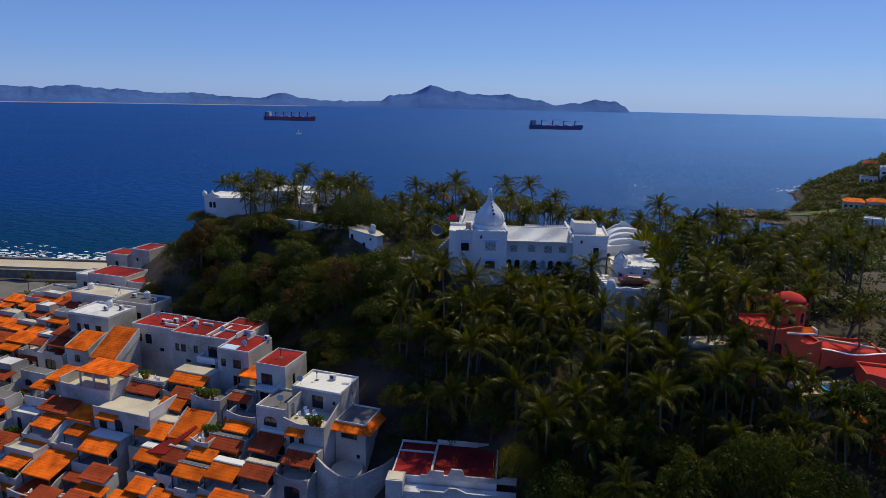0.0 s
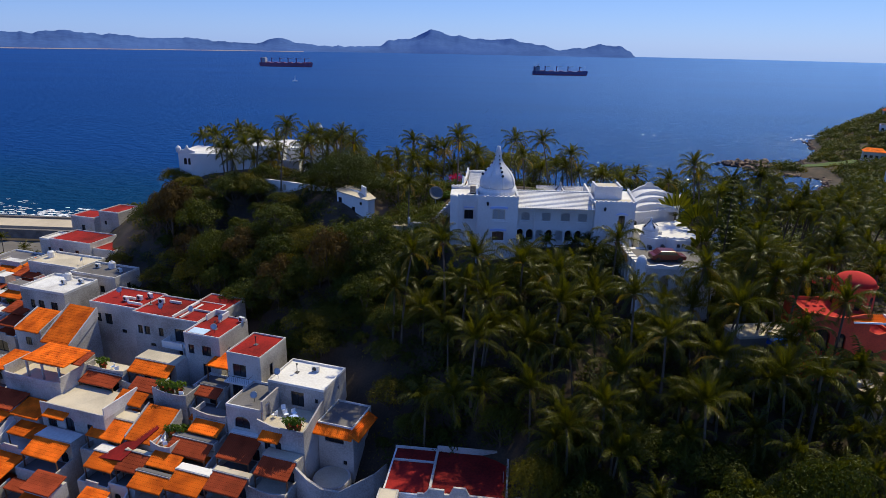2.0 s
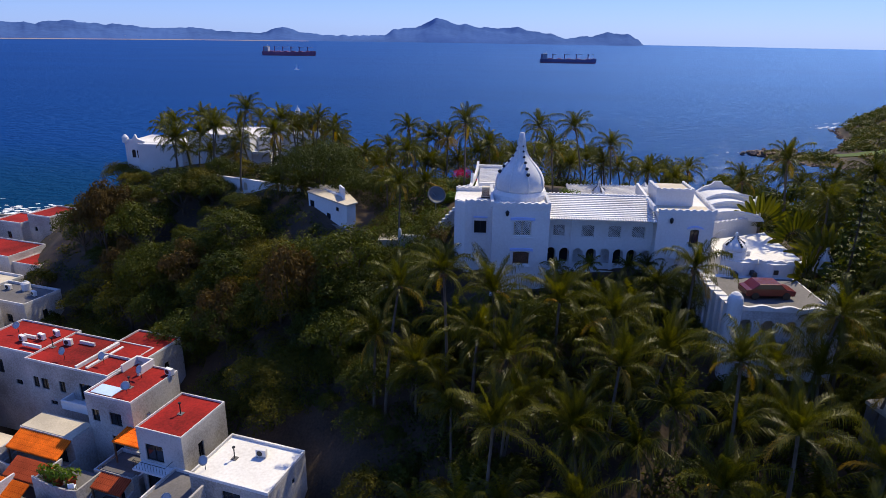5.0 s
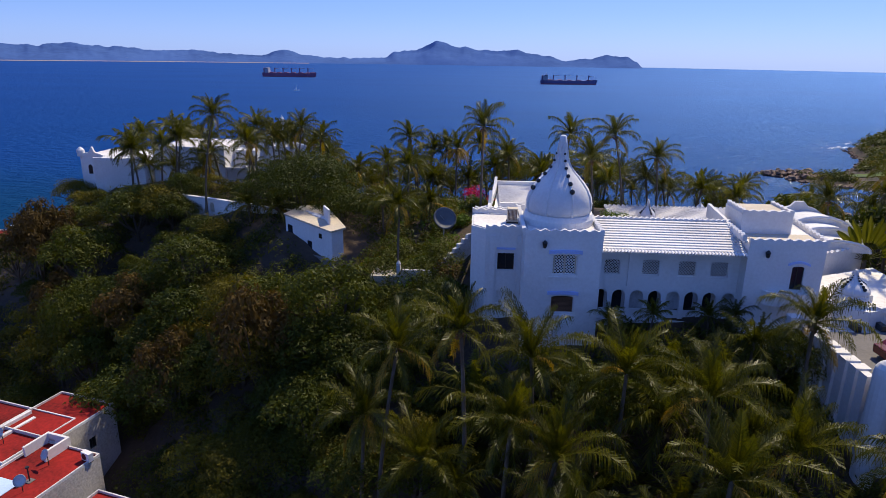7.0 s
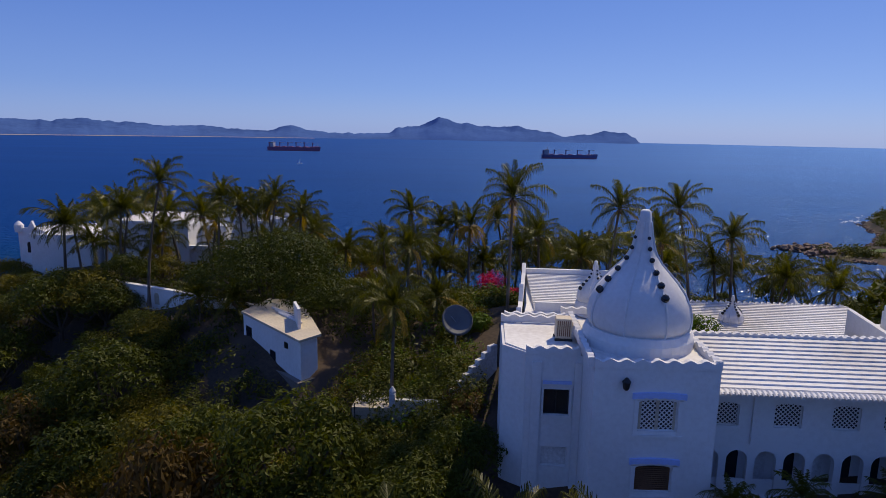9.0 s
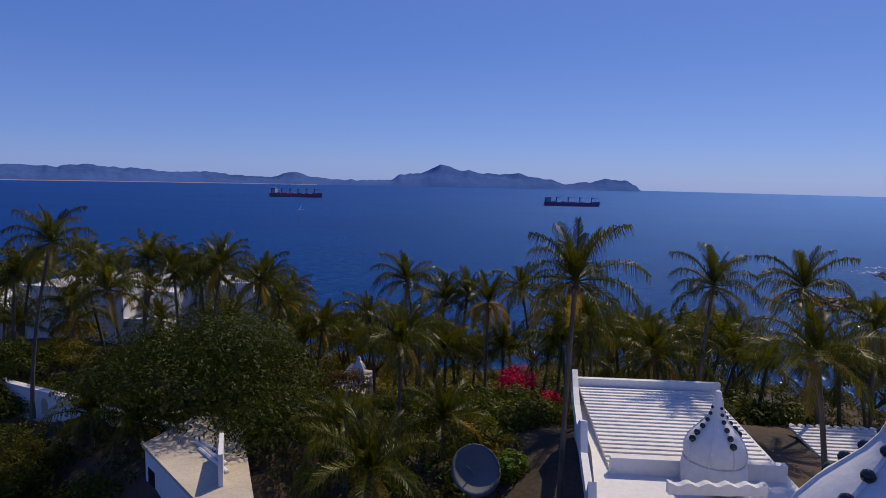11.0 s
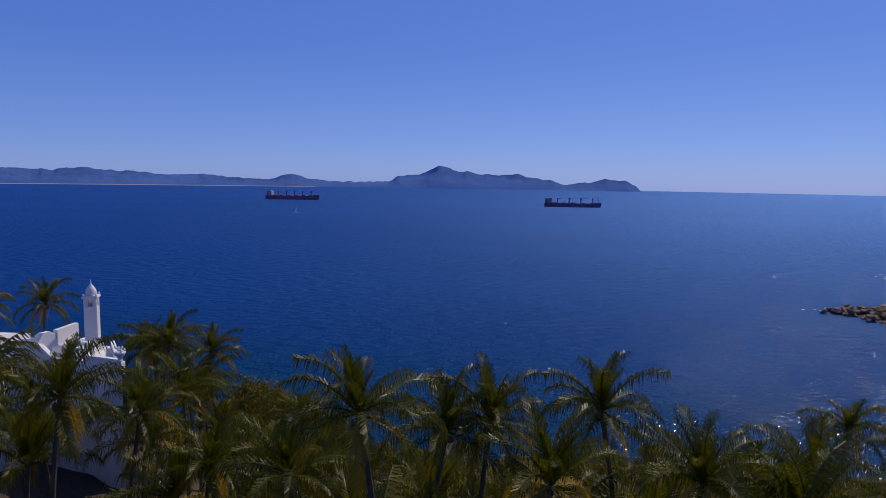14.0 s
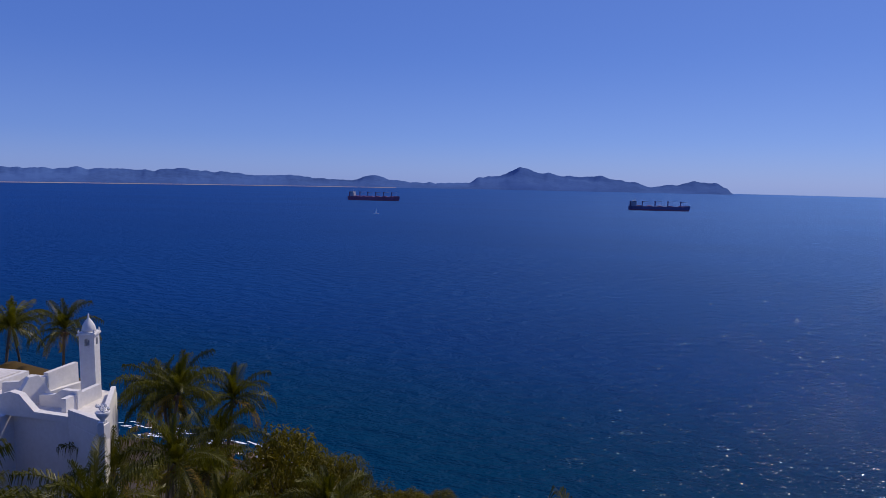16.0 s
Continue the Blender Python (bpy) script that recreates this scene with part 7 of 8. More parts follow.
tw = thing("pink_tower", pose(44.9, 85.9, 0, 0, 0, 12), "octagonal salmon-pink tower with a low domed crimson roof", "tower", "wings of the pink villa")
part("wall", Build().lathe([(2.2, 32), (2.15, 43.6), (2.26, 43.7), (2.26, 43.95)], 8), PINK, tw)
part("dome", Build().lathe([(2.15, 43.96), (1.9, 44.4), (1.3, 44.85), (0.6, 45.1), (0.1, 45.18)], 16), PINK_ROOF, tw, smooth=True)
for k in range(8):
    a = 45 * k + 22.5
    part("window", Build().slab(arch_outline(0.7, 1.5, 0.35), -0.02, 0.02, pose(0, 0, 0, 0, 0, a) @ pose(0, -1.98, 41.3)), GLASS, tw)
for i in range(3):
    part("crown_piece", Build().lathe([(0.22, 0), (0.25, 0.2), (0.05, 0.45)], 6, pose(-2.2 - i * 0.9, 1.4, 43.9 - i * 0.2)), PINK, tw)
pl = thing("villa_pool", pose(47.0, 77.2, 35.3, 0, 0, 8), "deep blue villa pool with a pale stone deck", "pool")
part("deck", Build().box(-4.6, -1.6, -3, -0.4, 2.6, 0).box(-0.39, -2.6, -3, 3.6, -1.3, 0).box(-0.39, 1.9, -3, 3.6, 2.6, 0), CREAM, pl)
part("basin_rim", Build().box(-0.6, -1.3, -0.02, -0.3, 2.0, 0.06), POOL_CYAN, pl, "turquoise tiled pool edge")
part("water", Build().box(-0.3, -1.3, -0.4, 3.6, 1.9, -0.08), POOL, pl)
tbl = thing("garden_table", pose(45.4, 79.2, 35.3, 0, 0, 15), "dark wooden garden table and benches by the pool", "table")
part("top", Build().box(-0.9, -0.4, 0.7, 0.9, 0.4, 0.76), WOOD, tbl)
for y in (-0.75, 0.55):
    part("bench", Build().box(-0.9, y, 0.4, 0.9, y + 0.25, 0.46), WOOD, tbl)
for x in (-0.8, 0.7):
    part("trestle", Build().box(x, -0.7, 0, x + 0.1, 0.7, 0.08).box(x, -0.06, 0.08, x + 0.1, 0.06, 0.7), WOOD, tbl)
for i in range(3):
    s = thing("sun_lounger", pose(43.4 + 0.8 * i, 77.2 + 0.2 * i, 35.3, 0, 0, 30), "cream sun lounger on the pool deck", "lounger", "sun loungers")
    part("mattress", Build().box(-0.3, -0.9, 0.25, 0.3, 0.5, 0.35).add([(-0.3, 0.5, 0.25), (0.3, 0.5, 0.25), (0.3, 0.95, 0.65), (-0.3, 0.95, 0.65), (-0.3, 0.5, 0.35), (0.3, 0.5, 0.35), (0.3, 0.92, 0.74), (-0.3, 0.92, 0.74)], [(0, 3, 2, 1), (4, 5, 6, 7), (0, 1, 5, 4), (2, 3, 7, 6), (1, 2, 6, 5), (3, 0, 4, 7)]), CREAM, s)
    for x in (-0.25, 0.2):
        for y in (-0.8, 0.4):
            part("leg", Build().box(x, y, 0, x + 0.05, y + 0.05, 0.25), WOOD, s)
ptio = thing("villa_patio", pose(35.6, 82.6, 0, 0, 0, 12), "pale paved patio with a small blue pool", "patio")
part("paving", Build().box(-4.6, -0.6, 38.6, 2.6, 2.6, 38.9).box(1.0, -1.6, 38.6, 2.6, -0.61, 38.9), CREAM, ptio)
part("retaining_wall", Build().box(-4.5, -0.5, 30, 2.5, 2.5, 38.6).box(1.1, -1.5, 30, 2.5, -0.51, 38.6).box(-1.5, -1.6, 30, 1.0, -0.51, 38.0), STONE, ptio)
part("water", Build().box(-1.4, -1.5, 38.0, 0.98, -0.62, 38.6), POOL, ptio)
rmp = thing("orange_ramp_wall", pose(45.8, 73.6, 0, 0, 0, -56), "long orange-topped ramp wall down the slope", "wall")
part("wall", Build().add([(0, 0, 28), (7, 0, 26), (7, 0, 32.4), (0, 0, 35.6), (0, 0.8, 28), (7, 0.8, 26), (7, 0.8, 32.4), (0, 0.8, 35.6)], [(0, 1, 2, 3), (7, 6, 5, 4), (3, 2, 6, 7), (0, 3, 7, 4), (1, 5, 6, 2)]), PINK, rmp)
part("coping", Build().add([(0, -0.1, 35.6), (7, -0.1, 32.4), (7, 0.9, 32.4), (0, 0.9, 35.6), (0, -0.1, 35.75), (7, -0.1, 32.55), (7, 0.9, 32.55), (0, 0.9, 35.75)], [(3, 2, 1, 0), (4, 5, 6, 7), (0, 1, 5, 4), (1, 2, 6, 5), (2, 3, 7, 6), (3, 0, 4, 7)]), ORANGE, rmp)
walk_w = thing("garden_path_wall", pose(50, 88, 0, 0, 0, -28), "pale path wall behind the villa", "wall")
part("wall", Build().box(0, 0, 32, 16, 0.4, 38.2), CREAM, walk_w)

# ---- houses on the far headland ----
for x, y, w, d, hgt, mt, roof in ((230, 401, 11, 8, 6.5, CREAM, ORANGE), (242, 397, 10, 8, 6, STUCCO_OLD, ORANGE), (253, 394, 14, 9, 6.5, CREAM, TERRACOTTA), (205, 336, 8, 7, 8.5, STUCCO_OLD, ROOF_WHITE), (213, 331, 12, 8, 6.5, STUCCO, ROOF_WHITE), (204.5, 333.5, 5, 3, 5.0, STUCCO, CREAM),
                                  (267, 451, 10, 8, 6, STUCCO_OLD, CREAM), (278, 448, 14, 9, 8.5, STUCCO, ROOF_WHITE), (285, 481, 14, 8, 4.5, CREAM, TERRACOTTA), (300, 440, 16, 9, 7, STUCCO, ORANGE), (240, 352, 14, 9, 6, STUCCO, ORANGE)):
    z = gh(x, y)
    h = thing("headland_house", pose(x, y, z, 0, 0, -24), "pale villa with a flat or tiled roof on the headland" if roof is not ORANGE else "pale villa with an orange tiled roof on the headland", "house", "villas on the headland")
    b = Build()
    ops = [(w * (i + 0.5) / 4, hgt * 0.45, w * 0.14, 1.6, 0.0) for i in range(4)]
    wall_plate(b, pose(0, 0, -4), w, hgt + 4, [(a, zz + 4, ow, oh, r) for a, zz, ow, oh, r in ops], 0.4)
    b.box(0, 0.4, -4, w, d, hgt)
    part("wall", b, mt, h)
    if roof in (ORANGE, TERRACOTTA):
        part("roof", Build().add([(-0.5, -0.5, hgt), (w + 0.5, -0.5, hgt), (w + 0.5, d + 0.5, hgt), (-0.5, d + 0.5, hgt), (1.5, d / 2, hgt + 2), (w - 1.5, d / 2, hgt + 2)], [(0, 1, 5, 4), (1, 2, 5), (2, 3, 4, 5), (3, 0, 4), (3, 2, 1, 0)]), roof, h)
    else:
        part("roof", Build().box(0.3, 0.5, hgt, w - 0.3, d - 0.3, hgt + 0.1).box(0, 0, hgt, w, 0.3, hgt + 0.7).box(0, d - 0.3, hgt, w, d, hgt + 0.7), roof, h)
    for a, zz, ow, oh, r in ops:
        part("window", Build().box(a - ow / 2, 0.3, zz, a + ow / 2, 0.35, zz + oh), GLASS, h)
lawn = thing("headland_lawn", pose(0, 0, 0), "patch of bright lawn on the headland", "lawn", kind="structure")
part("grass", grid_mesh("grass", np.linspace(196, 232, 14), np.linspace(398, 414, 10), lambda X, Y: ground_height(X, Y) + 0.5, LEAF_BRIGHT), None, lawn)


# ---- parked cars by the beach ----
def car(x, y, turn, paint, label, z=None):
    c = thing("parked_car", pose(x, y, gh(x, y) + 0.3 if z is None else z, 0, 0, turn), label, "car", "cars in the car park")
    part("body", Build().slab([(-2.1, 0.3), (2.1, 0.3), (2.15, 0.75), (1.3, 0.9), (0.75, 1.4), (-1.1, 1.42), (-1.7, 0.95), (-2.15, 0.85)], -0.85, 0.85), paint, c, bevel=0.06)
    part("glass", Build().slab([(1.1, 0.95), (0.7, 1.33), (-1.05, 1.35), (-1.5, 0.97)], -0.86, 0.86), GLASS, c)
    for wx in (-1.35, 1.35):
        for wy in (-0.82, 0.82):
            part("wheel", Build().lathe([(0.31, -0.1), (0.33, -0.06), (0.33, 0.06), (0.31, 0.1)], 12, pose(wx, wy, 0.33, 90, 0, 0)), FRAME, c)


car(-146, 191, 20, STUCCO, "white car parked beside the beach road")
car(-153, 192, 15, STUCCO, "white car parked beside the beach road")
car(-139, 186, 25, GREYMETAL, "silver car parked beside the beach road")
car(-160, 196, 10, ROOF_GREY, "dark car parked beside the beach road")
car(26.2, 93.4, 4, mat("dark_red_car_paint", (0.10, 0.010, 0.012), 0.25, 0.1, 1.0, 0.0), "dark red car parked on the hotel terrace", 43.26)


# ---- planting ----
def clear(x, y):
    """True where the hillside is free of buildings and paving."""
    u, v = (x + 22) * 0.966 - (y - 90.5) * 0.259, (x + 22) * 0.259 + (y - 90.5) * 0.966
    if -48 < u < 14.5 and -40 < v < 1 or -46 < u < -7 and 1 <= v < 10.5 or -95 < u < -46 and -8 < v < 11 or -95 < u < -39 and 11 <= v < 18.5 or -84 < u < -51 and 18.5 <= v < 31 or -77 < u < -58 and 31 <= v < 41:
        return False
    if -3 < x < 33 and 96.5 < y < 124 or 21.5 < x < 32 and 88.5 < y < 97 or -22 < x < -11 and 108 < y < 121 or -63 < x < -26 and 143 < y < 160:
        return False
    if 37.5 < x < 58 and 73 < y < 90 and x + 0.9 * (y - 73) > 44 or -8 < x < 9.8 and 63 < y < 77:
        return False
    if -19 < x < -10 and 131 < y < 144:
        return False
    return True


PALMS = {"near": [palm("near", h, s, 24, 2, ln) for h, s, ln in ((9, 21, 0.12), (12, 22, 0.16), (7, 23, 0.08), (10, 24, 0.05))] + [palm("near", 9, 25, 25, 13, 0.1)],
         "young": [palm("near", h, s, 20, 1, ln, "young") for h, s, ln in ((7, 26, 0.08), (8.5, 27, 0.12), (6, 28, 0.05))],
         "far": [palm("far", h, s, 20, 0, ln) for h, s, ln in ((9, 31, 0.12), (11, 32, 0.16), (7, 33, 0.08))]}
used = set()


def plant_palm(x, y, top, lod="near", pick=None, turn=None, crown=1.0):
    """Sets a palm whose crown centre stands at (x, y, top), rooted in the ground below."""
    src = PALMS[lod][prng.randrange(min(4, len(PALMS[lod]))) if pick is None else pick]
    turn = prng.uniform(0, 360) if turn is None else turn
    tip = PALM_TIP[src.name]
    s = 1.0 * crown
    m = pose(0, 0, 0, 0, 0, turn) @ Matrix.Scale(s, 4)
    off = m @ tip
    m = Matrix.Translation((x - off.x, y - off.y, top - off.z)) @ m
    if src.name in used:
        return copy_thing(src, m)
    used.add(src.name)
    src.matrix_basis = m
    return src


for x, y, z in ((-1.7, 89.6, 46.0), (19.9, 93.5, 45.6), (-5.6, 91.6, 43.7), (19.1, 80.2, 43.8), (28.1, 85.6, 45.2), (33.9, 86.0, 47.0), (37.2, 82.4, 45.8), (40.4, 79.3, 44.1), (34.8, 83.4, 45.2), (-7.7, 91.2, 39.2)):
    plant_palm(x, y, z, "near")
for x, y, z in ((2.5, 90.6, 43.9), (8.1, 90.4, 43.2), (3.7, 85.9, 40.2), (1.3, 87.4, 41.2), (12.3, 88.5, 42.8), (12.0, 83.7, 41.1), (-3.9, 89.7, 36.8), (21.7, 76.4, 40.8), (30.1, 79.8, 43.0), (24.5, 71.0, 36.4), (32.5, 73.5, 38.5),
                (15.2, 71.9, 35.2), (8.5, 76.7, 34.0), (2.6, 79.9, 37.9), (4.4, 83.8, 37.3), (11.6, 70.7, 33.4), (16.6, 69.8, 31.0), (24.3, 83.4, 37.0), (24.6, 86.6, 39.6), (27.0, 84.6, 40.6), (29.6, 87.4, 42.2), (31.4, 83.0, 41.0), (16.2, 86.4, 41.0), (8.4, 81.0, 37.4), (17.5, 76.0, 36.6), (27.5, 76.2, 38.6)):
    plant_palm(x, y, z, "young")
for x, y, z, p in ((-30.9, 126.6, 54.6, 1), (-0.7, 112.6, 55.4, 1), (8.5, 124.5, 53.5, 1), (13.1, 124.1, 53.6, 1), (18.3, 126.4, 51.0, 0), (9.2, 114.8, 52.4, 0), (32.2, 136.8, 46.0, 2), (33.1, 119.0, 48.3, 0), (33.4, 109.4, 52.8, 1), (2.2, 126.0, 50.8, 0), (-27.2, 126.4, 51.8, 0),
                   (-26.9, 134.1, 51.7, 0), (-24.5, 135.6, 51.4, 0), (-22.5, 132.3, 52.7, 0), (-21.3, 136.9, 50.9, 0), (-9.7, 134.9, 51.5, 0), (-7.0, 138.6, 49.5, 0), (-5.3, 139.2, 49.8, 1), (-17.1, 153.8, 43.4, 0), (-3.7, 132.3, 50.6, 4), (-1.0, 139.3, 50.3, 1), (5.8, 125.4, 49.2, 0), (2.2, 137.0, 48.6, 0),
                   (-13.0, 138.0, 47.8, 0), (-23.5, 146.5, 45.0, 2), (-17.5, 141.0, 46.4, 0), (-28.0, 144.5, 46.2, 0), (-33.0, 143.5, 45.8, 0), (-7.9, 110.5, 48.6, 0), (-8.4, 122.3, 50.2, 0), (-10.5, 117.5, 47.2, 0), (-6.0, 121.5, 46.4, 2),
                   (18.6, 157.1, 43.0, 0), (14.7, 161.5, 38.6, 2), (23.5, 158, 41.0, 0), (8.0, 148, 41.6, 0), (14.0, 143, 44.0, 2), (27.0, 150, 42.5, 0), (-27.6, 157.2, 47.4, 0), (-26.0, 160.4, 46.0, 2), (-28.4, 152.6, 44.6, 0), (-24.2, 154.4, 44.2, 2), (-21.6, 151.6, 43.6, 2), (-22.1, 143.7, 47.8, 1), (-23.5, 150.8, 46.4, 0), (-25.3, 157.4, 44.4, 0), (-29.6, 158.6, 46.6, 3), (-29.7, 159.3, 46.0, 0), (-42.6, 165.5, 48.2, 1), (-26.0, 122.4, 45.4, 2), (-22.4, 121.2, 45.6, 2), (-38.0, 139.0, 46.6, 0), (-40.5, 136.0, 46.8, 0), (-35.5, 135.5, 48.8, 0), (-31.0, 138.2, 49.6, 0)):
    plant_palm(x, y, z - 0.35, "near", p, crown=0.86)
for x, y, z in ((41.2, 76.0, 38.6), (36.2, 88.5, 42.2), (40.6, 89.6, 43.4), (44.4, 90.6, 44.6), (49.5, 89.5, 43.6), (37.6, 77.0, 37.4), (41.0, 73.4, 35.6), (43.6, 75.4, 36.6), (54.5, 86.5, 42.6), (38.6, 70.5, 34.0), (47.0, 68.5, 33.5),
                (46.6, 94.0, 45.2), (51.5, 93.0, 44.8), (39.0, 93.5, 44.6), (35.2, 90.4, 43.4), (-57.0, 159.2, 47.9), (-52.5, 160.6, 49.0), (-49.3, 158.5, 48.6), (-62, 168, 46.5), (-66, 172, 45.5), (-58, 176, 45.0), (-53, 171, 46.2), (-49.0, 141.0, 47.8), (-46.5, 140.5, 46.0),
                (44.2, 111.8, 50.6), (40.5, 113.0, 49.5), (47.0, 113.5, 49.0), (37.5, 106.0, 46.5), (42, 104, 46), (50, 107, 46.5), (36.5, 97.5, 43.5), (41, 95, 43.8), (46.0, 97, 44), (53, 98, 44.5), (58, 104, 45.5),
                (34.0, 92.0, 42.0), (38.0, 89.5, 42.5), (36.0, 80.0, 39.0), (40.5, 76.5, 38.0), (35.0, 73.5, 36.0), (44, 71, 36.5), (30.0, 64, 31.0), (38, 66, 33), (64, 92, 43), (70, 100, 44), (62, 84, 42), (68, 112, 46), (58, 116, 46.5), (76, 106, 45)):
    plant_palm(x, y, z, "far")
for x, y, h in ((-128, 176, 6), (-133, 181, 5.5), (-124, 184, 6), (-140, 170, 5), (-150, 205, 5.5), (-118, 168, 6.5), (-158, 182, 5), (-112, 176, 6), (-165, 200, 5), (-121, 192, 5.5), (-136, 196, 5)):
    plant_palm(x, y, gh(x, y) + h, "far", 2, crown=0.85)
spots = []
for x0, x1, y0, y1, n, lo, hi in ((-4, 34, 71, 86, 28, 3.5, 6.5), (6, 40, 56, 71, 8, 5, 7.5), (-3, 21, 86, 95, 14, 2.0, 4.0), (30, 60, 58, 118, 34, 6.5, 10), (48, 110, 85, 165, 34, 7, 10), (-14, 30, 126, 140, 16, 3.5, 5.5), (-50, -26, 132, 144, 8, 7, 9)):
    k = 0
    while k < n:
        x, y = prng.uniform(x0, x1), prng.uniform(y0, y1)
        k += 0.2
        if clear(x, y) and not (20 < x < 34 and 79 < y < 96) and all((x - a) ** 2 + (y - c) ** 2 > 5.0 for a, c in spots):
            spots.append((x, y))
            k += 0.8
            plant_palm(x, y, gh(x, y) + prng.uniform(lo, hi), "far", crown=prng.uniform(0.85, 1.15))

for x, y, rise in ((-13.5, 141.5, 4.6), (-10.5, 138.6, 4.4), (-7.8, 142.6, 4.8), (-4.6, 141.0, 4.2), (-1.6, 144.2, 4.6), (1.4, 140.6, 4.4), (4.6, 143.4, 4.6), (7.6, 140.2, 4.2), (10.6, 145.4, 4.6), (-16.6, 146.0, 4.4), (-19.4, 141.6, 4.2), (-6.2, 136.0, 4.0), (3.0, 134.6, 4.2), (-25.6, 140.6, 4.4), (13.4, 138.0, 4.4), (18.6, 146.6, 4.6), (20.6, 152.0, 4.8)):
    plant_palm(x, y, gh(x, y) + rise, "young", crown=0.9)
TREES = [broadleaf("broadleaf_tree", 41, 3.2, 5.4, 5000, 0.125, LEAF, "dense dark green broadleaf tree on the slope"),
         broadleaf("broadleaf_tree", 42, 2.7, 4.6, 4000, 0.12, LEAF, "dark green bushy tree on the slope", clumps=20),
         broadleaf("dry_tree", 43, 2.7, 4.2, 3800, 0.12, LEAF_OLIVE, "olive green half-dry tree on the slope", clumps=22),
         broadleaf("dry_tree", 44, 2.3, 3.6, 2400, 0.12, LEAF_BROWN, "brown half-bare dry tree on the slope", clumps=18),
         broadleaf("broadleaf_tree", 45, 3.0, 5.0, 900, 0.30, LEAF, "dark green tree on the distant slope"),
         broadleaf("dry_tree", 46, 2.8, 4.4, 800, 0.28, LEAF_OLIVE, "olive green tree on the distant slope"),
         broadleaf("broadleaf_tree", 47, 4.6, 6.4, 11000, 0.125, LEAF, "large dark green tree with a lumpy spreading crown on the slope", clumps=40),
         broadleaf("dry_tree", 48, 4.4, 5.6, 10000, 0.12, LEAF_OLIVE, "large olive green tree with a lumpy spreading crown on the slope", clumps=38)]


def stand_tree(kind, x, y, top, spread):
    """A large tree whose crown, spread metres in radius, reaches up to the height top."""
    src = TREES[kind]
    s = spread / (4.6 if kind == 6 else 4.4 if kind == 7 else 3.2 if kind == 0 else 2.7)
    base = gh(x, y) - 0.3
    tall = CROWN_TOP[src.name] * s
    z = max(base - 1.0, top - tall) if top - base < tall else base
    m = Matrix.Translation((x, y, z)) @ pose(0, 0, 0, 0, 0, prng.uniform(0, 360)) @ Matrix.Diagonal((s, s, s * max(0.55, min(1.7, (top - z) / tall)), 1))
    if src.name in used:
        return copy_thing(src, m)
    used.add(src.name)
    src.matrix_basis = m
    return src


def plant_tree(kind, x, y, s=1.0, sz=1.0, drop=0.3):
    src = TREES[kind]
    if x < -10 and 98 < y < 160:      # keeps the ridge wall and the far hotel in sight over the crowns
        limit = 46.0 if -40 < x < -12 and 126 < y < 143 else 40.5 + 0.24 * (146 - y) if x < -40 else 42.3 + 0.27 * (126 - y)
        room = (limit - gh(x, y) + drop) / (4.6 * s * sz)
        if room < 0.25:
            return None
        if room < 1:
            s, sz = s * max(0.55, room), sz * min(1, room / max(0.55, room))
    m = Matrix.Translation((x, y, gh(x, y) - drop)) @ pose(0, 0, 0, 0, 0, prng.uniform(0, 360)) @ Matrix.Diagonal((s, s, s * sz, 1))
    if src.name in used:
        return copy_thing(src, m)
    used.add(src.name)
    src.matrix_basis = m
    return src


def fill(x0, x1, y0, y1, n, kinds, smin, smax):
    placed = []
    for k in range(n * 6):
        if len(placed) >= n:
            break
        x, y = prng.uniform(x0, x1), prng.uniform(y0, y1)
        if not clear(x, y) or any((x - a) ** 2 + (y - c) ** 2 < 5.5 for a, c in placed):
            continue
        placed.append((x, y))
        plant_tree(prng.choice(kinds), x, y, prng.uniform(smin, smax), prng.uniform(0.8, 1.15))


for kind, x, y, top, spread in ((7, -17.6, 102.6, 40.0, 4.6), (0, -22.6, 104.0, 38.6, 3.4), (6, -26.6, 103.4, 36.6, 4.2), (7, -12.6, 103.2, 38.6, 2.6), (7, -16.7, 96.0, 34.2, 3.8), (2, -21.5, 96.5, 33.2, 3.0), (6, -34.4, 116.0, 40.2, 5.4), (6, -40.5, 113.0, 38.8, 4.4),
                                (7, -26.0, 113.6, 40.0, 3.4), (7, -62.0, 147.5, 42.2, 3.6), (2, -57.5, 144.5, 41.5, 2.8), (3, -46.0, 117.5, 38.2, 3.4), (3, -52.0, 124.0, 38.0, 3.6), (2, -54.5, 129.0, 38.8, 3.4), (6, -36.0, 129.5, 44.4, 4.6), (6, -42.5, 134.0, 43.8, 4.2), (0, -29.5, 121.0, 41.6, 3.2),
                                (0, -31.0, 109.0, 36.8, 3.4), (6, -12.0, 95.5, 35.8, 3.4), (0, -8.0, 98.6, 38.4, 2.8), (7, -6.2, 103.5, 40.2, 2.8), (6, 32.7, 63.6, 36.6, 5.0), (6, 38.5, 60.5, 35.0, 4.6), (0, 26.5, 64.0, 32.6, 3.8), (0, 12.5, 65.0, 30.2, 3.4), (6, 19.0, 62.5, 30.0, 4.2), (7, 8.6, 69.2, 30.6, 3.0), (0, 5.6, 76.6, 31.6, 2.8)):
    stand_tree(kind, x, y, top, spread)
for kind, x, y, top, spread in ((7, -20.2, 160.5, 42.8, 3.2), (7, -16.2, 159.0, 41.2, 2.8), (2, -24.0, 163.5, 42.6, 2.8), (2, -12.4, 157.5, 39.8, 2.2)):
    stand_tree(kind, x, y, top, spread)
fill(-62, -12, 98, 143, 80, (0, 1, 0, 2, 1, 0, 2, 3, 0, 1, 1), 0.8, 1.4)
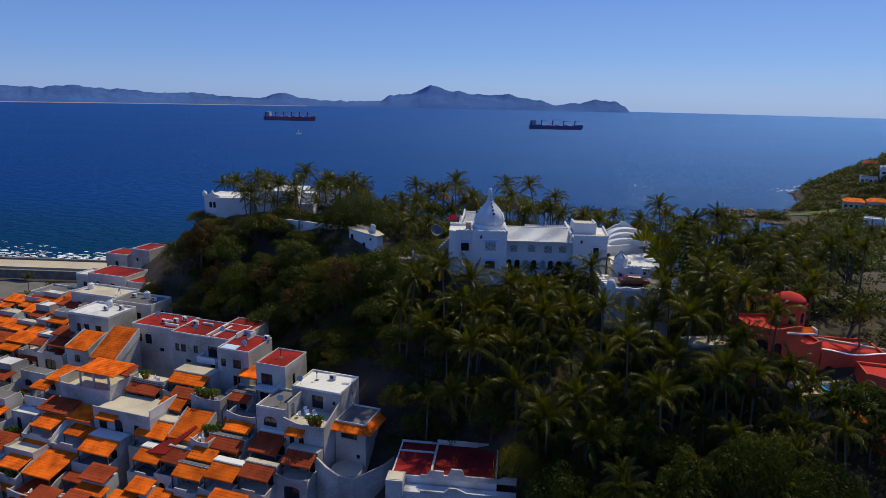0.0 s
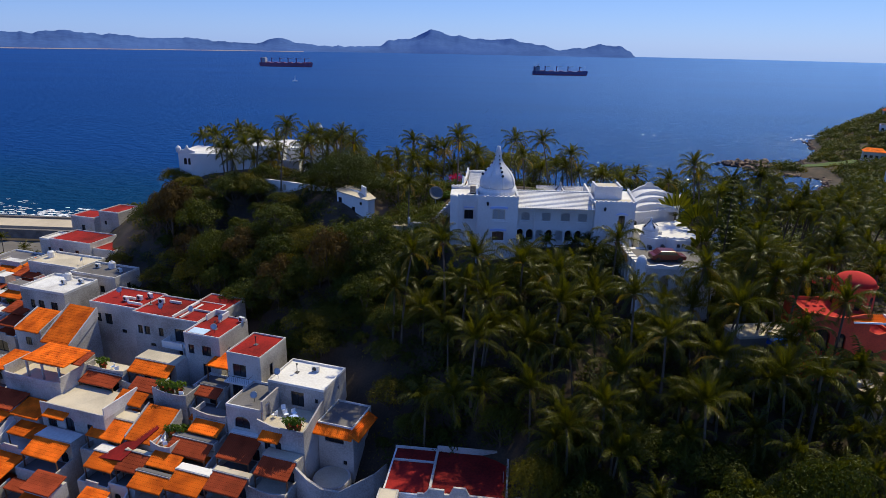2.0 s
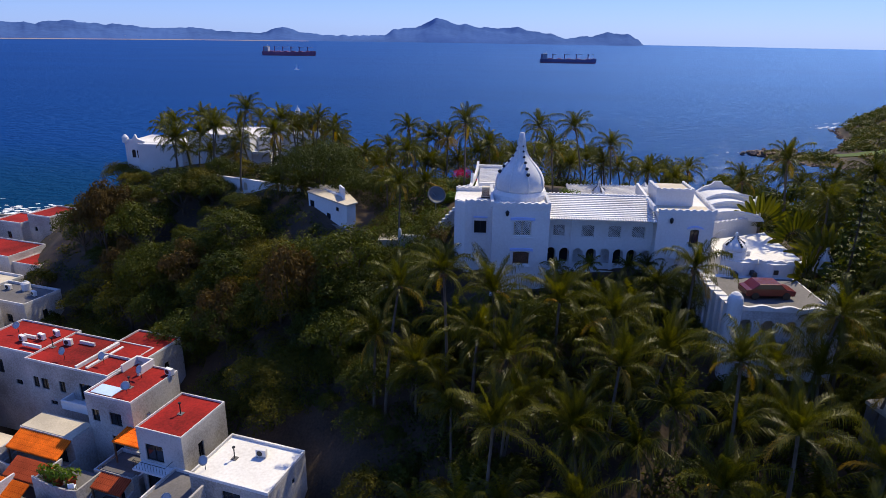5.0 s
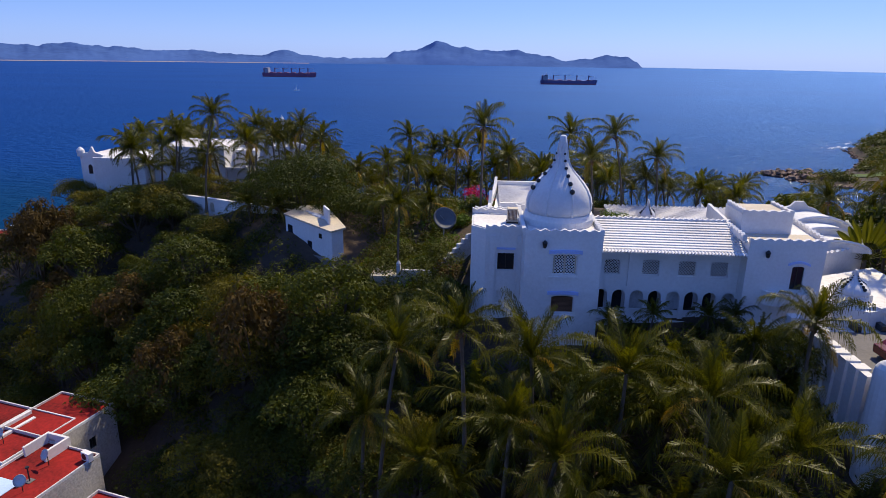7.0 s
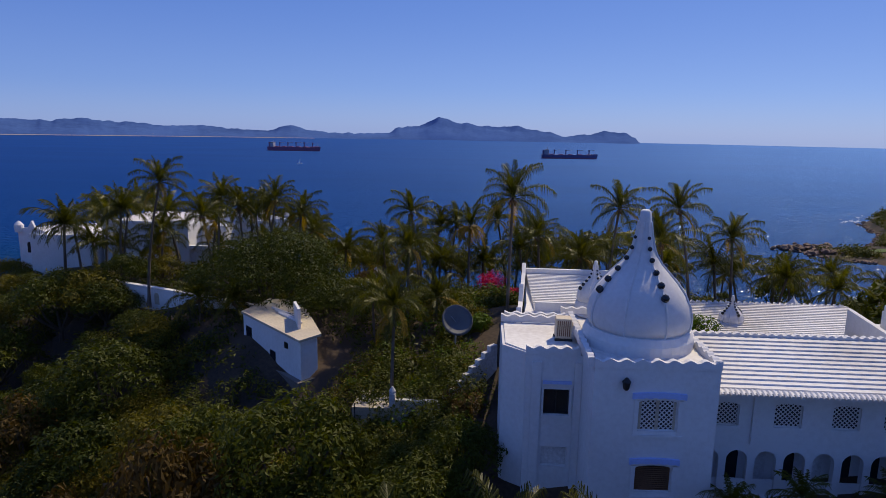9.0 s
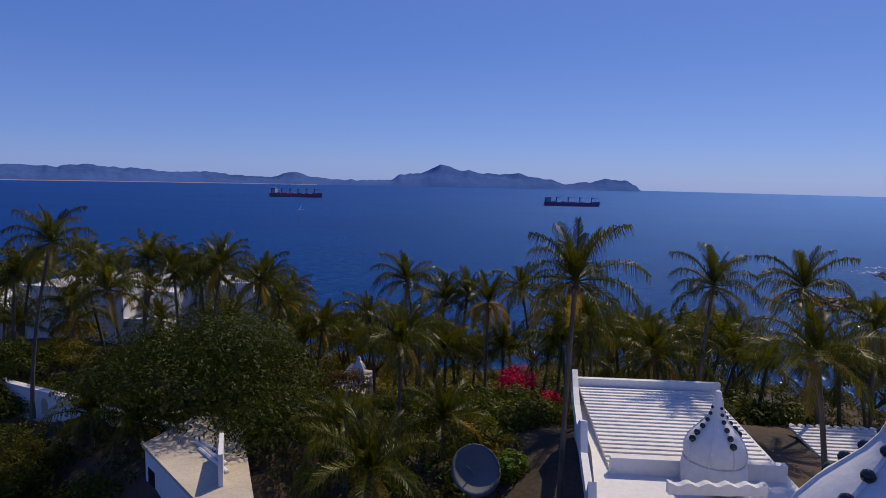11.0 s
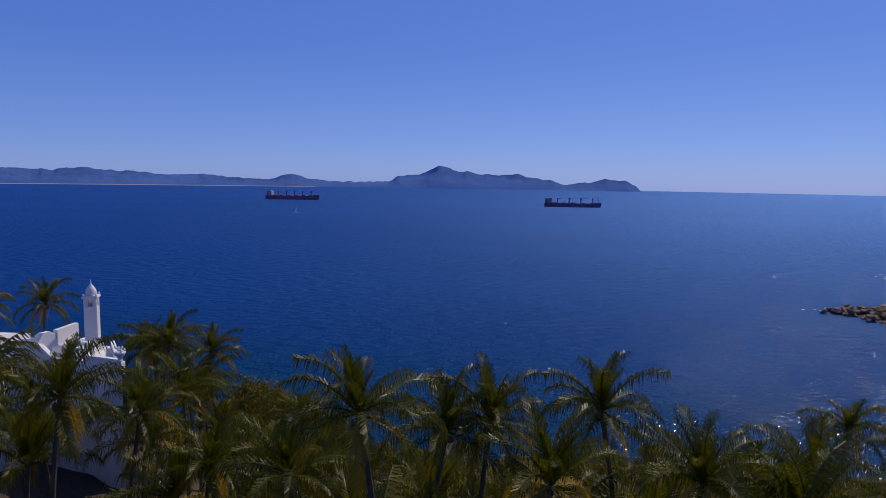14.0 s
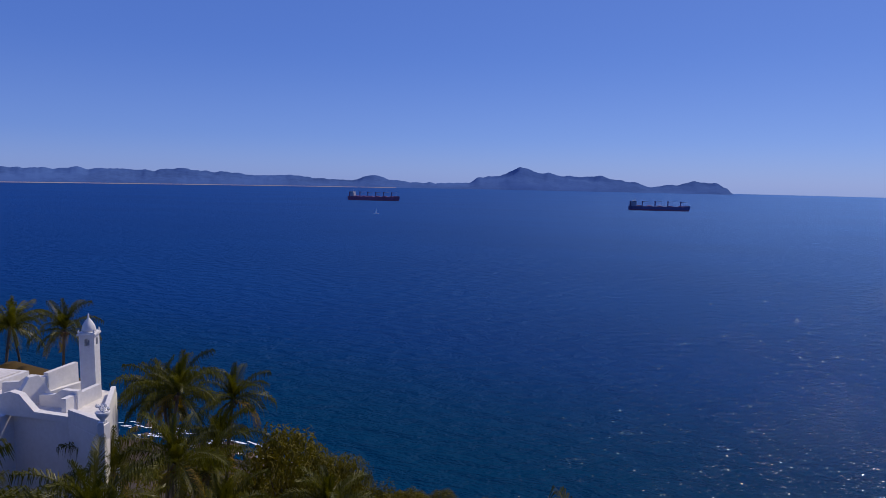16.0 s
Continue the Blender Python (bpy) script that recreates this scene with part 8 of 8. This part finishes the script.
fill(-18, 0, 78, 104, 34, (0, 1, 2, 1), 0.6, 1.0)
fill(-2, 40, 72, 96, 30, (0, 0, 1), 0.5, 0.85)
fill(-8, 44, 52, 72, 40, (0, 0, 1, 0), 0.7, 1.15)
fill(34, 120, 50, 170, 60, (4, 4, 5), 0.9, 1.4)
fill(-50, 40, 160, 225, 44, (1, 2, 2), 0.4, 0.7)
fill(-12, 30, 124, 160, 22, (1,), 0.4, 0.65)
fill(-110, -62, 130, 215, 24, (4, 5), 0.7, 1.1)
fill(-140, -95, 150, 215, 12, (4, 5), 0.7, 1.0)


def bush_mass(name, label, spots, leaves, size, material, seed):
    """Many low leafy mounds (x, y, radius) as one sheet of scrub."""
    g = np.random.default_rng(seed)
    S = np.array(spots)
    S = np.repeat(S, leaves, axis=0)
    n = len(S)
    d = g.normal(0, 1, (n, 3))
    d /= np.linalg.norm(d, axis=1)[:, None]
    d[:, 2] = np.abs(d[:, 2]) * 0.95 - 0.08
    lump = 1 + 0.25 * np.sin(d[:, 0] * 7 + S[:, 0] * 3) * np.cos(d[:, 1] * 6 + S[:, 1] * 2)
    p = np.stack([S[:, 0], S[:, 1], ground_height(S[:, 0], S[:, 1])], 1) + d * (S[:, 2] * lump * (1 - 0.35 * g.random(n) ** 2))[:, None]
    nr = d + g.normal(0, 0.5, (n, 3)) + np.array([0, 0, 0.35])
    nr /= np.linalg.norm(nr, axis=1)[:, None]
    a = np.cross(nr, g.normal(0, 1, (n, 3)))
    a /= np.linalg.norm(a, axis=1)[:, None]
    c = np.cross(nr, a)
    q = (g.uniform(0.6, 1.3, n) * size * np.sqrt(S[:, 2]))[:, None]
    V = np.stack([p - a * q * 1.15, p + c * q * 0.7 + nr * q * 0.1, p + a * q * 1.15 - c * q * 0.2], 1).reshape(-1, 3)
    me = bpy.data.meshes.new(name)
    me.from_pydata(V.tolist(), [], np.arange(3 * n).reshape(-1, 3).tolist())
    me.materials.append(material)
    tagged(new(name, me), label, "bushes", kind="stuff")


def spots_in(x0, x1, y0, y1, n, lo, hi, rule=clear):
    out = []
    while len(out) < n:
        x, y = prng.uniform(x0, x1), prng.uniform(y0, y1)
        if rule(x, y):
            out.append((x, y, prng.uniform(lo, hi)))
    return out


bush_mass("hillside_bushes", "dark green bushes packed over the hillside", spots_in(-66, 0, 114, 146, 230, 0.8, 1.8) + spots_in(-66, 0, 92, 114, 90, 0.8, 1.8) + spots_in(-6, 50, 56, 97, 330, 1.0, 2.4, lambda x, y: clear(x, y) and not (20 < x < 34 and y > 87)) + spots_in(-30, 32, 124, 165, 190, 0.6, 1.3), 230, 0.12, LEAF, 71)
bush_mass("dry_bushes", "olive and yellow dry bushes over the hillside", spots_in(-66, 0, 114, 146, 110, 0.7, 1.6) + spots_in(-55, 45, 160, 226, 260, 0.7, 1.5) + spots_in(-12, 2, 104, 122, 26, 0.4, 0.9), 260, 0.10, LEAF_OLIVE, 72)


bush_mass("slope_thickets", "large rounded dark green thickets on the slope", spots_in(-60, -2, 92, 115, 70, 1.5, 2.6), 1300, 0.075, LEAF, 84)
bush_mass("slope_scrub", "large rounded olive bushes on the slope", spots_in(-58, -2, 92, 114, 50, 1.2, 2.2), 1100, 0.072, LEAF_OLIVE, 85)
bush_mass("point_bushes", "low bushes over the seaward slope", spots_in(-22, 14, 146, 172, 230, 0.9, 1.9), 130, 0.14, LEAF_OLIVE, 86)


def inland(x, y):
    return float(coast_distance(np.array([x]), np.array([y]))[0]) > (9 if x < 215 else 4) and x < 0.68 * y + 14 and not (192 < x < 236 and 394 < y < 418) and not (192 < x < 206 and 380 < y < 396)


bush_mass("headland_woods", "dark woods over the far headland", spots_in(120, 440, 150, 600, 1700, 2.2, 4.8, inland), 105, 0.33, LEAF, 73)
bush_mass("headland_scrub", "olive scrub over the far headland", spots_in(110, 440, 150, 600, 900, 1.4, 3.0, inland), 85, 0.28, LEAF_OLIVE, 74)
bush_mass("valley_bushes", "dark green bushes filling the valley", spots_in(50, 125, 50, 240, 420, 1.2, 2.6) + spots_in(34, 66, 84, 135, 150, 1.2, 2.4), 120, 0.18, LEAF, 75)

bush_mass("garden_bushes", "leafy green garden bushes round the hut and tower", spots_in(-13, -0.5, 100, 123, 60, 0.5, 1.5, lambda x, y: x < -3.2 and not (-22 < x < -11 and 110 < y < 121)) + spots_in(-14, 3, 123, 131, 40, 0.6, 1.4), 170, 0.12, LEAF_BRIGHT, 76)
bush_mass("garden_undergrowth", "dark green garden planting round the hut and tower", spots_in(-15, -3, 98, 124, 90, 0.6, 1.7, lambda x, y: not (-22 < x < -10 and 110 < y < 121)), 170, 0.13, LEAF, 77)

bush_mass("gallery_bushes", "dark green planting below the hotel gallery", spots_in(7.9, 18, 95, 100.2, 46, 0.7, 1.5, lambda x, y: True) + spots_in(-3, 8, 94, 98.3, 40, 0.8, 1.7, lambda x, y: True) + spots_in(18.5, 23, 93, 98.2, 30, 0.7, 1.5, lambda x, y: True), 170, 0.13, LEAF, 78)
bush_mass("cliff_bushes", "rounded green bushes on the cliff edge", [(-27.1, 171.9, 4.0), (-29.5, 174.5, 3.4), (-23.5, 172.0, 3.2), (-25.0, 176.0, 3.0), (-31.5, 170.0, 3.0), (-20.5, 170.0, 2.6), (-34.5, 168.0, 2.6)], 1300, 0.13, LEAF_OLIVE, 79)

def by_hut(x, y):
    """Out of the hut, in front of its long wall or past its right end."""
    ahead = (-(x + 20.8) * 5.9 - (y - 118.7) * 6.2) / 8.56
    return ahead > 1.3 or x > -12.6


bush_mass("hut_bushes", "dark green and dry bushes below the service hut", spots_in(-27, -11, 104, 120, 95, 0.6, 1.5, by_hut) + spots_in(-5.2, -2.0, 102, 123, 24, 0.4, 0.8, lambda x, y: not 106.5 < y < 118.5), 160, 0.12, LEAF, 81)
bush_mass("hut_scrub", "yellow-green scrub below the service hut", spots_in(-27, -11, 104, 120, 45, 0.5, 1.2, by_hut) + spots_in(-5.4, -2.2, 103, 123, 18, 0.4, 0.8, lambda x, y: not 106.5 < y < 118.5) + spots_in(-12, 4, 124, 142, 60, 0.6, 1.3), 150, 0.12, LEAF_OLIVE, 82)
bush_mass("terrace_bushes", "dark green bushes under the garden palms", spots_in(-9.5, 17, 123.5, 147, 270, 0.9, 2.0, lambda x, y: x < -1 or y > 125) + spots_in(-19.5, -15.8, 130, 143, 40, 1.6, 2.5, lambda x, y: True), 170, 0.13, LEAF, 83)

# low scrub over the whole hillside
srng = np.random.default_rng(9)
cx, cy = srng.uniform(-75, 75, 7000), srng.uniform(55, 215, 7000)
ok = np.array([clear(x, y) for x, y in zip(cx, cy)])
cx, cy = np.repeat(cx[ok], 8), np.repeat(cy[ok], 8)
n = len(cx)
px, py = cx + srng.normal(0, 0.55, n), cy + srng.normal(0, 0.55, n)
pz = ground_height(px, py) + np.abs(srng.normal(0, 0.6, n))
P0 = np.stack([px, py, pz], 1)
nrm = np.stack([srng.normal(0, 0.7, n), srng.normal(0, 0.7, n), np.ones(n)], 1)
nrm /= np.linalg.norm(nrm, axis=1)[:, None]
t1 = np.cross(nrm, srng.normal(0, 1, (n, 3)))
t1 /= np.linalg.norm(t1, axis=1)[:, None]
t2 = np.cross(nrm, t1)
s = srng.uniform(0.10, 0.26, n)[:, None]
V = np.stack([P0 - t1 * s * 1.15, P0 + t2 * s * 0.7, P0 + t1 * s * 1.15], 1).reshape(-1, 3)
me = bpy.data.meshes.new("undergrowth")
me.from_pydata(V.tolist(), [], np.arange(3 * n).reshape(-1, 3).tolist())
me.materials.append(LEAF_OLIVE)
tagged(new("undergrowth", me), "dry olive scrub covering the hillside", "undergrowth", kind="stuff")

for x, y, z in ((8.6, 98.6, 43.2), (11.8, 99.0, 43.5), (15.6, 98.9, 43.6), (17.2, 98.4, 43.9), (21.6, 96.9, 41.0), (20.2, 96.2, 40.4)):
    plant_palm(x, y, z, "far", 2, crown=0.5)

# the great round mango-like tree and garden shrubs
def conifer(x, y, z, height):
    """A narrow tiered pine: whorls of level branches, each set with short upright sprays."""
    t = thing("norfolk_pine", pose(x, y, z), "slim dark tiered pine rising above the palms", "pine tree")
    part("trunk", Build().tube([(0, 0, -1), (0, 0, height * 0.6), (0, 0, height)], [0.16, 0.09, 0.02], 6), BARK, t)
    b, rr = Build(), random.Random(8)
    for k in range(17):
        h = height * (0.22 + 0.76 * k / 16)
        reach = 1.9 * (1 - k / 18) ** 0.8 + 0.15
        for i in range(6):
            a = i * 0.9 + k * 0.5 + rr.uniform(-0.15, 0.15)
            d, s = Vector((math.cos(a), math.sin(a), 0.12)), Vector((-math.sin(a), math.cos(a), 0))
            for j in range(9):
                q = d * reach * (0.15 + 0.85 * j / 8) + Vector((0, 0, h - 0.12 * reach * (j / 8) ** 2))
                w = 0.09 + 0.11 * (1 - j / 9)
                for sd in (-1, 1):
                    b.add([q, q + d * 0.26, q + s * sd * w * 1.8 + Vector((0, 0, rr.uniform(-0.3, 0.3)))], [(0, 1, 2)])
    part("crown", b, LEAF, t)


conifer(33.6, 95.0, gh(33.6, 95.0), 53.4 - gh(33.6, 95.0))


def fan_palm(x, y, z, turn, label, height=3.2, blades=15, size=1.9):
    """A traveller's palm: paddle leaves held in one flat fan on a short stem."""
    t = thing("traveller_palm", pose(x, y, z, 0, 0, turn), label, "palm tree", "fan palms beside the hotel")
    part("stem", Build().tube([(0, 0, -1), (0, 0, height)], [0.2, 0.14], 7), TRUNK, t)
    for i in range(blades):
        a = radians(-78 + 156 * i / (blades - 1))
        dx, dz = math.sin(a), math.cos(a)
        b = Build()
        root = Vector((0, 0.03 * (i % 3), height))
        d, side = Vector((dx, 0, dz)), Vector((dz, 0, -dx))
        tipdrop = Vector((0, 0.25 * (1 if i % 2 else -1), -0.35 * abs(dx)))
        b.tube([root, root + d * size * 0.9], [0.035, 0.02], 4)
        pts = []
        for j in range(6):
            s = j / 5
            c = root + d * size * (0.8 + 1.2 * s) + tipdrop * s * s
            w = 0.27 * math.sin(math.pi * min(0.96, 0.08 + s * 0.9)) ** 0.6
            pts += [c - side * w + Vector((0, 0.08, 0)), c, c + side * w + Vector((0, 0.08, 0))]
        b.add(pts, [f for j in range(5) for f in ((j * 3, j * 3 + 1, j * 3 + 4, j * 3 + 3), (j * 3 + 1, j * 3 + 2, j * 3 + 5, j * 3 + 4))])
        part("leaf", b, FROND, t)


for x, y, tp, trn in ((33.2, 104.0, 47.6, 20), (34.6, 100.5, 47.0, -25), (31.6, 109.0, 47.8, 5), (32.4, 99.0, 45.5, 40)):
    fan_palm(x, y, tp - 5.0, trn, "traveller's palm with a flat fan of green leaves", 2.2)

big = broadleaf("shade_tree", 51, 7.0, 8.0, 22000, 0.12, LEAF, "broad round-headed dark green shade tree in the garden", clumps=60)
big.matrix_basis = pose(-20.6, 125.0, 41.9)
big2 = broadleaf("shade_tree", 52, 4.0, 6.2, 9000, 0.12, LEAF, "dark green shade tree beside the hut", clumps=30)
big2.matrix_basis = pose(-14.2, 121.0, 41.2)


def shrub(x, y, z, r, n, size, material, label, seed):
    t = thing("shrub", pose(x, y, z), label, "shrub", "garden shrubs")
    rr = random.Random(seed)
    lumps = [(rr.uniform(-0.5, 0.5) * r, rr.uniform(-0.5, 0.5) * r, r * rr.uniform(0.4, 0.8), r * rr.uniform(0.45, 0.7)) for _ in range(5)]
    part("stem", Build().tube([(0, 0, -0.6), (0, 0, r * 0.5)], [0.06, 0.03], 5), BARK, t)
    part("crown", crown_mesh("crown", lumps, n, size, material, seed), None, t)


for i, (x, y, r, mt, lab) in enumerate(((-1.3, 133.2, 1.8, PETAL, "bright magenta bougainvillea bush"), (0.4, 130.8, 1.1, PETAL, "bright magenta bougainvillea bush"), (9.0, 112.0, 1.3, LEAF_BRIGHT, "clipped bright green hedge bush"), (10.6, 110.5, 1.2, LEAF_BRIGHT, "clipped bright green hedge bush"),
                                        (11.8, 113.5, 1.4, LEAF_BRIGHT, "clipped bright green hedge bush"), (24.5, 126.5, 1.5, PETAL_RED, "reddish flowering bush behind the roof"), (27, 125, 1.4, PETAL_RED, "reddish flowering bush behind the roof"), (-3.5, 108.5, 1.3, LEAF_BROWN, "bare brown shrub by the tower"),
                                        (-6.2, 111.5, 1.0, LEAF_BRIGHT, "leafy green garden shrub"), (-8.2, 113.5, 1.2, LEAF, "dark green garden shrub"), (33.0, 97.0, 1.6, LEAF_BRIGHT, "yellow-green bush beside the cupola"), (-2.4, 119.0, 1.0, LEAF_BRIGHT, "leafy green garden shrub"), (31, 103, 1.5, LEAF_BRIGHT, "yellow-green leafy bush by the hall"))):
    shrub(x, y, max(gh(x, y), 43.3 if 8 < x < 13 or mt is PETAL else -9), r, 900, 0.13, mt, lab, 60 + i)
